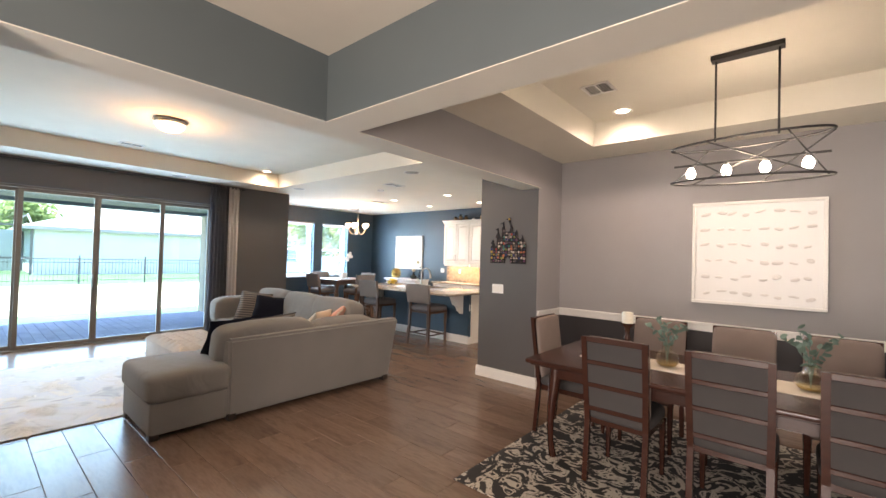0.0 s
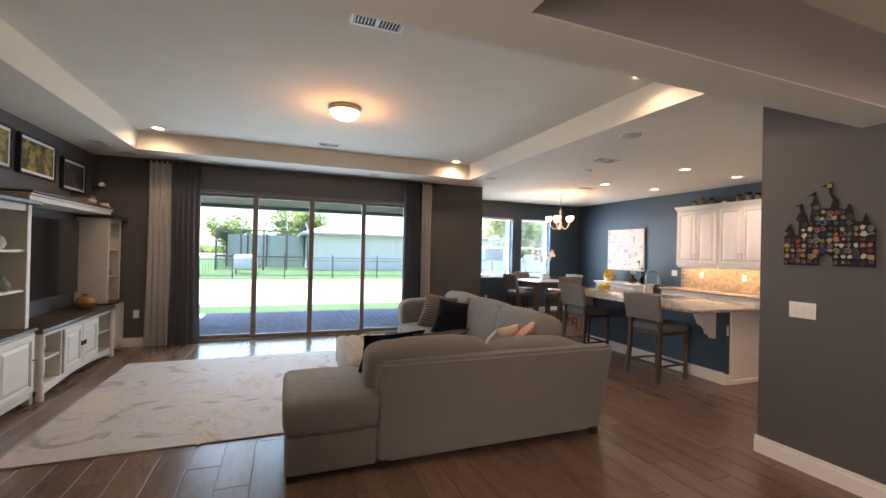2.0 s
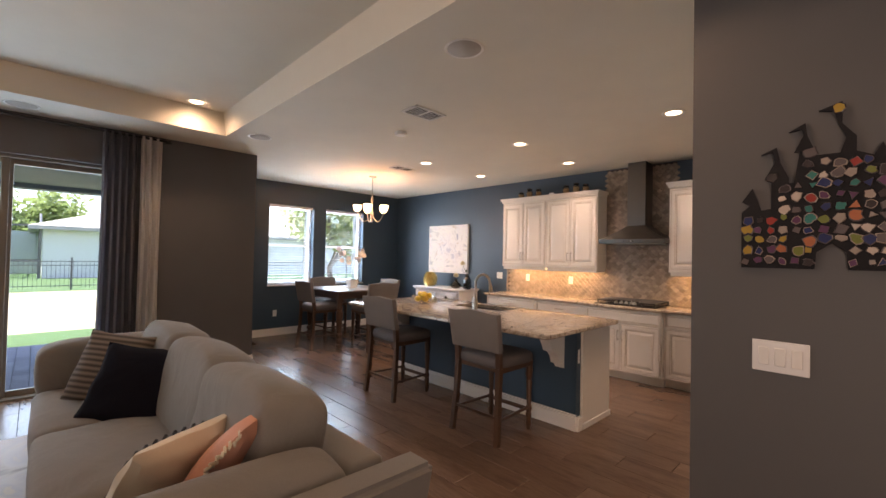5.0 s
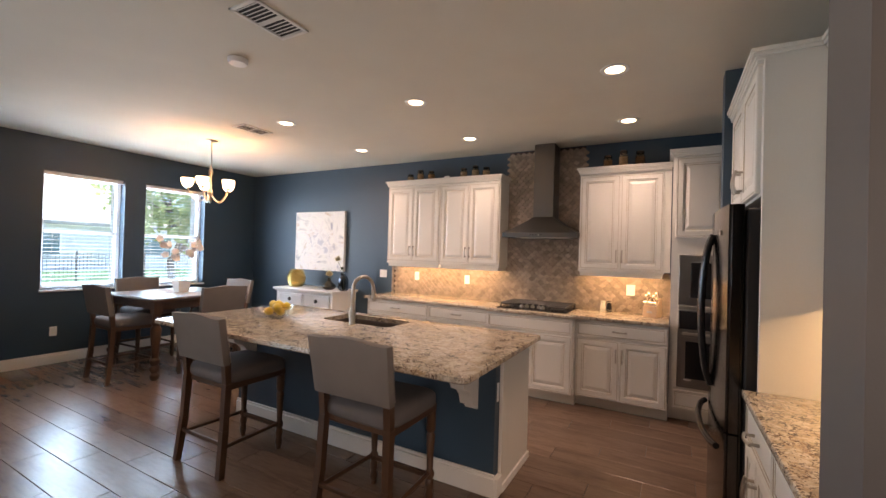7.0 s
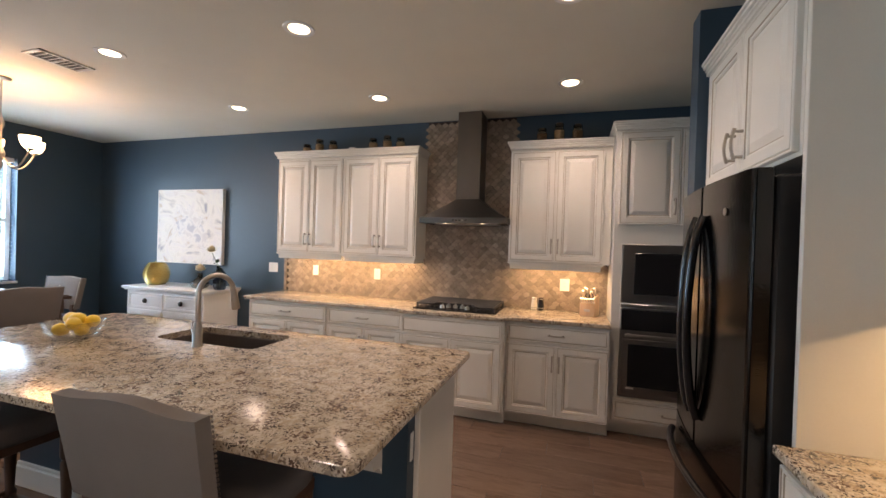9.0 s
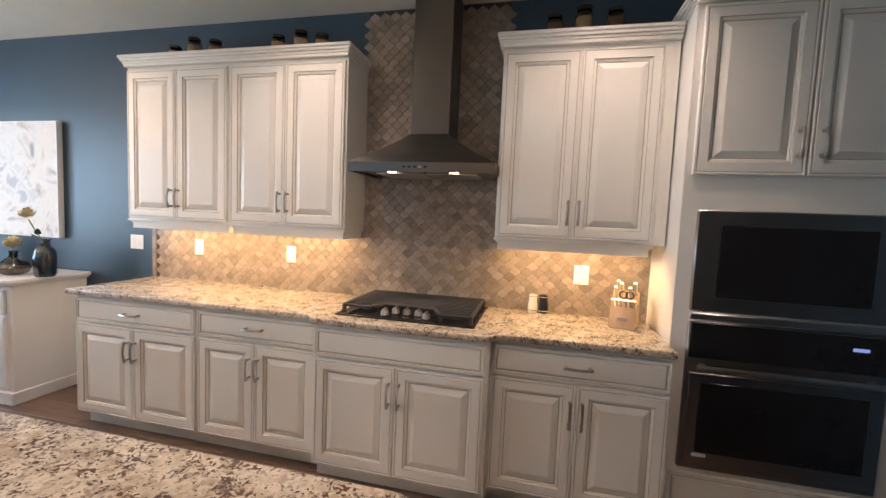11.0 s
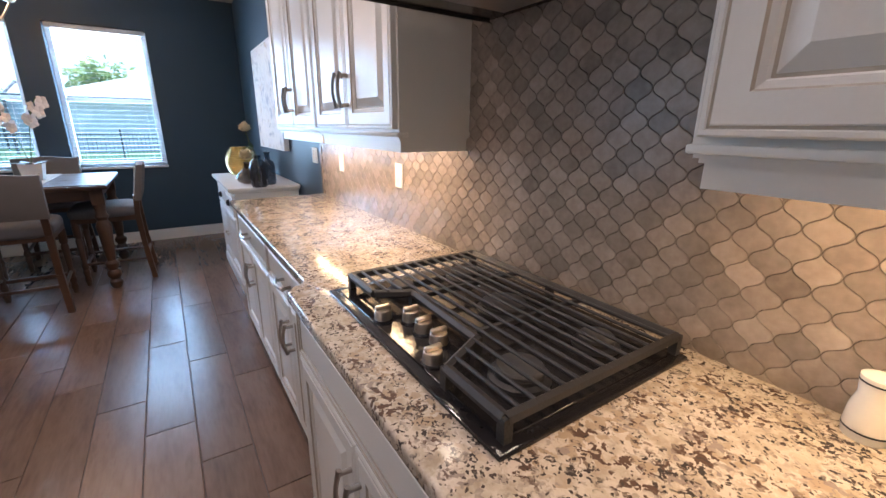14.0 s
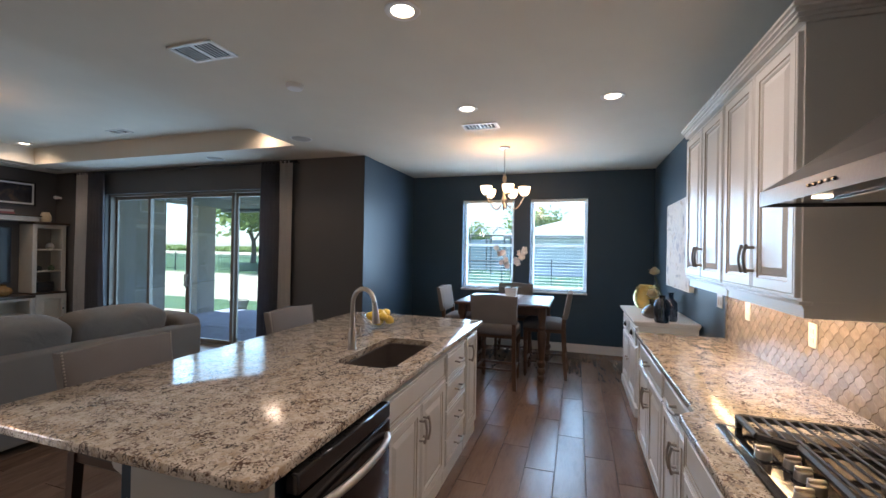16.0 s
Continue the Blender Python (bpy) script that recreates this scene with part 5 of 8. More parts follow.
def rose(parent, at, r, material=None, seed=0):
    rr = random.Random(seed)
    bm = B()
    for k in range(26):
        a, t = k * 2.4, k / 26
        way = Vector((math.cos(a) * (0.25 + 0.9 * t), math.sin(a) * (0.25 + 0.9 * t), 1.0 - 0.8 * t)).normalized()
        petal(bm, Vector(at) - Vector((0, 0, r * 0.4)), way, Vector((0, 0, 1)), r * rr.uniform(0.85, 1.15), r * 0.9)
    part("flower", bm, material or CREAMPETAL, parent, "cream coloured blossom")


v1 = vase("bud_vase", (-6.72, 7.56, 0.911), [(0.0, 0), (0.045, 0), (0.085, 0.02), (0.10, 0.05), (0.085, 0.085), (0.05, 0.115), (0.026, 0.135), (0.026, 0.165), (0.036, 0.18)], SMOKE, "squat smoked glass vase with a cream flower")
rose(v1, (0.0, 0, 0.23), 0.065, seed=1)
bm = B()
tube(bm, [(0, 0, 0.01), (0, 0, 0.2)], 0.003, 6)
part("stem", bm, STEM, v1)
v2 = vase("bottle_vase", (-6.60, 7.70, 0.911), [(0.0, 0), (0.05, 0), (0.055, 0.02), (0.055, 0.16), (0.045, 0.19), (0.022, 0.21), (0.02, 0.25), (0.03, 0.27)], BLUEGLASS, "dark glass bottle vase beside the flowers")
v3 = vase("jar_vase", (-6.47, 7.60, 0.911), [(0.0, 0), (0.055, 0), (0.065, 0.02), (0.068, 0.15), (0.055, 0.20), (0.028, 0.225), (0.028, 0.25)], BLUEGLASS, "blue-grey glass jar holding one tall flower")
bm = B()
tube(bm, [(0, 0, 0.02), (0, 0, 0.24), (-0.04, -0.03, 0.34), (-0.07, -0.05, 0.42)], 0.0035, 6)
part("stem", bm, STEM, v3)
rose(v3, (-0.075, -0.055, 0.455), 0.055, seed=2)
bm = B()
petal(bm, Vector((-0.03, -0.02, 0.31)), Vector((0.6, -0.4, 0.4)), Vector((0, 0, 1)), 0.07, 0.04)
petal(bm, Vector((-0.03, -0.02, 0.29)), Vector((-0.7, -0.2, 0.1)), Vector((0, 0, 1)), 0.06, 0.035)
part("leaf", bm, LEAF, v3)


# ---- pictures ----
def blotches(name, ground, stops, scale, seed=0.0, detail=4, warp=0.6):
    """An abstract painted or printed surface."""
    m = bpy.data.materials.new(name)
    m.use_nodes = True
    n, link = m.node_tree.nodes, m.node_tree.links.new
    b = n["Principled BSDF"]
    b.inputs["Roughness"].default_value = 0.7
    co, at = n.new("ShaderNodeTexCoord"), n.new("ShaderNodeMapping")
    at.inputs["Location"].default_value = (seed, seed * 0.7, seed * 1.3)
    link(co.outputs["Object"], at.inputs["Vector"])
    tex, ramp = n.new("ShaderNodeTexNoise"), n.new("ShaderNodeValToRGB")
    tex.inputs["Scale"].default_value, tex.inputs["Detail"].default_value, tex.inputs["Distortion"].default_value = scale, detail, warp
    link(at.outputs[0], tex.inputs["Vector"]), link(tex.outputs["Fac"], ramp.inputs[0])
    els = ramp.color_ramp.elements
    while len(els) < len(stops):
        els.new(0.5)
    for e, (p, c) in zip(els, stops):
        e.position, e.color = p, (*c, 1)
    link(ramp.outputs[0], b.inputs["Base Color"])
    return m


FLOWERART = blotches("flower_canvas", None, [(0.30, (0.35, 0.37, 0.44)), (0.40, (0.66, 0.64, 0.62)), (0.48, (0.80, 0.78, 0.74)), (0.60, (0.74, 0.72, 0.72)), (0.68, (0.60, 0.50, 0.40)), (0.75, (0.78, 0.76, 0.72))], 3.2, 2.0, 5, 2.2)
art = thing("canvas_painting", (-7.28, 7.926, 1.645), "pale abstract flower canvas on the navy wall", "painting")
bm = B()
box(bm, -0.528, 0.528, -0.045, -0.002, -0.465, 0.465, 0.004)
part("canvas", bm, FLOWERART, art)
bm = B()
for a in ((-0.536, 0.536, -0.473, -0.465), (-0.536, 0.536, 0.465, 0.473), (-0.536, -0.528, -0.465, 0.465), (0.528, 0.536, -0.465, 0.465)):
    box(bm, a[0], a[1], -0.047, -0.002, a[2], a[3])
part("frame", bm, TRIM, art, "thin white frame")
bm = B()
rr = random.Random(3)
for k in range(22):
    a = rr.uniform(0, 2 * math.pi)
    l = rr.uniform(0.12, 0.34)
    c = Vector((rr.uniform(-0.10, 0.12), -0.047, rr.uniform(-0.05, 0.12)))
    way = Vector((math.cos(a), 0, math.sin(a)))
    sd = Vector((-way.z, 0, way.x))
    pts = [c + way * l * v + sd * l * 0.22 * math.sin(math.pi * v) * w for v, w in ((0, 0), (0.3, 1), (0.7, 1), (1, 0), (0.7, -1), (0.3, -1))]
    for p in pts:
        p.y = -0.0462 - k * 0.00006
        p.x, p.z = max(-0.51, min(0.51, p.x)), max(-0.455, min(0.455, p.z))
    bm.faces.new([bm.verts.new(p) for p in pts])
part("brushwork", bm, blotches("petal_strokes", None, [(0.35, (0.52, 0.53, 0.58)), (0.5, (0.80, 0.79, 0.77)), (0.65, (0.66, 0.64, 0.64))], 9, 5.0), art, "painted pale petals", smooth=False)
art2 = thing("shadow_box_art", (0.91, 4.596, 1.65), "large white framed relief of small pale shapes", "picture")
bm = B()
box(bm, -0.50, 0.50, -0.03, -0.002, -0.49, 0.49)
part("backing", bm, WHITE, art2)
bm = B()
for a in ((-0.53, 0.53, -0.52, -0.49), (-0.53, 0.53, 0.49, 0.52), (-0.53, -0.50, -0.49, 0.49), (0.50, 0.53, -0.49, 0.49)):
    box(bm, a[0], a[1], -0.05, -0.002, a[2], a[3], 0.004)
part("frame", bm, TRIM, art2, "white wooden frame")
PEBBLE = shader("pale_relief", two((0.70, 0.68, 0.66), 0.10), 0.8, scale=12)
for r in range(6):
    for c in range(8):
        bm = B()
        pillow(bm, rr.uniform(0.06, 0.10), 0.012, rr.uniform(0.02, 0.045), pose(-0.40 + c * 0.115 + rr.uniform(-0.02, 0.02), -0.034, -0.40 + r * 0.16 + rr.uniform(-0.02, 0.02), 0, rr.uniform(-20, 20), 0), 0.8, 0.2, 5)
        part("relief_shape", bm, PEBBLE, art2)


def framed(x, z, w, h, image, label):
    ob = thing("framed_picture", (x, SOUTH + 0.004, z), label, "picture", 180, group="pictures over the media unit")
    bm = B()
    for a in ((-w / 2, w / 2, -h / 2, -h / 2 + 0.02), (-w / 2, w / 2, h / 2 - 0.02, h / 2), (-w / 2, -w / 2 + 0.02, -h / 2 + 0.02, h / 2 - 0.02), (w / 2 - 0.02, w / 2, -h / 2 + 0.02, h / 2 - 0.02)):
        box(bm, a[0], a[1], -0.045, -0.001, a[2], a[3], 0.003)
    part("frame", bm, BLACKPLASTIC, ob, "black frame")
    bm = B()
    box(bm, -w / 2 + 0.02, w / 2 - 0.02, -0.03, -0.001, -h / 2 + 0.02, h / 2 - 0.02)
    part("mount", bm, WHITE, ob, "white mount")
    bm = B()
    box(bm, -w / 2 + 0.05, w / 2 - 0.05, -0.032, -0.03, -h / 2 + 0.05, h / 2 - 0.05)
    part("print", bm, image, ob)


FOREST = blotches("forest_print", None, [(0.35, (0.02, 0.03, 0.01)), (0.5, (0.12, 0.10, 0.03)), (0.6, (0.42, 0.30, 0.08)), (0.7, (0.10, 0.10, 0.03))], 7, 1.0)
NIGHT = blotches("night_print", None, [(0.35, (0.008, 0.009, 0.014)), (0.6, (0.03, 0.03, 0.04)), (0.7, (0.10, 0.07, 0.05))], 6, 9.0)
framed(-5.70, 2.44, 0.72, 0.42, FOREST, "framed golden woodland print over the media unit")
framed(-6.55, 2.38, 0.62, 0.40, NIGHT, "framed dark night print over the media unit")
framed(-4.85, 2.44, 0.72, 0.42, FOREST, "framed woodland print over the media unit")
bm = B()
box(bm, -0.02, 0.02, -0.05, 0.0, -0.02, 0.02, 0.004), lathe(bm, [(0.0, -0.03), (0.028, -0.025), (0.032, 0.0), (0.028, 0.03), (0, 0.034)], 16, (0, -0.075, 0), Matrix.Rotation(radians(90), 4, "X"))
solid("wall_camera", bm, WHITE, "small round white camera mounted on the wall", "camera", m=pose(WEST + 0.004, -1.98, 2.36, 0, 0, 90))

# ---- living room ----
sofa = thing("sectional_sofa", (-2.62, 1.10, 0), "taupe cloth L-shaped sectional sofa with a chaise end", "sofa")
DARKFOOT = shader("dark_foot_wood", two((0.02, 0.012, 0.008)), 0.4)
# local x = 0 is the outer back plane, the sofa reaches to -x; local y = 0 is where the back begins
L, D = 1.92, 3.05


def slab(bm, x0, x1, y0, y1, z0, z1, r=0.03, seg=3):
    box(bm, x0, x1, y0, y1, z0, z1, r, seg)


bm = B()
slab(bm, -0.82, -0.01, -0.59, 0.0, 0.04, 0.30, 0.02), slab(bm, -0.92, -0.16, 0.0, L - 0.16, 0.04, 0.30, 0.02), slab(bm, -D, -0.92, L - 0.96, L - 0.16, 0.04, 0.30, 0.02)
part("base", bm, SOFABACK, sofa)
bm = B()
a = [bm.verts.new(c) for c in ((-0.17, 0, 0.04), (0.0, 0, 0.04), (-0.01, 0, 0.73), (-0.16, 0, 0.73))]
b = [bm.verts.new((v.co.x + (0.11 if v.co.z > 0.5 else 0), L + (0.05 if v.co.z > 0.5 else 0), v.co.z + (0.03 if v.co.z > 0.5 else 0))) for v in a]
for i in range(4):
    bm.faces.new((a[i], a[(i + 1) % 4], b[(i + 1) % 4], b[i]))
bm.faces.new(a[::-1]), bm.faces.new(b)
bmesh.ops.bevel(bm, geom=bm.edges[:], offset=0.025, segments=3, affect="EDGES")
part("back_frame", bm, SOFABACK, sofa)
bm = B()
slab(bm, -D, -0.14, L - 0.17, L - 0.003, 0.06, 0.72, 0.03)
part("back_frame", bm, SOFABACK, sofa)
bm = B()
slab(bm, -D - 0.02, -D + 0.20, L - 0.98, L - 0.05, 0.06, 0.42, 0.03)
pillow(bm, 0.30, 0.94, 0.44, pose(-D + 0.09, L - 0.51, 0.61), 0.30, 0.2, 16, seed=7, crown=0.4)
part("arm", bm, SOFA, sofa, "padded far arm")
for x0, x1, y0, y1, s in ((-0.84, 0.0, -0.60, 0.02, 1), (-0.95, -0.15, 0.02, 0.95, 2), (-0.98, -0.15, 0.95, L - 0.16, 3), (-1.95, -0.98, L - 0.98, L - 0.16, 4), (-D + 0.18, -1.95, L - 0.98, L - 0.16, 5)):
    bm = B()
    pillow(bm, x1 - x0 + 0.03, y1 - y0 + 0.03, 0.24 if s > 1 else 0.27, pose((x0 + x1) / 2, (y0 + y1) / 2, 0.40), 0.20, 0.14, 20, seed=s, crown=0.38)
    part("seat_cushion", bm, SOFA, sofa)
for x, y, wdt, rz, s in ((-0.22, 0.435, 1.00, 90, 11), (-0.21, 1.34, 0.80, 90, 12), (-0.72, L - 0.30, 0.80, 0, 13), (-1.50, L - 0.28, 0.86, 0, 14), (-2.34, L - 0.28, 0.84, 0, 15)):
    bm = B()
    pillow(bm, wdt, 0.22 if rz else 0.30, (0.40 if s == 12 else 0.44) if rz else 0.54, pose(0, 0, 0, -12 if rz == 0 else 0, 0, 0) if rz == 0 else pose(0, 0, 0, 12, 0, 0), 0.26, 0.2, 22, seed=s, crown=0.36)
    part("back_cushion", bm, SOFA, sofa, m=pose(x, y, (0.61 if s == 12 else 0.635) if rz else 0.70, 0, 0, rz))
for x, y in ((-0.06, -0.55), (-0.76, -0.55), (-0.04, L - 0.06), (-D + 0.05, L - 0.1), (-D + 0.05, L - 0.88), (-0.06, 0.05)):
    bm = B()
    box(bm, x - 0.045, x + 0.045, y - 0.035, y + 0.035, 0.0, 0.065, 0.004)
    part("foot", bm, DARKFOOT, sofa, "dark wooden block foot")

OTTOMAN = shader("pale_ottoman_cloth", two((0.46, 0.42, 0.38), 0.08), 0.95, scale=4, grain=260, bump=0.05)
ott = thing("tufted_ottoman", (-4.62, 1.45, 0), "pale tufted rectangular ottoman on dark feet", "ottoman")
bm = B()
nx, ny = 72, 40
top = [[bm.verts.new((-0.63 + 1.26 * i / nx, -0.335 + 0.67 * j / ny, 0)) for j in range(ny + 1)] for i in range(nx + 1)]
for i in range(nx + 1):
    for j in range(ny + 1):
        v = top[i][j].co
        u1, u2 = (v.x + 0.63) / 1.26, (v.y + 0.335) / 0.67
        dip = abs(math.sin(u1 * 9 * math.pi)) * abs(math.sin(u2 * 5 * math.pi))
        edge = max(0.0, min(1.0, 9 * min(u1, 1 - u1), 9 * min(u2, 1 - u2)))
        v.z = 0.36 + 0.05 * edge ** 0.5 + 0.03 * dip ** 0.5 * edge
for i in range(nx):
    for j in range(ny):
        bm.faces.new((top[i][j], top[i + 1][j], top[i + 1][j + 1], top[i][j + 1]))
part("tufted_top", bm, OTTOMAN, ott)
bm = B()
box(bm, -0.625, 0.625, -0.33, 0.33, 0.09, 0.365, 0.012, 2)
part("base", bm, OTTOMAN, ott)
for x in (-0.56, 0.56):
    for y in (-0.27, 0.27):
        bm = B()
        lathe(bm, [(0.02, 0.0), (0.03, 0.09), (0.0, 0.09)], 12, (x, y, 0))
        part("foot", bm, DARKFOOT, ott)


def throw(x, y, z, rx, ry, rz, w, h, material, label, seed, thick=0.15):
    """A square cushion: edges drawn in a little between pointed corners, full in the middle."""
    bm = B()
    n, rims = 18, {}
    for side in (1, -1):
        grid = []
        for i in range(n + 1):
            row = []
            for j in range(n + 1):
                u, v = -1 + 2 * i / n, -1 + 2 * j / n
                rim = i in (0, n) or j in (0, n)
                if rim and (i, j) in rims:
                    row.append(rims[i, j])
                    continue
                full = max(0.0, (1 - u * u) * (1 - v * v)) ** 0.42
                p = Vector((u * w / 2 * (1 - 0.07 * (1 - v * v)), v * h / 2 * (1 - 0.07 * (1 - u * u)), side * thick / 2 * full))
                p += noise.noise_vector(p * 8 + Vector((seed, side, seed * 2))) * 0.010
                row.append(bm.verts.new(p))
                if rim:
                    rims[i, j] = row[-1]
            grid.append(row)
        for i in range(n):
            for j in range(n):
                bm.faces.new((grid[i][j], grid[i + 1][j], grid[i + 1][j + 1], grid[i][j + 1]))
    return solid("throw_pillow", bm, material, label, "pillow", "pillows on the sofa", m=pose(x, y, z, rx, ry, rz))


NAVYCLOTH = shader("navy_pillow_cloth", two((0.007, 0.008, 0.015), 0.15), 0.95, grain=300, bump=0.05, spec=0.15, crease=0.3)
STRIPE = bpy.data.materials.new("striped_pillow_cloth")
STRIPE.use_nodes = True
sn, sl = STRIPE.node_tree.nodes, STRIPE.node_tree.links.new
wv, rp, tc = sn.new("ShaderNodeTexWave"), sn.new("ShaderNodeValToRGB"), sn.new("ShaderNodeTexCoord")
wv.inputs["Scale"].default_value, wv.inputs["Distortion"].default_value = 9, 0.6
wv.bands_direction = "Y"
rp.color_ramp.elements[0].color, rp.color_ramp.elements[1].color = (0.05, 0.04, 0.035, 1), (0.20, 0.17, 0.145, 1)
sl(tc.outputs["Object"], wv.inputs["Vector"]), sl(wv.outputs["Fac"], rp.inputs[0]), sl(rp.outputs[0], sn["Principled BSDF"].inputs["Base Color"])
sn["Principled BSDF"].inputs["Roughness"].default_value = 0.95
PEACH = shader("peach_pillow_cloth", two((0.66, 0.33, 0.24), 0.06), 0.95, grain=300, bump=0.05, crease=0.3)
IVORY = shader("ivory_pillow_cloth", two((0.66, 0.56, 0.43), 0.06), 0.95, grain=300, bump=0.06)
throw(-4.98, 2.40, 0.70, 66, 4, 40, 0.50, 0.48, STRIPE, "brown and grey striped throw pillow", 21)
throw(-4.60, 2.47, 0.67, 62, 5, 46, 0.50, 0.48, NAVYCLOTH, "dark navy square throw pillow", 22)
peach = throw(-3.20, 2.62, 0.71, 50, 0, -48, 0.50, 0.48, PEACH, "peach throw pillow with cream tassel fringe", 23)
rr = random.Random(8)
for sx in (-1, 1):
    bm = B()
    for i in range(26):
        y = -0.22 + 0.44 * i / 25
        tube(bm, [(sx * 0.215, y, 0), (sx * 0.235, y + rr.uniform(-0.006, 0.006), rr.uniform(-0.01, 0.01)), (sx * rr.uniform(0.25, 0.27), y + rr.uniform(-0.012, 0.012), rr.uniform(-0.02, 0.01))], [0.007, 0.008, 0.004], 5)
    part("fringe", bm, IVORY, peach, "cream tassel fringe")
ivory = throw(-3.30, 2.40, 0.66, 54, 0, -64, 0.42, 0.42, IVORY, "ivory throw pillow with dark stitched dashes", 24)
bm = B()
for i in range(9):
    for j in range(6):
        x, y = -0.15 + 0.0375 * i, -0.14 + 0.056 * j
        full = ((1 - (x / 0.21) ** 2) * (1 - (y / 0.21) ** 2)) ** 0.42
        box(bm, x - 0.005, x + 0.005, y - 0.012, y + 0.012, 0.068 * full, 0.083 * full, 0.002)
tagged(part("stitching", bm, BLACKPLASTIC, ivory, "dark stitched dashes"), kind="stuff")
throw(-3.07, 1.70, 0.685, 58, 4, -92, 0.48, 0.44, STRIPE, "dark striped throw pillow leaning against the back cushion", 25, 0.11)
throw(-3.10, 1.30, 0.675, 56, 2, -87, 0.50, 0.48, NAVYCLOTH, "dark navy throw pillow leaning on the sofa back", 26, 0.11)

RUG = blotches("pale_floral_rug", None, [(0.36, (0.30, 0.29, 0.28)), (0.43, (0.47, 0.45, 0.42)), (0.50, (0.50, 0.49, 0.48)), (0.60, (0.44, 0.44, 0.46)), (0.66, (0.55, 0.50, 0.42)), (0.74, (0.49, 0.48, 0.47))], 1.6, 4.0, 6, 2.5)
rug = thing("area_rug", (0, 0, 0), "pale grey and cream carved floral area rug", "rug")
bm = B()
box(bm, -6.10, -3.42, -1.33, 2.2, 0.0005, 0.012, 0.004)
part("carpet", bm, RUG, rug)
bm = B()
rr = random.Random(12)
for k in range(30):
    cx, cy = rr.uniform(-5.9, -3.6), rr.uniform(-1.2, 1.0)
    a0 = rr.uniform(0, 6.28)
    for j in range(6):
        a = a0 + (j - 2.5) * 0.42
        l = rr.uniform(0.13, 0.24)
        way, sd = Vector((math.cos(a), math.sin(a), 0)), Vector((-math.sin(a), math.cos(a), 0))
        c = Vector((cx, cy, 0.012))
        ring = [c + way * l * v + sd * l * 0.13 * q for v, q in ((0.15, 0), (0.45, 1), (0.8, 0.8), (1, 0), (0.8, -0.8), (0.45, -1))]
        vs = [bm.verts.new(p) for p in ring]
        mid = bm.verts.new(c + way * l * 0.6 + Vector((0, 0, 0.006)))
        for q in range(6):
            bm.faces.new((vs[q], vs[(q + 1) % 6], mid))
part("carved_leaves", bm, shader("rug_relief", two((0.52, 0.50, 0.46), 0.1), 0.95, grain=300, bump=0.05), rug, "raised cream leaf pattern")

# media unit along the south wall
MEDIA = shader("antique_white_paint", two((0.60, 0.57, 0.51), 0.05), 0.5, scale=5, grain=90)
MEDIATOP = shader("dark_oak_top", [(0.035, 0.025, 0.018), (0.06, 0.042, 0.03), (0.045, 0.03, 0.022)], 0.35, scale=5, grain=30, stretch=(0.15, 1, 1))
SHELFBACK = shader("shelf_back_paint", two((0.33, 0.30, 0.26), 0.05), 0.6)


def shelf_tower(x0, x1, label, feet=False):
    """An open bookcase over a closed cupboard, facing +y."""
    w = x1 - x0
    ob = thing("media_tower", (x1, -1.70, 0), label, "bookcase", 180, group="media towers")
    bm = B()
    box(bm, 0, w, 0.0, 0.40, 0.06, 0.68, 0.004)
    part("cupboard", bm, MEDIA, ob)
    front("door", ob, 0.03, w - 0.03, 0.12, 0.66, material=MEDIA)
    bm = B()
    lathe(bm, [(0.006, 0), (0.006, 0.015), (0.014, 0.02), (0, 0.028)], 10, (w - 0.07, -0.02, 0.42), Matrix.Rotation(radians(90), 4, "X"))
    part("knob", bm, BLACKPLASTIC, ob)
    bm = B()
    box(bm, -0.015, w + 0.015, -0.02, 0.40, 0.68, 0.71, 0.005)
    part("ledge", bm, MEDIATOP, ob, "dark wooden ledge")
    bm = B()
    box(bm, -0.02, w + 0.02, -0.03, 0.40, 1.86, 1.90, 0.008)
    part("top", bm, MEDIATOP, ob, "dark wooden top")
    bm = B()
    box(bm, 0, 0.035, 0.06, 0.40, 0.71, 1.86), box(bm, w - 0.035, w, 0.06, 0.40, 0.71, 1.86), box(bm, 0.035, w - 0.035, 0.06, 0.40, 1.80, 1.86)
    box(bm, 0, 0.06, 0.045, 0.06, 0.71, 1.86, 0.003), box(bm, w - 0.06, w, 0.045, 0.06, 0.71, 1.86, 0.003)
    part("case", bm, MEDIA, ob)
    bm = B()
    box(bm, 0.035, w - 0.035, 0.385, 0.399, 0.71, 1.80)
    part("back_panel", bm, SHELFBACK, ob)
    for z in (1.05, 1.42):
        bm = B()
        box(bm, 0.035, w - 0.035, 0.07, 0.385, z, z + 0.025, 0.003)
        part("shelf", bm, MEDIA, ob)
    for s in (0.0, w):
        bm = B()
        box(bm, abs(s - 0.03) - 0.03, abs(s - 0.03) + 0.03, 0.0, 0.06, 0, 0.06)
        part("foot", bm, MEDIA, ob)
    return ob


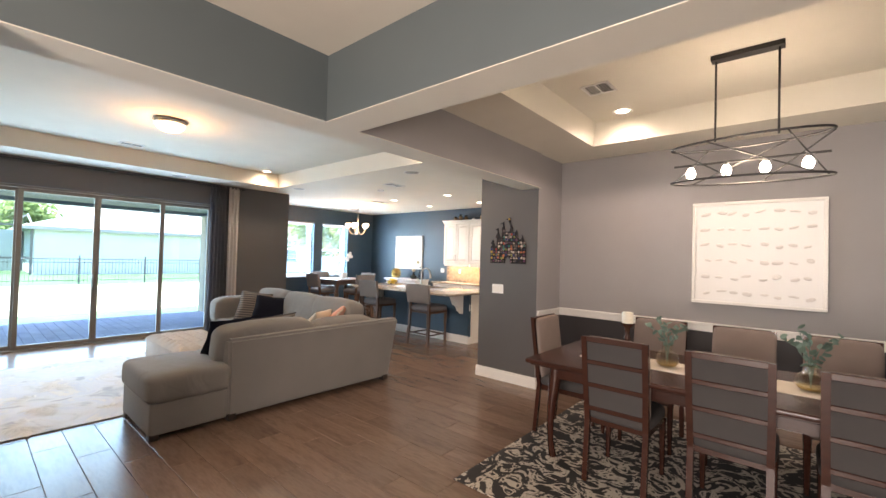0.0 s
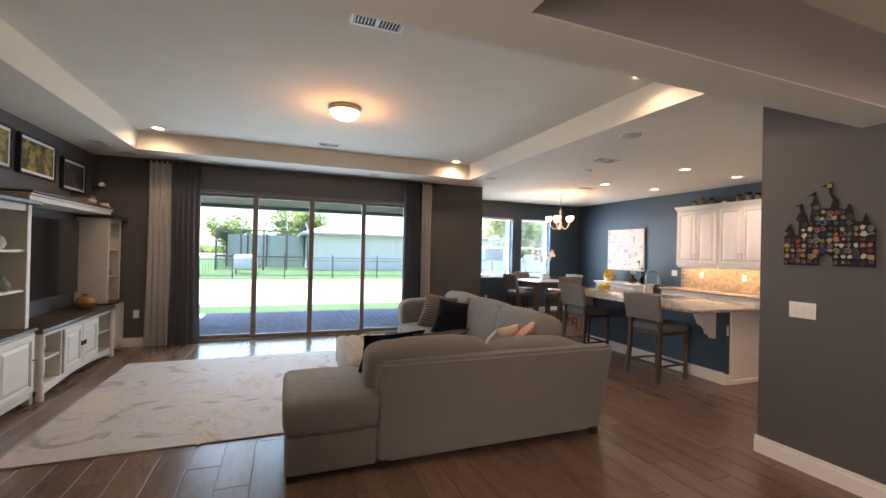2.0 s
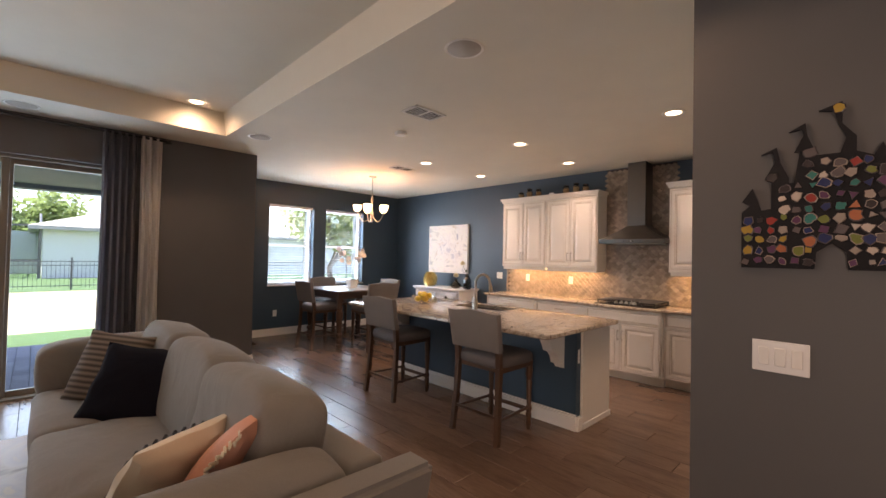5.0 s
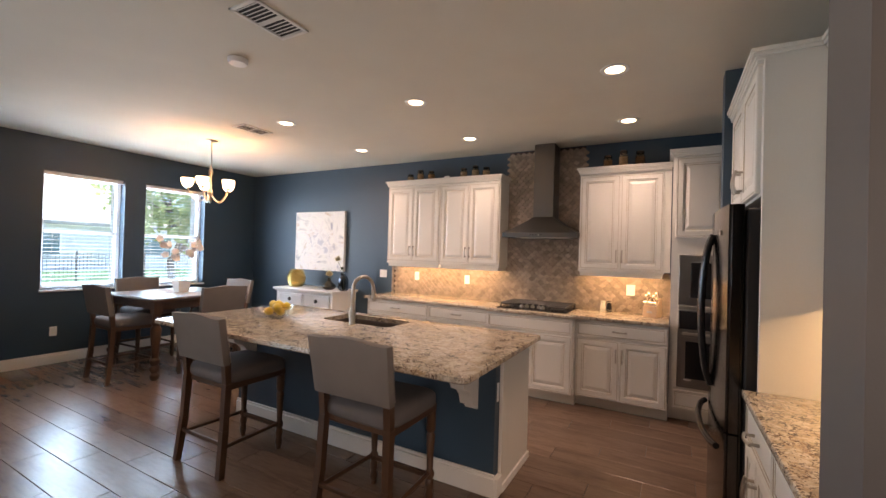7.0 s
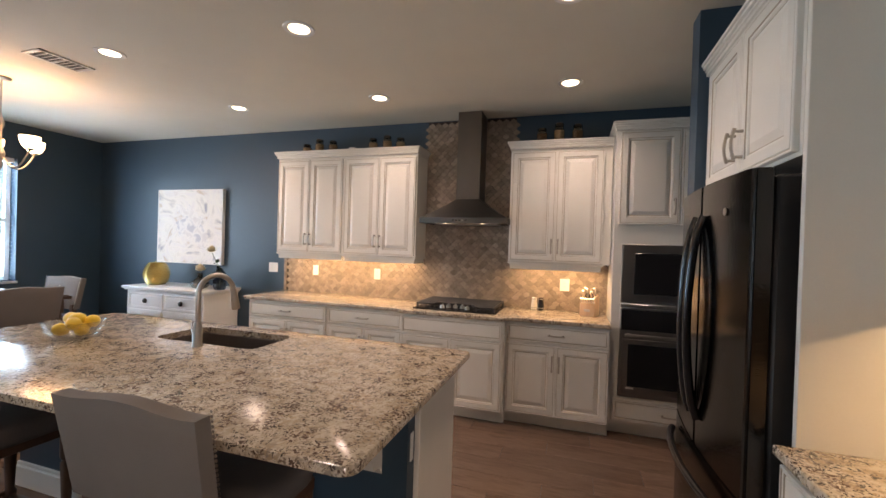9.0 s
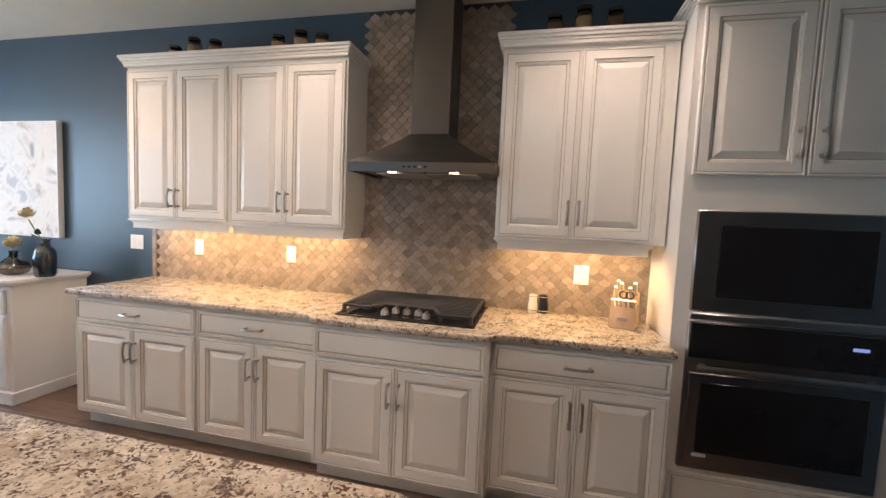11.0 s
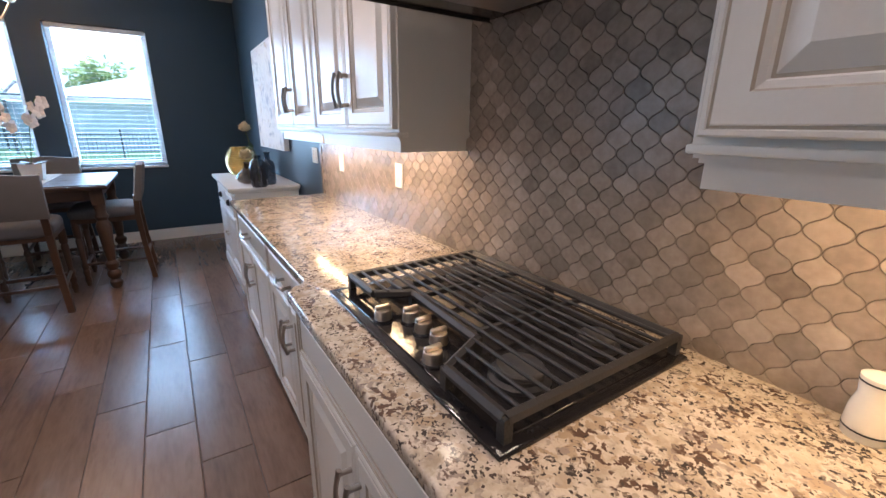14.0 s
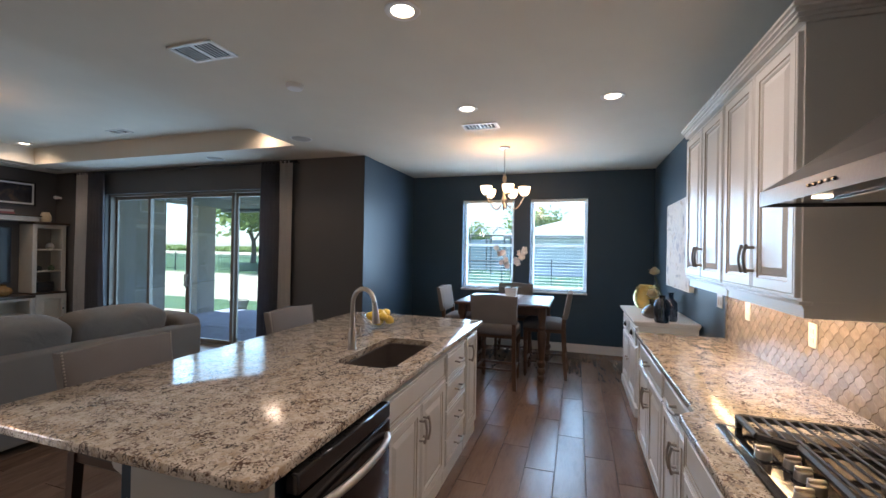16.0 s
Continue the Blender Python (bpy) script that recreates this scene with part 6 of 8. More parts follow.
shelf_tower(-7.13, -6.66, "antique white open bookcase with dark tops")
shelf_tower(-4.83, -4.20, "antique white open bookcase with dark tops")
con = thing("media_console", (-4.84, -1.64, 0), "antique white media console with a dark wooden top", "console", 180)
w = 1.81
bm = B()
box(bm, 0.0, w, 0.04, 0.44, 0.10, 0.13), box(bm, 0.0, w, 0.42, 0.44, 0.13, 0.60)
for x in (0.0, 0.44, 1.33, w - 0.03):
    box(bm, x, x + 0.03, 0.04, 0.42, 0.13, 0.60)
box(bm, 0, w, 0.04, 0.44, 0.60, 0.64)
part("body", bm, MEDIA, con)
for x0, x1 in ((0.03, 0.44), (1.36, w - 0.03)):
    bm = B()
    box(bm, x0, x1, 0.05, 0.42, 0.36, 0.38)
    part("shelf", bm, MEDIA, con)
front("door", con, 0.475, 0.90, 0.14, 0.60, 0.04, material=MEDIA)
front("door", con, 0.905, 1.33, 0.14, 0.60, 0.04, material=MEDIA)
for x in (0.865, 0.94):
    bm = B()
    box(bm, x - 0.012, x + 0.012, 0.0, 0.022, 0.35, 0.40, 0.004)
    part("latch", bm, BLACKPLASTIC, con, "dark iron latch")
bm = B()
box(bm, -0.01, w + 0.01, 0.0, 0.45, 0.64, 0.685, 0.008, 2)
part("top", bm, MEDIATOP, con, "dark wooden top")
for x in (0.03, w - 0.03):
    bm = B()
    lathe(bm, [(0.032, 0.0), (0.034, 0.05), (0.024, 0.09), (0.036, 0.15), (0.02, 0.19), (0.03, 0.25), (0.034, 0.33), (0.03, 0.42), (0.02, 0.47), (0.034, 0.52), (0.028, 0.60), (0.034, 0.64)], 14, (x, 0.03, 0))
    part("turned_post", bm, MEDIA, con, "turned corner post")
bm = B()
prof = [(0.06, 0.10)] + [(0.06 + (w - 0.12) * i / 16, 0.035 + 0.055 * math.sin(math.pi * i / 16)) for i in range(17)] + [(w - 0.06, 0.10)]
f = bm.faces.new([bm.verts.new((x, 0.035, z)) for x, z in prof])
up = bmesh.ops.extrude_face_region(bm, geom=[f])
bmesh.ops.translate(bm, vec=(0, 0.02, 0), verts=[v for v in up["geom"] if isinstance(v, bmesh.types.BMVert)])
part("arched_apron", bm, MEDIA, con, smooth=False)
bri = thing("media_bridge_shelf", (-4.80, -1.72, 1.905), "antique white bridge shelf with a dark top over the television", "shelf", 180)
bm = B()
box(bm, 0, 1.95, 0.03, 0.39, 0.0, 0.05, 0.004), box(bm, -0.01, 1.96, 0.015, 0.39, 0.05, 0.075, 0.005)
part("board", bm, MEDIA, bri)
bm = B()
box(bm, -0.02, 1.97, 0.0, 0.39, 0.075, 0.10, 0.006)
part("top", bm, MEDIATOP, bri, "dark wooden top")
tv = thing("television", (-5.72, -2.04, 0.88), "black flat-screen television on the wall, switched off", "television", 180)
bm = B()
box(bm, -0.80, 0.80, -0.03, 0.06, 0.0, 0.92, 0.006)
part("case", bm, BLACKPLASTIC, tv)
bm = B()
box(bm, -0.785, 0.785, -0.032, -0.029, 0.015, 0.905)
part("screen", bm, GLOSSBLACK, tv, "dark glossy screen")
AMBER = shader("amber_glaze", two((0.30, 0.16, 0.06), 0.2), 0.2, scale=6)
bm = B()
lathe(bm, [(0, 0), (0.05, 0), (0.095, 0.03), (0.115, 0.08), (0.09, 0.13), (0.04, 0.15), (0.03, 0.17), (0.045, 0.185), (0.035, 0.185)], 24)
solid("amber_vase", bm, AMBER, "squat amber vase on the media console", "vase", m=pose(-6.35, -1.86, 0.686))
bm = B()
lathe(bm, [(0, 0), (0.06, 0), (0.075, 0.04), (0.075, 0.12), (0.05, 0.16), (0.055, 0.18), (0.045, 0.18)], 20)
solid("cream_jar", bm, shader("cream_glaze", two((0.55, 0.47, 0.34), 0.15), 0.4), "round cream jar on top of the bookcase", "jar", m=pose(-6.90, -1.88, 1.901))
for i, (c, wd) in enumerate((((0.30, 0.10, 0.10), 0.30), ((0.45, 0.38, 0.34), 0.27), ((0.10, 0.08, 0.09), 0.24))):
    bm = B()
    box(bm, -wd / 2, wd / 2, -0.10, 0.10, 0.0, 0.035, 0.004), box(bm, -wd / 2 + 0.006, wd / 2 - 0.006, -0.096, 0.104, 0.005, 0.030)
    solid("book", bm, shader("book_cover", two(c, 0.1), 0.6), "hardback book lying in a stack on the shelf", "book", "books on the bridge shelf", m=pose(-6.30, -1.90, 2.006 + i * 0.036, 0, 0, 4 * i))
bm = B()
box(bm, -0.12, 0.12, -0.07, 0.07, 0, 0.17, 0.02, 3)
solid("speaker_box", bm, BLACKPLASTIC, "small black speaker on the bookcase shelf", "speaker", m=pose(-6.9, -1.9, 0.711))
for x, y, z, s, c in ((-6.98, -1.9, 1.446, 0.06, (0.5, 0.48, 0.45)), (-6.82, -1.88, 1.076, 0.045, (0.05, 0.05, 0.05)), (-6.98, -1.86, 1.076, 0.05, (0.06, 0.10, 0.05)), (-4.5, -1.85, 1.446, 0.08, (0.55, 0.5, 0.42)), (-4.6, -1.85, 1.076, 0.07, (0.10, 0.16, 0.10)), (-4.45, -1.86, 0.711, 0.08, (0.3, 0.4, 0.38))):
    bm = B()
    lathe(bm, [(0, 0), (s * 0.7, 0), (s, s * 0.6), (s * 0.8, s * 1.3), (s * 0.4, s * 1.6), (s * 0.5, s * 1.8), (0, s * 1.8)], 16)
    solid("shelf_ornament", bm, shader("ornament_glaze", two(c, 0.15), 0.4), "small ornament standing on a bookcase shelf", "ornament", "ornaments in the bookcases", m=pose(x, y, z))
for i, h in enumerate((0.20, 0.17, 0.19, 0.16)):
    bm = B()
    box(bm, -0.016, 0.016, -0.07, 0.07, 0, h, 0.003)
    solid("book", bm, shader("book_spine", two(((0.28, 0.26, 0.24), (0.08, 0.09, 0.12), (0.45, 0.42, 0.38), (0.20, 0.12, 0.08))[i], 0.1), 0.6), "upright book in the media console", "book", "books in the console", m=pose(-5.0 - 0.036 * i, -1.86, 0.381))

# pin board on the pier
FELT = shader("black_felt", two((0.012, 0.011, 0.013), 0.2), 0.95, grain=300, bump=0.05)
board = thing("pin_board", (-1.532, 3.979, 1.474), "black castle-shaped felt board covered in enamel pins", "pin board")
half = [(0.255, 0.0), (0.255, 0.21), (0.23, 0.235), (0.255, 0.25), (0.222, 0.30), (0.205, 0.25), (0.195, 0.215), (0.165, 0.22), (0.165, 0.32), (0.185, 0.33), (0.155, 0.39), (0.162, 0.43), (0.195, 0.425), (0.15, 0.445), (0.14, 0.39), (0.115, 0.33), (0.115, 0.31), (0.10, 0.31), (0.085, 0.42), (0.10, 0.42), (0.075, 0.475), (0.08, 0.50), (0.115, 0.495), (0.07, 0.52), (0.065, 0.475), (0.045, 0.42), (0.045, 0.40)]
right = [(-0.02, 0.40), (-0.035, 0.45), (-0.015, 0.50), (-0.005, 0.545), (0.035, 0.555), (-0.025, 0.575), (-0.025, 0.50), (-0.06, 0.45), (-0.06, 0.40), (-0.10, 0.38), (-0.12, 0.42), (-0.135, 0.38), (-0.15, 0.30), (-0.19, 0.30), (-0.205, 0.35), (-0.22, 0.30), (-0.255, 0.24), (-0.255, 0.0), (-0.04, 0.0), (-0.035, 0.06), (-0.0, 0.09), (0.04, 0.06), (0.045, 0.0)]
pts = [(-x, z) for x, z in half] + [(-x, z) for x, z in right]
bm = B()
f = bm.faces.new([bm.verts.new((x, 0, z)) for x, z in pts])
up = bmesh.ops.extrude_face_region(bm, geom=[f])
bmesh.ops.translate(bm, vec=(0, -0.014, 0), verts=[v for v in up["geom"] if isinstance(v, bmesh.types.BMVert)])
bmesh.ops.triangulate(bm, faces=[g for g in bm.faces if len(g.verts) > 4])
part("felt", bm, FELT, board, smooth=False)
PINCOLOURS = [shader("enamel", two(c, 0.1), 0.25) for c in ((0.32, 0.05, 0.04), (0.03, 0.17, 0.15), (0.36, 0.23, 0.05), (0.03, 0.04, 0.11), (0.48, 0.40, 0.34), (0.12, 0.05, 0.10), (0.16, 0.18, 0.05), (0.42, 0.14, 0.07), (0.12, 0.10, 0.10), (0.32, 0.26, 0.22), (0.05, 0.04, 0.04))]
rr = random.Random(4)


def inside(x, z):
    hit = False
    for (xa, za), (xb, zb) in zip(pts, pts[1:] + pts[:1]):
        if (za > z) != (zb > z) and x < (xb - xa) * (z - za) / (zb - za) + xa:
            hit = not hit
    return hit


for r in range(15):
    for c in range(14):
        x, z = -0.238 + 0.0365 * c + rr.uniform(-0.006, 0.006), 0.028 + 0.038 * r + rr.uniform(-0.006, 0.006)
        if not all(inside(x + dx, z + dz) for dx in (-0.009, 0.009) for dz in (-0.009, 0.009)) or rr.random() < 0.04:
            continue
        bm = B()
        n = rr.choice((3, 4, 5, 6, 8, 10, 12))
        wob = [rr.uniform(0.7, 1.25) for _ in range(n)]
        s, a0 = rr.uniform(0.014, 0.021), rr.uniform(0, 6)
        ring = [(s * wob[k] * math.cos(a0 + 2 * math.pi * k / n), s * wob[k] * math.sin(a0 + 2 * math.pi * k / n)) for k in range(n)]
        lo = [bm.verts.new((x + a, -0.014, z + b)) for a, b in ring]
        hi = [bm.verts.new((x + a * 0.9, -0.018, z + b * 0.9)) for a, b in ring]
        inn = [bm.verts.new((x + a * 0.8, -0.0185, z + b * 0.8)) for a, b in ring]
        for k in range(n):
            j = (k + 1) % n
            bm.faces.new((lo[k], lo[j], hi[j], hi[k])), bm.faces.new((hi[k], hi[j], inn[j], inn[k]))
        cap = bm.faces.new(inn)
        cap.material_index = 1
        part("pin", bm, [rr.choice(PINCOLOURS[8:]), rr.choice(PINCOLOURS)], board, smooth=False)

# ---- dining room ----
rail = B()
box(rail, -1.122, EAST, 4.58, 4.60, 0.83, 0.92, 0.004), box(rail, -1.122, EAST, 4.565, 4.58, 0.895, 0.925, 0.004)
solid("trim_chair_rail", rail, TRIM, "white chair rail along the dining room wall", "trim", kind="structure")
rail = B()
box(rail, -1.122, -1.102, 3.986, 4.565, 0.83, 0.92, 0.004), box(rail, -1.102, -1.09, 3.986, 4.565, 0.895, 0.925, 0.004)
solid("trim_chair_rail", rail, TRIM, "white chair rail along the dining room wall", "trim", kind="structure")
bm = B()
box(bm, -1.121, EAST, 4.594, 4.5985, 0.13, 0.83), box(bm, -1.1205, -1.116, 3.988, 4.594, 0.13, 0.83)
solid("wall_dining_lower", bm, DARKWAINSCOT, "dark painted lower part of the dining room wall", "wall", kind="structure")
ZEBRA = blotches("black_white_rug", None, [(0.50, (0.012, 0.011, 0.012)), (0.515, (0.42, 0.38, 0.32)), (0.62, (0.46, 0.42, 0.36)), (0.64, (0.02, 0.018, 0.018))], 5.5, 3.0, 3, 2.8)
bm = B()
box(bm, -0.55, 2.75, 1.76, 4.1, 0.0005, 0.010, 0.003)
solid("dining_rug", bm, ZEBRA, "black and cream patterned rug under the dining table", "rug")
dt = thing("dining_table", (0.95, 2.95, 0.0105), "dark cherry dining table with curved legs", "table")
bm = B()
box(bm, -1.33, 1.33, -0.55, 0.55, 0.715, 0.75, 0.012, 3), box(bm, -1.30, 1.30, -0.52, 0.52, 0.70, 0.716, 0.005)
part("tabletop", bm, CHERRY, dt)
bm = B()
for a in ((-1.15, 1.15, -0.43, -0.41), (-1.15, 1.15, 0.41, 0.43), (-1.17, -1.15, -0.41, 0.41), (1.15, 1.17, -0.41, 0.41)):
    box(bm, *a, 0.61, 0.70)
part("apron", bm, CHERRY, dt)
for sx in (-1, 1):
    for sy in (-1, 1):
        bm = B()
        spine = [(sx * (1.14 + 0.05 * math.sin(v * 3.0) * (1 - v) + 0.05 * max(0, 0.25 - v)), sy * (0.40 + 0.04 * math.sin(v * 3.0) * (1 - v)), 0.70 * v) for v in (0, 0.08, 0.2, 0.4, 0.6, 0.8, 0.92, 1.0)]
        tube(bm, spine, [0.03, 0.026, 0.024, 0.028, 0.036, 0.044, 0.046, 0.046], 10)
        part("leg", bm, CHERRY, dt, "curved dark wooden leg")
TAUPE = shader("taupe_chair_cloth", two((0.21, 0.165, 0.145), 0.08), 0.9, grain=300, bump=0.05)
DARKCLOTH = shader("charcoal_chair_cloth", two((0.055, 0.051, 0.050), 0.08), 0.9, grain=300, bump=0.05)


def dining_chair(x, y, rz):
    """A tall dining chair whose back is at local -y."""
    ob = thing("dining_chair", (x, y, 0.0105), "dark wooden dining chair with padded ladder back", "chair", rz, "chairs round the dining table")
    bm = B()
    pillow(bm, 0.44, 0.46, 0.11, pose(0, 0.0, 0.46), 0.3, 0.15, 10)
    part("seat", bm, DARKCLOTH, ob, "charcoal cloth seat")
    bm = B()
    box(bm, -0.205, 0.205, -0.20, 0.22, 0.38, 0.43, 0.005)
    part("seat_frame", bm, CHERRY, ob)
    def lean(z):
        return -0.225 - 0.075 * (z - 0.42) / 0.58

    for s in (-1, 1):
        bm = B()
        pts = [(s * 0.19, -0.26, 0.0), (s * 0.19, -0.225, 0.42), (s * 0.195, lean(0.72), 0.72), (s * 0.196, lean(1.0), 1.0)]
        for p, q in zip(pts, pts[1:]):
            a = [bm.verts.new((p[0] + dx, p[1] + dy, p[2])) for dx, dy in ((-0.018, -0.018), (0.018, -0.018), (0.018, 0.014), (-0.018, 0.014))]
            b = [bm.verts.new((q[0] + dx, q[1] + dy, q[2])) for dx, dy in ((-0.018, -0.018), (0.018, -0.018), (0.018, 0.014), (-0.018, 0.014))]
            for i in range(4):
                bm.faces.new((a[i], a[(i + 1) % 4], b[(i + 1) % 4], b[i]))
            bm.faces.new(a[::-1]), bm.faces.new(b)
        part("back_post", bm, CHERRY, ob, smooth=False)
        bm = B()
        tube(bm, [(s * 0.19, 0.20, 0.0), (s * 0.19, 0.205, 0.2), (s * 0.19, 0.20, 0.40)], [0.016, 0.02, 0.025], 8)
        part("leg", bm, CHERRY, ob)
    zs = (0.50, 0.665, 0.825, 0.98)
    for z in zs:
        bm = B()
        box(bm, -0.18, 0.18, lean(z) - 0.017, lean(z) + 0.013, z - 0.015, z + (0.022 if z > 0.9 else 0.015), 0.004)
        part("rail", bm, CHERRY, ob)
    for a, b in zip(zs, zs[1:]):
        bm = B()
        box(bm, -0.18, 0.18, -0.006, 0.006, -(b - a) / 2 + 0.012, (b - a) / 2 - 0.012, 0.003)
        part("back_panel", bm, DARKCLOTH, ob, "charcoal cloth back panel", m=pose(0, lean((a + b) / 2), (a + b) / 2, 7.4, 0, 0))
    bm = B()
    pillow(bm, 0.425, 0.53, 0.05, pose(0, lean(0.74) + 0.038, 0.74, 90 + 7.4, 0, 0), 0.2, 0.12, 10)
    part("back_pad", bm, TAUPE, ob, "taupe upholstered back pad")
    return ob


chair = dining_chair(0.31, 2.64, 0)
for x, y, rz in ((0.94, 2.64, 0), (1.54, 2.62, 0), (2.12, 2.64, 0), (0.28, 3.42, 180), (0.90, 3.42, 180), (1.48, 3.43, 180), (2.08, 3.42, 180), (-0.27, 3.07, -90)):
    copy_thing(chair, pose(x, y, 0.0105, 0, 0, rz))
bm = B()
box(bm, -0.10, 2.0, 2.78, 3.12, 0.7605, 0.764, 0.001)
solid("table_runner", bm, shader("cream_runner", two((0.62, 0.56, 0.48), 0.08), 0.95, grain=260, bump=0.05), "cream runner along the dining table", "table runner")
CANDLE = shader("candle_wax", two((0.82, 0.76, 0.64), 0.03), 0.5)
EUCA = shader("eucalyptus_leaf", two((0.10, 0.16, 0.13), 0.2), 0.6)
for x in (0.13, 1.72):
    ob = thing("candle_holder", (x, 3.24, 0.7645), "white pillar candle on a dark turned wooden holder", "candle", group="candles on the dining table")
    bm = B()
    lathe(bm, [(0, 0), (0.055, 0), (0.055, 0.015), (0.03, 0.03), (0.018, 0.07), (0.032, 0.11), (0.018, 0.15), (0.024, 0.20), (0.05, 0.23), (0.055, 0.245), (0, 0.245)], 18)
    part("holder", bm, CHERRY, ob)
    bm = B()
    lathe(bm, [(0, 0.245), (0.044, 0.245), (0.044, 0.33), (0.04, 0.338), (0.02, 0.335), (0, 0.334)], 20)
    part("candle", bm, CANDLE, ob, "white wax pillar")
CLEARGLASS = clear("vase_glass", (0.92, 0.9, 0.85), 0.5)
for x, sd in ((0.50, 1), (1.30, 2)):
    ob = vase("glass_vase", (x, 2.95, 0.7645), [(0, 0), (0.05, 0), (0.075, 0.025), (0.085, 0.06), (0.07, 0.095), (0.035, 0.12), (0.03, 0.15), (0.04, 0.16)], CLEARGLASS, "round clear glass vase with eucalyptus sprigs")
    bm = B()
    lathe(bm, [(0, 0.006), (0.06, 0.012), (0.07, 0.03), (0.0, 0.034)], 20)
    part("fill", bm, GOLD, ob, "golden filling in the vase")
    rr = random.Random(sd)
    for k in range(5):
        a = k * 1.3 + sd
        pts = [Vector((0, 0, 0.03)), Vector((0.015 * math.cos(a), 0.015 * math.sin(a), 0.16)), Vector((0.07 * math.cos(a), 0.07 * math.sin(a), 0.26)), Vector((0.15 * math.cos(a), 0.15 * math.sin(a), 0.32 + rr.uniform(-0.03, 0.05)))]
        bm = B()
        tube(bm, pts, 0.0022, 5)
        for j in range(9):
            v = j / 8
            c = pts[1].lerp(pts[2], v * 2) if v < 0.5 else pts[2].lerp(pts[3], v * 2 - 1)
            way = Vector((rr.uniform(-1, 1), rr.uniform(-1, 1), rr.uniform(-0.2, 0.8))).normalized()
            petal(bm, c, way, way.orthogonal().normalized(), 0.042, 0.036)
        part("sprig", bm, EUCA, ob, "grey-green eucalyptus sprig")
pend = thing("linear_chandelier", (0.95, 3.04, 0), "black oval ring chandelier with exposed bulbs, lit", "chandelier")
bm = B()
box(bm, -0.21, 0.21, -0.045, 0.045, 3.005, 3.04, 0.004)
part("canopy", bm, IRON, pend)
for x in (-0.18, 0.18):
    bm = B()
    tube(bm, [(x, 0, 3.01), (x, 0, 2.42)], 0.007, 8)
    part("rod", bm, IRON, pend)


def oval(z, tilt, rx=0.46, ry=0.17):
    return [(rx * math.cos(a), ry * math.sin(a), z + tilt * math.cos(a)) for a in (2 * math.pi * i / 40 for i in range(41))]


for z, tilt in ((2.40, 0.012), (2.13, -0.008)):
    bm = B()
    tube(bm, oval(z, tilt), 0.008, 8)
    part("ring", bm, IRON, pend)
for k in range(6):
    a = k * math.pi / 3
    bm = B()
    tube(bm, [(0.46 * math.cos(a), 0.17 * math.sin(a), 2.40), (0.46 * math.cos(a + 1.4), 0.17 * math.sin(a + 1.4), 2.13)], 0.005, 6)
    part("strut", bm, IRON, pend)
bm = B()
tube(bm, [(-0.44, 0, 2.265), (0.44, 0, 2.265)], 0.008, 8)
part("bar", bm, IRON, pend)
for x in (-0.33, -0.11, 0.11, 0.33):
    bm = B()
    lathe(bm, [(0.014, 0), (0.014, 0.04), (0.0, 0.04)], 12, (x, 0, 2.225))
    sock = part("socket", bm, IRON, pend)
    bm = B()
    lathe(bm, [(0.0, -0.055), (0.022, -0.045), (0.032, -0.02), (0.026, 0.01), (0.013, 0.03)], 16, (x, 0, 2.215))
    part("bulb", bm, glow("bulb_glass", (1.0, 0.93, 0.82), 4.0) if "bulb_glass" not in bpy.data.materials else bpy.data.materials["bulb_glass"], sock, "bright bare bulb")

# ---- small kitchen things ----
LEMON = shader("lemon_skin", two((0.80, 0.56, 0.06), 0.06), 0.45, scale=20, grain=120, bump=0.05)
bowl = thing("fruit_bowl", (-5.20, 5.38, 0.9185), "clear glass bowl of lemons on the island", "fruit bowl")
bm = B()
lathe(bm, [(0, 0), (0.05, 0), (0.09, 0.02), (0.125, 0.06), (0.14, 0.105), (0.136, 0.105), (0.12, 0.062), (0.085, 0.025), (0.0, 0.006)], 32)
part("glass_bowl", bm, CLEARGLASS, bowl)
rr = random.Random(9)
for x, y, z in ((0.055, 0, 0.06), (-0.03, 0.05, 0.06), (-0.03, -0.05, 0.06), (0.02, 0.0, 0.115), (-0.05, 0.01, 0.11), (0.07, 0.045, 0.10), (0.07, -0.05, 0.10)):
    bm = B()
    lathe(bm, [(0.0, -0.045), (0.008, -0.042), (0.022, -0.032), (0.033, -0.012), (0.034, 0.01), (0.024, 0.03), (0.009, 0.042), (0.0, 0.047)], 16, (x, y, z), Euler((rr.uniform(0.8, 2), rr.uniform(0, 3), rr.uniform(0, 6))).to_matrix().to_4x4())
    part("lemon", bm, LEMON, bowl)
CERAMIC = shader("white_ceramic", two((0.78, 0.74, 0.66), 0.03), 0.25)
for x, y, m1, m2, label in ((-2.92, 7.876, CERAMIC, BLACKPLASTIC, "white ceramic salt mill beside the cooktop"), (-2.858, 7.876, GLOSSBLACK, CERAMIC, "black ceramic pepper mill beside the cooktop")):
    ob = thing("pepper_mill" if m1 is GLOSSBLACK else "salt_mill", (x, y, 0.918), label, "shaker")
    bm = B()
    lathe(bm, [(0.0, 0.0), (0.029, 0.0), (0.031, 0.02), (0.029, 0.05), (0.023, 0.075), (0.026, 0.10), (0.026, 0.108), (0.012, 0.114), (0.0, 0.114)], 22)
    part("body", bm, m1, ob)
    for z, r in ((0.014, 0.0305), (0.098, 0.0255)):
        bm = B()
        lathe(bm, [(r, z), (r + 0.001, z + 0.0005), (r + 0.001, z + 0.003), (r, z + 0.0035)], 22)
        part("band", bm, m2, ob)
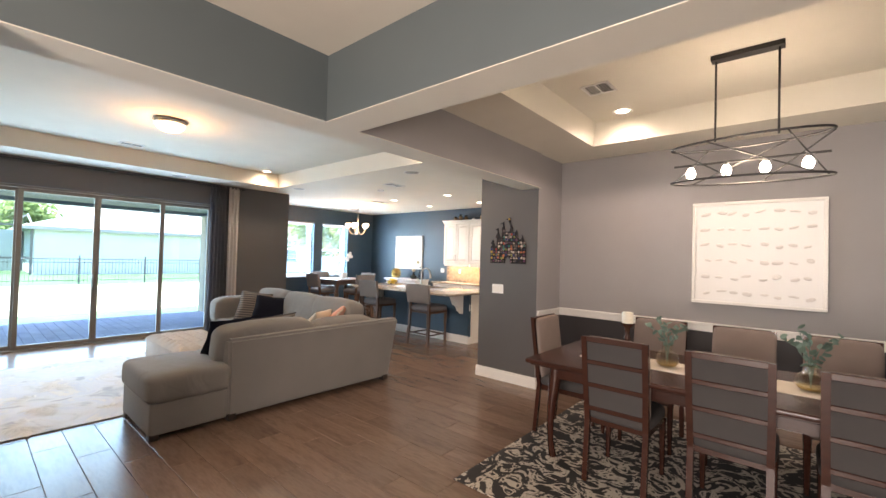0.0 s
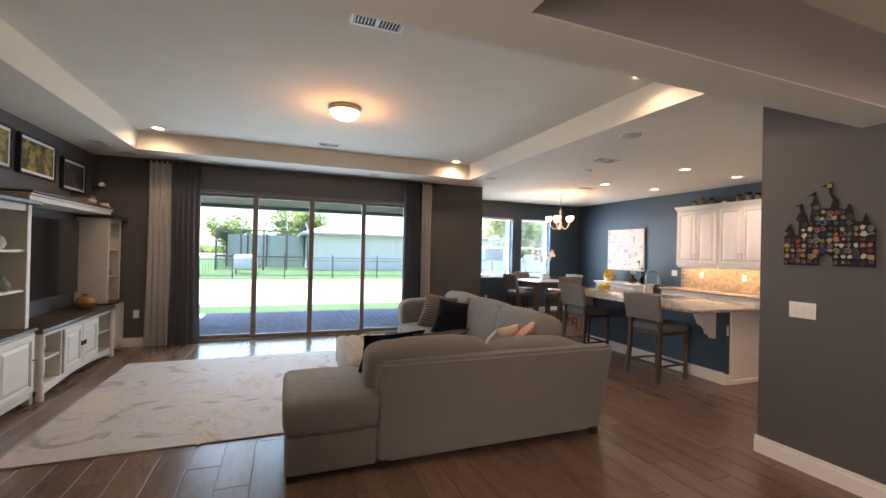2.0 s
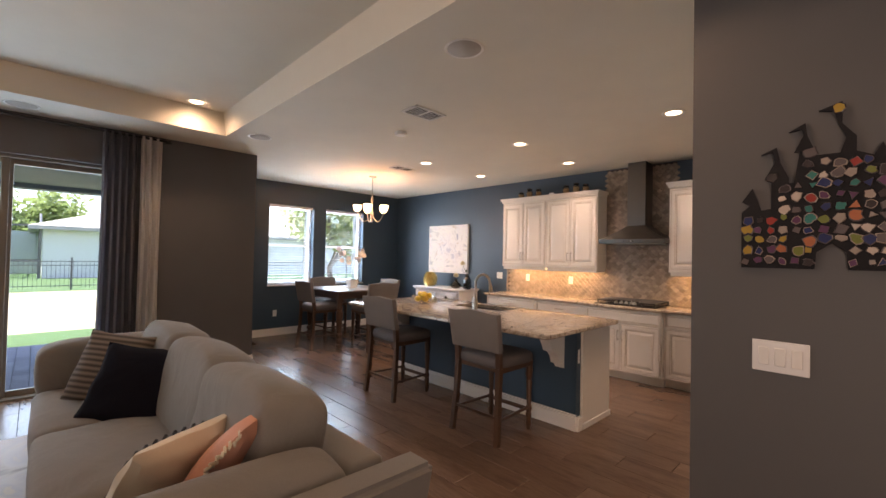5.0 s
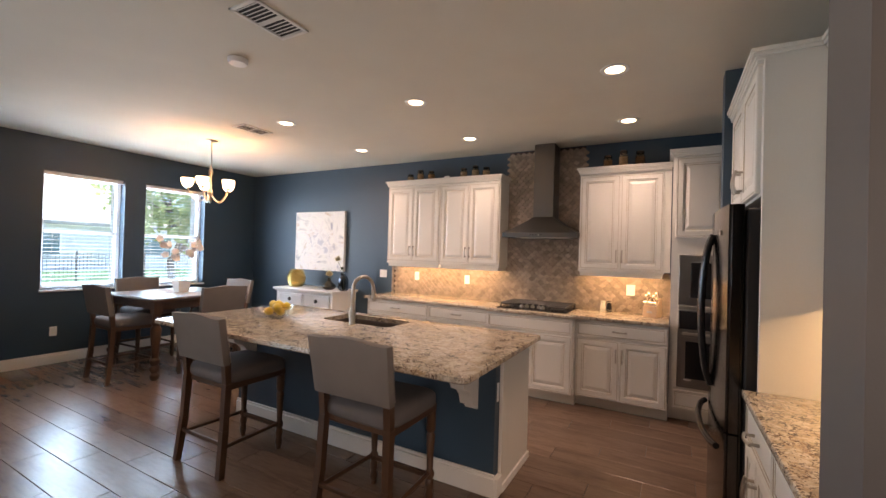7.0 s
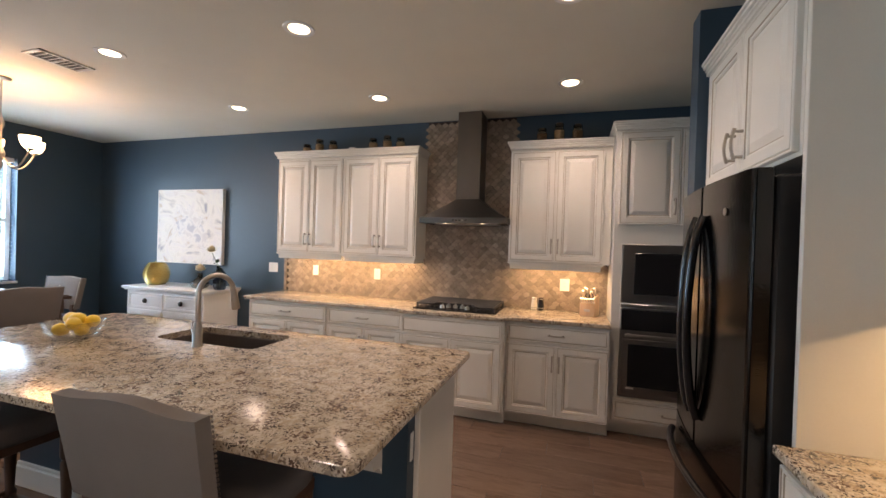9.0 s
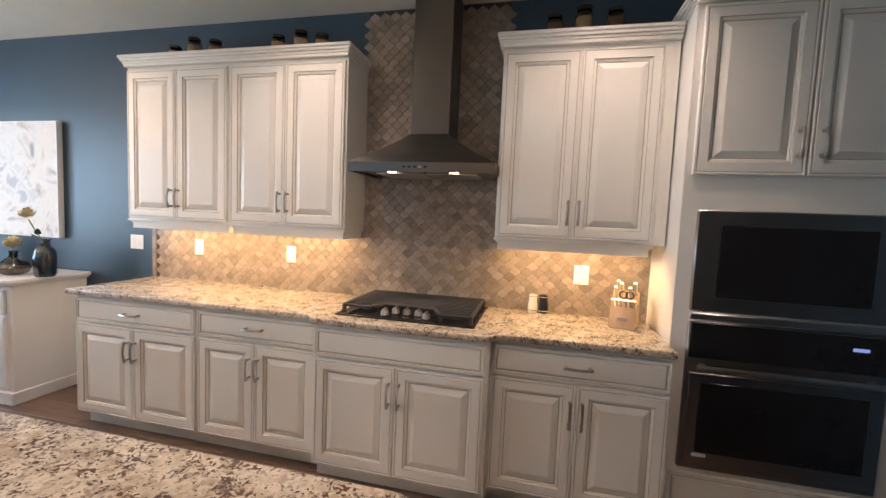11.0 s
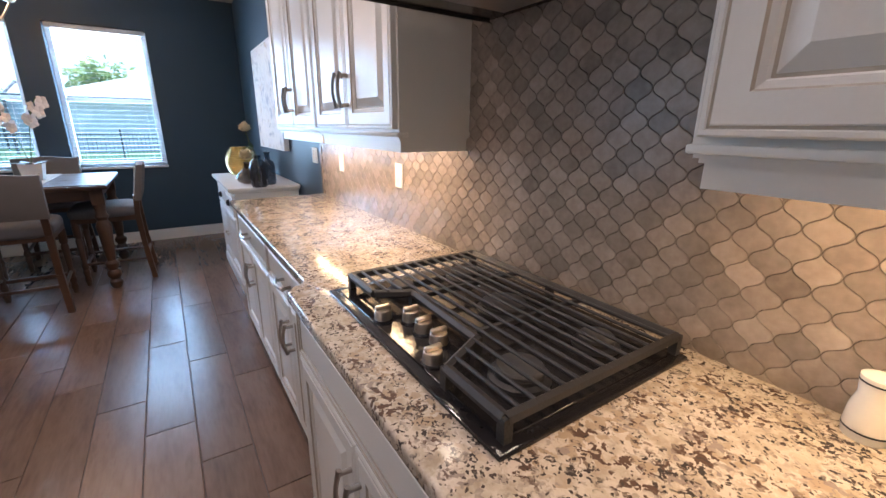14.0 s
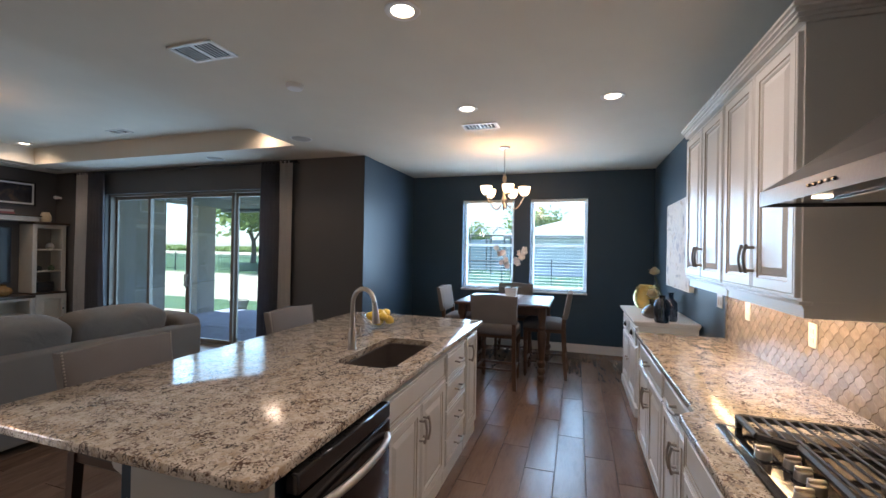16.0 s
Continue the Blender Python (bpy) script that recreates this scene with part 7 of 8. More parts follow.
BLOCK = shader("beech_wood", [(0.42, 0.27, 0.16), (0.50, 0.34, 0.21), (0.45, 0.29, 0.18)], 0.5, scale=6, grain=40, stretch=(1, 1, 0.2))
kb = thing("knife_block", (-2.425, 7.72, 0.918), "pale wooden knife block full of steel-handled knives", "knife block", -18)
kb.scale = (0.87, 0.87, 0.87)
bm = B()
prof = [(-0.085, 0.0), (0.085, 0.0), (0.085, 0.21), (0.03, 0.225), (-0.04, 0.14), (-0.075, 0.13)]
f = bm.faces.new([bm.verts.new((-0.075, y, z)) for y, z in prof])
up = bmesh.ops.extrude_face_region(bm, geom=[f])
bmesh.ops.translate(bm, vec=(0.15, 0, 0), verts=[v for v in up["geom"] if isinstance(v, bmesh.types.BMVert)])
bmesh.ops.bevel(bm, geom=bm.edges[:], offset=0.004, segments=1, affect="EDGES")
part("block", bm, BLOCK, kb)
bm = B()
box(bm, -0.03, 0.03, -0.088, -0.084, 0.05, 0.075, 0.002)
part("badge", bm, NICKEL, kb, "small blue-grey badge")
way = Vector((0, -0.62, 0.78))
for i in range(6):
    bm = B()
    c = Vector((-0.06 + 0.024 * i, -0.055, 0.135))
    tube(bm, [c, c + way * 0.03, c + way * 0.06], [0.007, 0.008, 0.009], 8)
    part("knife_handle", bm, STEEL, kb)
for i, (x, y, l) in enumerate(((-0.05, 0.0, 0.11), (-0.02, 0.02, 0.12), (0.03, 0.01, 0.10), (0.055, 0.03, 0.12), (-0.045, 0.05, 0.10))):
    bm = B()
    c = Vector((x, y, 0.17 + y * 0.8))
    tube(bm, [c, c + way * l * 0.5, c + way * l * 0.9, c + way * l], [0.009, 0.010, 0.012, 0.009], 8)
    part("knife_handle", bm, STEEL, kb)
bm = B()
for s in (-1, 1):
    tube(bm, [(0.01 + s * 0.018 + 0.022 * math.cos(a), -0.035, 0.205 + 0.022 * math.sin(a)) for a in (2 * math.pi * i / 12 for i in range(13))], 0.005, 6)
part("scissors", bm, BLACKPLASTIC, kb, "black scissor handles")
JARGLASS = clear("jar_glass", (0.75, 0.68, 0.58), 0.5)
for x, h in ((-5.45, 0.11), (-5.29, 0.16), (-5.12, 0.135), (-4.635, 0.14), (-4.47, 0.16), (-4.32, 0.13), (-2.89, 0.15), (-2.735, 0.19), (-2.573, 0.17)):
    ob = thing("spice_jar", (x, 7.76, 2.4725), "dark filled glass jar with a metal lid on the cabinets", "jar", group="jars on the upper cabinets")
    bm = B()
    lathe(bm, [(0, 0), (0.044, 0), (0.048, 0.01), (0.048, h * 0.66), (0.036, h * 0.76), (0.034, h * 0.82)], 18)
    part("jar", bm, JARGLASS, ob)
    bm = B()
    lathe(bm, [(0, 0.004), (0.043, 0.006), (0.044, h * 0.62), (0.0, h * 0.64)], 16)
    part("filling", bm, shader("jar_filling", two(random.Random(int(x * 100)).choice(((0.30, 0.20, 0.12), (0.38, 0.29, 0.20), (0.16, 0.10, 0.06), (0.42, 0.36, 0.28))), 0.3), 0.8, scale=30, grain=150), ob, "dry food filling")
    bm = B()
    lathe(bm, [(0.0, h * 0.82), (0.040, h * 0.82), (0.040, h * 0.95), (0.03, h), (0, h)], 18)
    part("lid", bm, BLACKSTEEL, ob, "dark metal lid")
bm = B()
box(bm, -0.035, 0.035, -0.01, 0.01, 0, 0.045, 0.003)
solid("small_box", bm, SIDEWHITE, "small pale box on the upper cabinets", "box", m=pose(-4.86, 7.72, 2.4725))

# ---- outside ----
# lawn colour paled and yellowed to look overexposed in the sun
GLARELAWN = shader("sun_glare_lawn", [(0.30, 0.27, 0.17), (0.38, 0.34, 0.23), (0.42, 0.38, 0.27)], 0.95, scale=0.5, grain=30, bump=0.05)
# dark grey-teal puts the shade under the patio roof into its colour
SHADESOFFIT = shader("shaded_patio_soffit", two((0.13, 0.16, 0.165), 0.06), 0.9, scale=3, grain=120)
GRASS = shader("lawn", [(0.035, 0.085, 0.03), (0.05, 0.11, 0.04), (0.07, 0.13, 0.05)], 0.95, scale=0.5, grain=30, bump=0.05)
# paver colour lightened and blued for outdoor haze and the patio's bluish shade
HAZEPAVER = shader("blue_shade_paver", two((0.31, 0.32, 0.38), 0.12), 0.9, scale=5, grain=60, bump=0.03, vary=0.12)
STUCCO = shader("tan_stucco", two((0.42, 0.38, 0.32), 0.05), 0.95, scale=4, grain=120, bump=0.05)
HOUSEWALL = shader("pale_house_stucco", two((0.62, 0.62, 0.60), 0.04), 0.95, scale=2, grain=60, bump=0.03)
ROOFTILE = shader("pale_shingle", two((0.36, 0.34, 0.33), 0.10), 0.9, scale=3, grain=30, bump=0.05)
bm = B()
box(bm, -400, 300, -350, 350, -0.6, -0.17)
solid("ground", bm, GLARELAWN, "lawn around the house, coloured pale for the glaring sun", "lawn", kind="structure")
# the lawn's shaded strip beside the patio, set off by a greener colour
bm = B()
box(bm, -12.8, -10.72, -40, 40, -0.2, -0.163)
solid("ground_grass", bm, GRASS, "strip of lawn left green for the patio roof's shade", "grass", kind="structure")
bm = B()
box(bm, -70, -23.4, -120, 60, -0.2, -0.163)
solid("ground_grass", bm, GRASS, "green grass beyond the pale lawn", "grass", kind="structure")
bm = B()
box(bm, -10.7, -7.42, -1.75, 4.0, -0.165, -0.075)
PATIO = solid("pavement", bm, GROUT, "paved patio under the roof", "patio", kind="structure")
bm = B()
box(bm, -10.9, -7.40, -1.9, 4.0, 2.50, 2.72), box(bm, -10.9, -10.6, -1.9, 4.0, 2.43, 2.50)
solid("patio_roof", bm, SHADESOFFIT, "patio roof coloured grey for the shade under it", "roof", kind="structure")
bm = B()
box(bm, -9.0, -7.42, -1.95, -1.75, -0.16, 2.50)
solid("wall_patio", bm, STUCCO, "tan stucco side wall of the patio", "wall", kind="structure")
bm = B()
box(bm, -10.85, -10.5, 3.65, 4.0, -0.08, 2.43, 0.01)
solid("patio_column", bm, STUCCO, "tan stucco patio column", "column", kind="structure")
bm = B()
box(bm, -10.25, -9.75, -1.95, -1.68, -0.08, 2.50, 0.01)
solid("patio_column", bm, STUCCO, "tan stucco patio column", "column", kind="structure")
bm = B()
for z0, z1 in ((-0.17, 4.2),):
    box(bm, -9.36, -9.165, 3.98, W1[0], z0, 3.0), box(bm, -9.36, -9.165, W1[1], W2[0], z0, 3.0), box(bm, -9.36, -9.165, W2[1], 8.2, z0, 3.0)
    for a in (W1, W2):
        box(bm, -9.36, -9.165, a[0], a[1], z0, WZ0 - 0.035), box(bm, -9.36, -9.165, a[0], a[1], WZ1, 3.0)
solid("wall_outer", bm, STUCCO, "tan stucco outer wall", "wall", kind="structure")
# unseen slab added above the ceilings to keep sun and sky out
bm = B()
box(bm, -9.8, 4, -3.8, 8.6, 3.2, 3.35)
solid("roof", bm, ROOFTILE, "unseen flat cover closing the house to the sun", "roof", kind="structure")
bm = B()
lathe(bm, [(0, 0), (0.14, 0), (0.18, 0.05), (0.24, 0.30), (0.26, 0.32), (0.23, 0.32), (0.2, 0.25), (0, 0.25)], 20)
solid("planter", bm, STUCCO, "tan round planter at the patio edge", "planter", m=pose(-10.9, -1.55, -0.17))

# black paint lifted to grey to imitate outdoor haze
IRONFENCE = shader("haze_lightened_fence_paint", two((0.07, 0.072, 0.076), 0.1), 0.5)


def fence(x0, y0, x1, y1, posts, label):
    """A picket fence between two ends: posts, two rails and pickets."""
    a, b = Vector((x0, y0, -0.17)), Vector((x1, y1, -0.17))
    ob = thing("iron_fence", tuple(a), label, "fence", group="fences")
    d = b - a
    for i in range(posts + 1):
        p = d * (i / posts)
        bm = B()
        box(bm, p.x - 0.03, p.x + 0.03, p.y - 0.03, p.y + 0.03, 0, 1.32, 0.003)
        part("post", bm, IRONFENCE, ob)
    for z in (0.18, 1.0, 1.15):
        bm = B()
        tube(bm, [(0, 0, z), (d.x, d.y, z)], 0.014, 5)
        part("rail", bm, IRONFENCE, ob)
    n = int(d.length / 0.13)
    verts, faces = [], []
    for i in range(n):
        p = d * ((i + 0.5) / n)
        k = len(verts)
        for z in (0.06, 1.22):
            for dx, dy in ((-0.006, -0.006), (0.006, -0.006), (0.006, 0.006), (-0.006, 0.006)):
                verts.append((p.x + dx, p.y + dy, z))
        faces += [(k, k + 1, k + 5, k + 4), (k + 1, k + 2, k + 6, k + 5), (k + 2, k + 3, k + 7, k + 6), (k + 3, k, k + 4, k + 7)]
    me = bpy.data.meshes.new("pickets")
    me.from_pydata(verts, [], faces)
    me.materials.append(IRONFENCE)
    tagged(part("pickets", me, None, ob), kind="stuff")


fence(-24, -30, -24, 26, 22, "black iron picket fence along the lawn")

# mesh tint and dark frame colour are lightened in place of glare and haze
SCREEN = clear("haze_lightened_screen_mesh", (0.84, 0.88, 0.88), 0.02)
CAGE = shader("haze_lightened_cage_frame", two((0.11, 0.105, 0.10), 0.1), 0.5)


def house(name, x, y0, y1, depth, eave, ridge, label, windows):
    """A one-storey house whose long side faces +x, with a hipped roof."""
    ob = thing(name, (x, y0, -0.17), label, "house")
    w = y1 - y0
    bm = B()
    box(bm, -depth, 0, 0, w, 0, eave)
    part("wall", bm, HOUSEWALL, ob)
    bm = B()
    o = 0.6
    base = [(o, -o), (o, w + o), (-depth - o, w + o), (-depth - o, -o)]
    lo = [bm.verts.new((a, b, eave - 0.05)) for a, b in base]
    mid = [bm.verts.new((a, b, eave + 0.15)) for a, b in base]
    r0, r1 = bm.verts.new((-depth / 2, depth / 2, ridge)), bm.verts.new((-depth / 2, w - depth / 2, ridge))
    for i in range(4):
        bm.faces.new((lo[i], lo[(i + 1) % 4], mid[(i + 1) % 4], mid[i]))
    bm.faces.new(lo[::-1]), bm.faces.new((mid[0], mid[1], r1, r0)), bm.faces.new((mid[1], mid[2], r1)), bm.faces.new((mid[2], mid[3], r0, r1)), bm.faces.new((mid[3], mid[0], r0))
    part("roof", bm, ROOFTILE, ob, "pale shingle hip roof", smooth=False)
    for a, b, z0, z1 in windows:
        bm = B()
        box(bm, 0.0, 0.05, a, b, z0, z1, 0.01)
        fr = part("window", bm, WHITE, ob)
        bm = B()
        box(bm, 0.05, 0.055, a + 0.08, b - 0.08, z0 + 0.08, z1 - 0.08)
        part("pane", bm, shader("far_pane", two((0.12, 0.20, 0.22)), 0.1) if "far_pane" not in bpy.data.materials else bpy.data.materials["far_pane"], fr)
    return ob


home = house("neighbour_house", -33.0, 2.3, 26.0, 13.0, 2.75, 5.3, "pale stucco one-storey house with a shingle roof", ((9.4, 10.9, 0.9, 2.3), (14.9, 16.9, 0.9, 2.3)))
bm = B()
box(bm, -6.6, -6.2, -6.3, -0.0, 0, 2.75)
part("wall", bm, HOUSEWALL, home, "wall behind the screened pool")
cage = thing("screen_enclosure", (-33.0, -4.0, -0.17), "dark framed screened pool enclosure beside the house", "enclosure")
for y in (0, 1.6, 3.1, 4.7, 6.2):
    for x in (0, -6):
        bm = B()
        box(bm, x - 0.06, x + 0.06, y - 0.06, y + 0.06, 0, 2.9)
        part("post", bm, CAGE, cage)
    bm = B()
    tube(bm, [(0, y, 2.9), (-3, y, 3.7), (-6, y, 3.7)], 0.06, 5)
    part("rafter", bm, CAGE, cage)
for z in (1.0, 2.9):
    bm = B()
    box(bm, -0.05, 0.05, 0, 6.2, z - 0.05, z + 0.05), box(bm, -6, 0, -0.05, 0.05, z - 0.05, z + 0.05)
    part("beam", bm, CAGE, cage)
bm = B()
box(bm, -0.01, 0.01, 0.05, 6.2, 0.05, 2.88), box(bm, -5.95, -0.05, -0.01, 0.01, 0.05, 2.88)
part("screen", bm, SCREEN, cage, "see-through screen mesh, lightened for haze")
bm = B()
a = [bm.verts.new(c) for c in ((0, 0, 2.92), (0, 6.2, 2.92), (-3, 6.2, 3.72), (-3, 0, 3.72))]
bm.faces.new(a)
part("screen_roof", bm, SCREEN, cage, "see-through screen roof, lightened for haze")
grill = thing("covered_grill", (-28.5, -1.75, -0.17), "grill under a pale cover on the far lawn", "grill")
bm = B()
pillow(bm, 0.75, 1.45, 1.0, pose(0, 0, 0.72), 0.3, 0.1, 10, seed=3)
part("cover", bm, shader("pale_cover_cloth", two((0.55, 0.56, 0.58), 0.08), 0.7), grill)
for x in (-0.25, 0.25):
    for y in (-0.5, 0.5):
        bm = B()
        box(bm, x - 0.03, x + 0.03, y - 0.03, y + 0.03, 0, 0.35)
        part("leg", bm, IRONFENCE, grill)

BARK = shader("bark", two((0.13, 0.10, 0.075), 0.25), 0.95, scale=6, grain=40, bump=0.1)


def thin(name, colours, glow_through, **more):
    """A leaf or thin slat: the painted surface mixed with light that passes through it."""
    m = shader(name, colours, **more)
    n, link = m.node_tree.nodes, m.node_tree.links.new
    b, pale, mix = n["Principled BSDF"], n.new("ShaderNodeBsdfTranslucent"), n.new("ShaderNodeMixShader")
    mix.inputs[0].default_value = glow_through
    link(b.inputs["Base Color"].links[0].from_socket, pale.inputs["Color"])
    link(b.outputs[0], mix.inputs[1]), link(pale.outputs[0], mix.inputs[2]), link(mix.outputs[0], n["Material Output"].inputs[0])
    return m


# leaf colours paled well above real leaves for the glare and haze outdoors
FOLIAGE = [thin("haze_paled_foliage", [(0.20, 0.27, 0.09), (0.26, 0.34, 0.13), (0.32, 0.40, 0.17)], 0.5, rough=0.7, scale=1.5, grain=9), thin("haze_paled_foliage_dark", [(0.16, 0.23, 0.08), (0.22, 0.29, 0.11), (0.27, 0.35, 0.14)], 0.5, rough=0.7, scale=1.5, grain=9)]


def tree(x, y, height, spread, seed, leaves=1500, leaf=0.28, label="leafy green tree beyond the lawn"):
    rr = random.Random(seed)
    ob = thing("tree", (x, y, -0.17), label, "tree", group="trees")
    bm = B()
    tips = []
    trunk = [Vector((rr.uniform(-0.1, 0.1) * k, rr.uniform(-0.1, 0.1) * k, height * 0.45 * k / 4)) for k in range(5)]
    tube(bm, trunk, [height * 0.028 * (1 - 0.12 * k) for k in range(5)], 8)
    for k in range(9):
        a = k * 2.4 + rr.uniform(-0.4, 0.4)
        s = trunk[2 + k % 3]
        e = Vector((math.cos(a) * spread * rr.uniform(0.45, 0.95), math.sin(a) * spread * rr.uniform(0.45, 0.95), height * rr.uniform(0.45, 0.95)))
        m = s.lerp(e, 0.5) + Vector((0, 0, height * 0.05))
        tube(bm, [s, m, e], [height * 0.012, height * 0.008, height * 0.003], 6)
        tips += [m, e, m.lerp(e, 0.5)]
    part("trunk", bm, BARK, ob)
    verts, faces = [], []
    for k in range(leaves):
        c = rr.choice(tips) + Vector((rr.gauss(0, 1), rr.gauss(0, 1), rr.gauss(0, 0.8))) * spread * 0.22
        if c.z < height * 0.22:
            continue
        u = Vector((rr.uniform(-1, 1), rr.uniform(-1, 1), rr.uniform(-0.6, 0.6))).normalized()
        v = u.orthogonal().normalized()
        s = leaf * rr.uniform(0.6, 1.4)
        i = len(verts)
        verts += [c - u * s, c + v * s * 0.5, c + u * s, c - v * s * 0.5]
        faces.append((i, i + 1, i + 2, i + 3))
    me = bpy.data.meshes.new("crown")
    me.from_pydata([tuple(p) for p in verts], [], faces)
    me.materials.append(FOLIAGE[seed % 2])
    part("crown", me, None, ob, "crown of many small leaves")


tree(-50, -5.2, 4.9, 2.0, 1, 1200, 0.24)
tree(-50, 1.0, 6.0, 1.9, 2, 1300, 0.24)
tree(-51, 3.4, 6.9, 2.2, 3, 1300, 0.26)
tree(-16.5, 10.6, 5.2, 1.9, 4, 2200, 0.14, "leafy green tree outside the nook window")
tree(-30, -16, 9.0, 4.2, 6, 1800, 0.32)
tree(-27, -13.5, 8.0, 3.6, 5, 1800, 0.3)
tree(-33, -20, 10.0, 4.5, 7, 1800, 0.34)
tree(-38, -26, 10.0, 4.5, 8, 1500, 0.36)
tree(-40, -13, 7.0, 3.4, 10, 1500, 0.3)
bm = B()
rr = random.Random(2)
verts, faces = [], []
for k in range(9000):
    y = rr.uniform(-160, 90)
    c = Vector((-120 + rr.uniform(-8, 8), y, rr.uniform(0, 1) ** 1.6 * (1.4 + 0.8 * noise.noise(Vector((y * 0.06, 0, 0))))))
    u = Vector((rr.uniform(-1, 1), rr.uniform(-1, 1), rr.uniform(-0.6, 0.6))).normalized()
    v = u.orthogonal().normalized()
    i = len(verts)
    verts += [tuple(p) for p in (c - u * 0.8, c + v * 0.6, c + u * 0.8, c - v * 0.6)]
    faces.append((i, i + 1, i + 2, i + 3))
bm.free()
me = bpy.data.meshes.new("far_woods")
me.from_pydata(verts, [], faces)
me.materials.append(FOLIAGE[1])
tagged(new("far_woods", me), "low line of green woods along the horizon", "woods", kind="stuff")

# ---- pavers, backsplash tiles and floor planks ----
bm = B()
box(bm, -0.148, 0.148, -0.073, 0.073, 0.0, 0.014, 0.004)
me = mesh_of(bm, "paver", HAZEPAVER)
for i in range(11):
    for j in range(38):
        x, y = -7.62 - i * 0.30 , -1.66 + j * 0.15 
        if i < 8:
            part("paver", me, None, PATIO, m=pose(x, y, -0.076))
verts, faces = [], []


def add_block(x0, x1, y0, y1, z0, z1, e):
    k = len(verts)
    verts.extend([(x0, y0, z0), (x1, y0, z0), (x1, y1, z0), (x0, y1, z0), (x0, y0, z1 - e), (x1, y0, z1 - e), (x1, y1, z1 - e), (x0, y1, z1 - e), (x0 + e, y0 + e, z1), (x1 - e, y0 + e, z1), (x1 - e, y1 - e, z1), (x0 + e, y1 - e, z1)])
    for a in (0, 4):
        for i in range(4):
            j = (i + 1) % 4
            faces.append((k + a + i, k + a + j, k + a + 4 + j, k + a + 4 + i))
    faces.append((k + 8, k + 9, k + 10, k + 11))


for i in range(8, 11):
    for j in range(38):
        x, y = -7.62 - i * 0.30, -1.66 + j * 0.15
        add_block(x - 0.148, x + 0.148, y - 0.073, y + 0.073, -0.076, -0.062, 0.004)
me = bpy.data.meshes.new("far_pavers")
me.from_pydata(verts, [], faces)
me.materials.append(HAZEPAVER)
tagged(part("far_pavers", me, None, PATIO), kind="stuff")

# lantern tiles
TW, TH = 0.0708, 0.0725


def lantern(scale=0.977):
    """The outline of one lantern tile round its middle, from ogee curves."""
    n = 6
    quarter = [(TW / 2 * (0.5 + 0.5 * math.copysign(abs(math.cos(math.pi * i / n)) ** 0.78, math.cos(math.pi * i / n))), TH / 2 * i / n) for i in range(n + 1)]
    pts = quarter[:]
    pts += [(-x, z) for x, z in quarter[::-1][1:]]
    pts += [(-x, -z) for x, z in quarter[1:]]
    pts += [(x, -z) for x, z in quarter[::-1][1:-1]]
    return [(x * scale, z * scale) for x, z in pts]


LANTERN = lantern()


def tile_mesh():
    bm = B()
    n = len(LANTERN)
    lo = [bm.verts.new((x, 0, z)) for x, z in LANTERN]
    mi = [bm.verts.new((x, -0.0045, z)) for x, z in LANTERN]
    hi = [bm.verts.new((x * 0.95, -0.006, z * 0.95)) for x, z in LANTERN]
    for a, b in ((lo, mi), (mi, hi)):
        for i in range(n):
            bm.faces.new((a[i], a[(i + 1) % n], b[(i + 1) % n], b[i]))
    bm.faces.new(hi)
    return mesh_of(bm, "tile", TILE, smooth=False)


bm = B()
box(bm, -5.82, -2.265, 7.921, 7.9285, 0.92, 1.36), box(bm, -4.068, -3.152, 7.921, 7.9285, 1.36, 2.79)
SPLASH = solid("wall_backsplash", bm, TILEGROUT, "brown lantern-shaped stone tile backsplash", "backsplash", kind="structure", smooth=False)
bm = B()
box(bm, -5.838, -5.802, 7.913, 7.9285, 0.92, 1.36, 0.002)
part("edge_strip", bm, TILE, SPLASH)
me_tile = tile_mesh()
near, far = [], []
for r in range(60):
    for c in range(54):
        x, z = -5.8374 + TW * (c + 0.5 * (r % 2)), 0.9015 + TH / 2 * r
        inlow = -5.785 < x < -2.24 and z < 1.37
        intall = -4.09 < x < -3.13 and z < 2.76
        if inlow or intall:
            (near if x > -4.05 and z < 1.66 and len(near) < 300 else far).append((x, z))
tilt = random.Random(31)
for x, z in near:
    part("tile", me_tile, None, SPLASH, m=pose(x, 7.921, z, tilt.uniform(-0.9, 0.9), 0, tilt.uniform(-0.9, 0.9)))
verts, faces = [], []
n = len(LANTERN)
for x, z in far:
    k = len(verts)
    ta, tb = tilt.uniform(-0.016, 0.016), tilt.uniform(-0.016, 0.016)
    verts += [(x + a, 7.921, z + b) for a, b in LANTERN] + [(x + a, 7.9165 + a * ta + b * tb, z + b) for a, b in LANTERN] + [(x + a * 0.95, 7.915 + a * ta + b * tb, z + b * 0.95) for a, b in LANTERN]
    for s in (0, n):
        faces += [(k + s + i, k + s + n + i, k + s + n + (i + 1) % n, k + s + (i + 1) % n) for i in range(n)]
    faces.append(tuple(k + 2 * n + i for i in range(n))[::-1])
TILEFAR = TILE.copy()
TILEFAR.name = "lantern_tile_joined"
nodes = TILEFAR.node_tree.nodes
isl_geo = nodes.new("ShaderNodeNewGeometry")
for l in list(TILEFAR.node_tree.links):
    if l.from_node.type == "OBJECT_INFO":
        TILEFAR.node_tree.links.new(isl_geo.outputs["Random Per Island"], l.to_socket)
me = bpy.data.meshes.new("far_tiles")
me.from_pydata(verts, [], faces)
me.update()
bmx = bmesh.new()
bmx.from_mesh(me)
bmesh.ops.recalc_face_normals(bmx, faces=bmx.faces)
bmx.to_mesh(me)
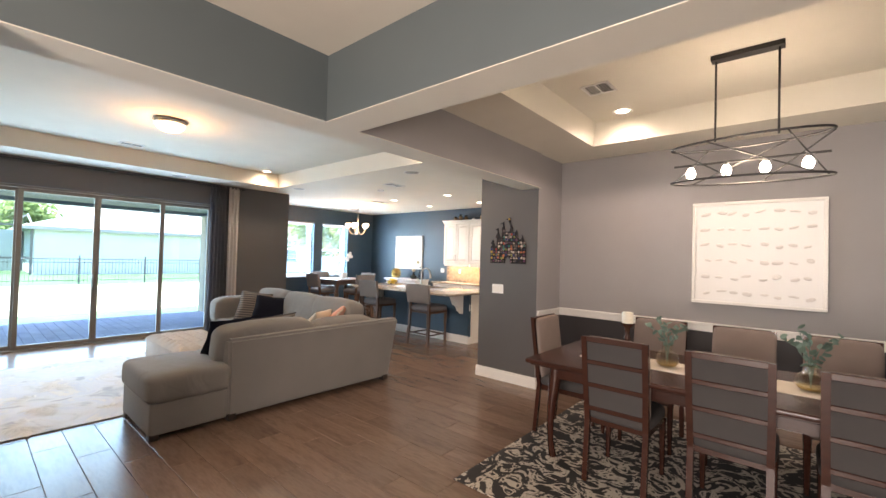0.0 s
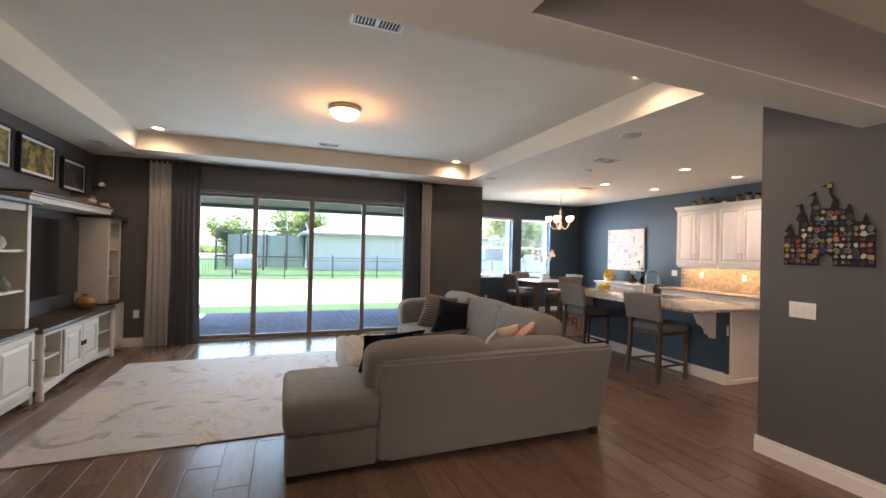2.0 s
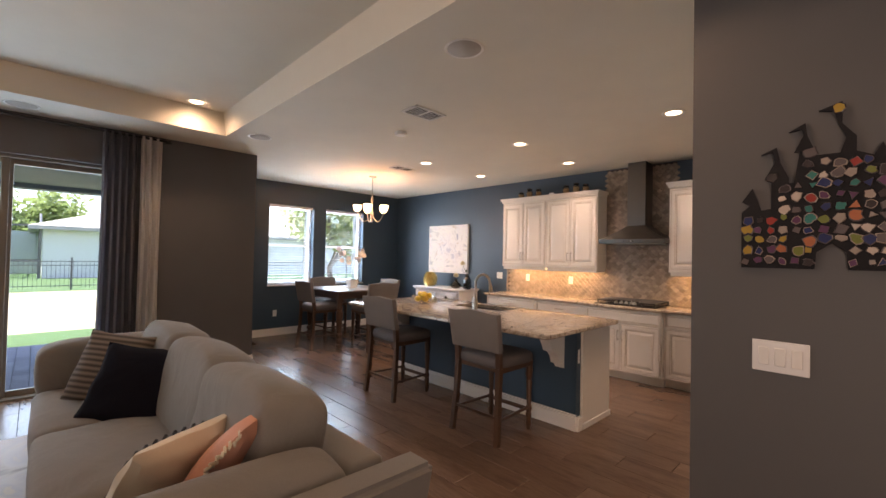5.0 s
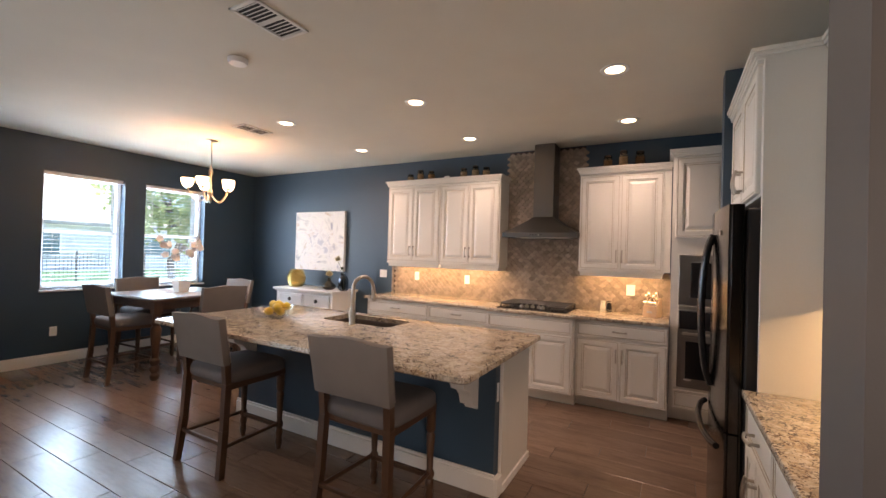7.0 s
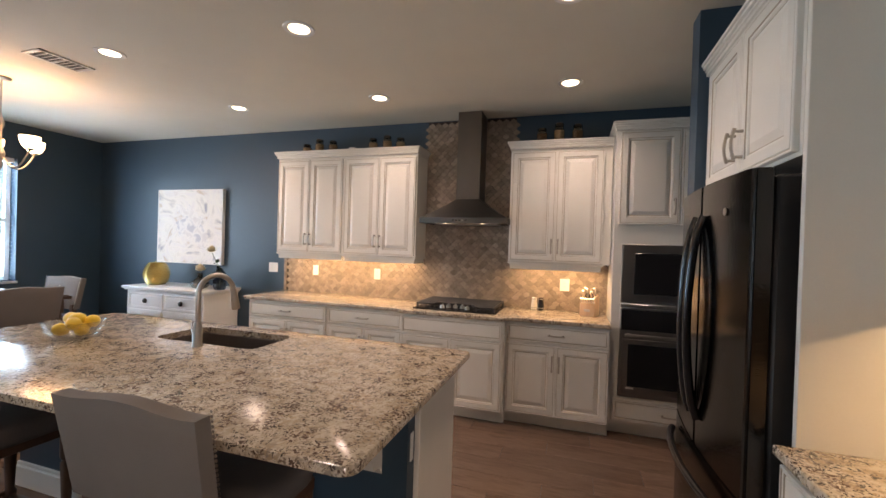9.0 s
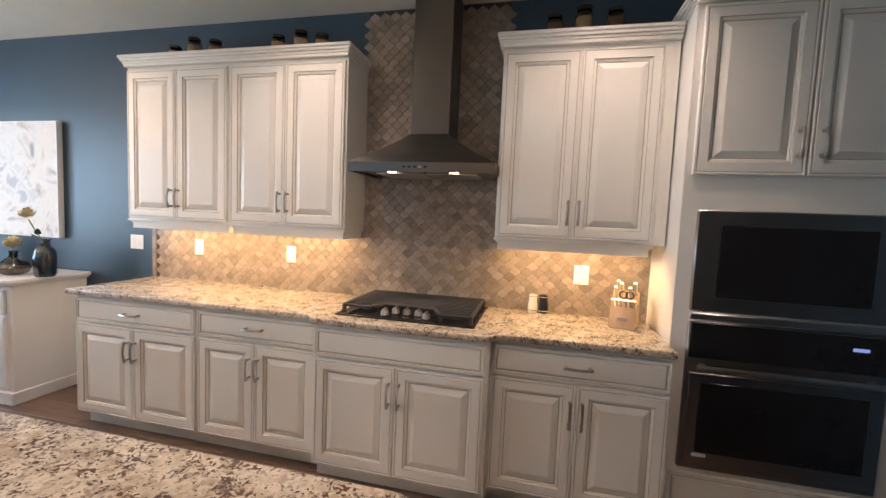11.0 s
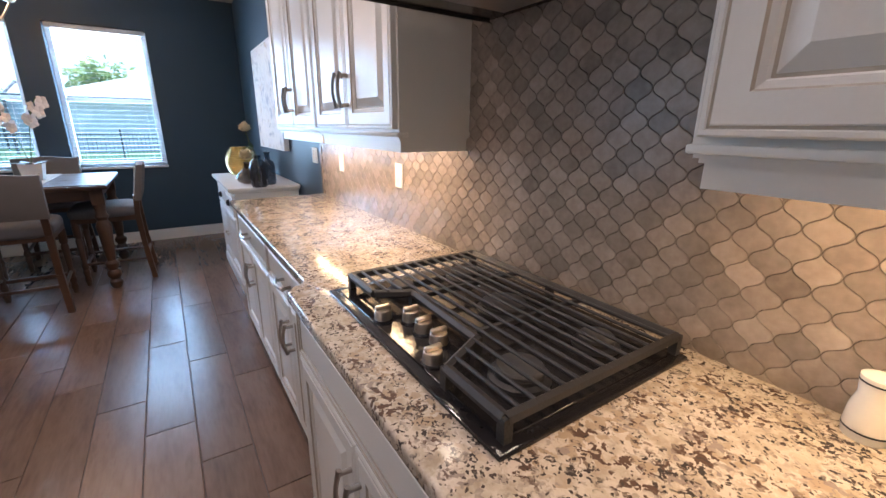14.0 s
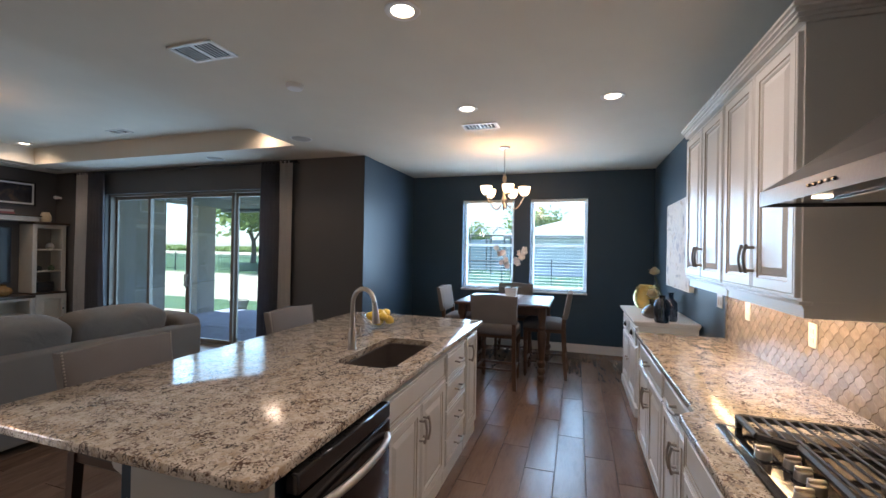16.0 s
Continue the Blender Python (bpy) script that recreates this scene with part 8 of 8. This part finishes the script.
bmx.free()
me.materials.append(TILEFAR)
tagged(part("far_tiles", me, None, SPLASH), kind="stuff")

# floor planks, laid along x in a third-bond
PLANKFAR = PLANK.copy()
PLANKFAR.name = "wood_look_tile_joined"
isl_geo = PLANKFAR.node_tree.nodes.new("ShaderNodeNewGeometry")
for l in list(PLANKFAR.node_tree.links):
    if l.from_node.type == "OBJECT_INFO":
        PLANKFAR.node_tree.links.new(isl_geo.outputs["Random Per Island"], l.to_socket)
PW, PL = 0.207, 0.94
bm = B()
k = 0.0022
lo = [bm.verts.new((sx * (PL / 2 - 0.0015), sy * (PW / 2 - 0.0015), -0.006)) for sx, sy in ((-1, -1), (1, -1), (1, 1), (-1, 1))]
mi = [bm.verts.new((v.co.x, v.co.y, -0.0015)) for v in lo]
hi = [bm.verts.new((v.co.x - math.copysign(k, v.co.x), v.co.y - math.copysign(k, v.co.y), 0.0)) for v in lo]
for a, b in ((lo, mi), (mi, hi)):
    for i in range(4):
        bm.faces.new((a[i], a[(i + 1) % 4], b[(i + 1) % 4], b[i]))
bm.faces.new(hi)
plank_mesh = mesh_of(bm, "plank", PLANK, smooth=False)
verts, faces, count = [], [], 0
for r in range(-51, 5):
    y = 7.03 + PW * r
    if not -3.2 < y < 7.95:
        continue
    shift = (-4.60 - PL * ((-r) % 3) / 3.0) % PL
    for c in range(-11, 5):
        x = shift + PL * c + PL / 2
        west = NOOK - 0.05 if y > 3.95 else -7.41
        if x + PL / 2 < west + 0.05 or x - PL / 2 > EAST:
            continue
        x0, x1 = max(x - PL / 2, west), min(x + PL / 2, EAST + 0.05)
        whole = x1 - x0 > PL - 0.01
        aisle = -7.2 < x < -1.8 and 5.9 < y < 7.4
        front_floor = -4.8 < x < -0.5 and -1.2 < y < 4.4
        if whole and (aisle or front_floor) and count < 300:
            part("plank", plank_mesh, None, FLOOR, m=pose(x, y, 0))
            count += 1
        else:
            add_block(x0 + 0.0015, x1 - 0.0015, y - PW / 2 + 0.0015, y + PW / 2 - 0.0015, -0.006, 0.0, 0.0018)
me = bpy.data.meshes.new("far_planks")
me.from_pydata(verts, [], faces)
me.materials.append(PLANKFAR)
tagged(part("far_planks", me, None, FLOOR), kind="stuff")
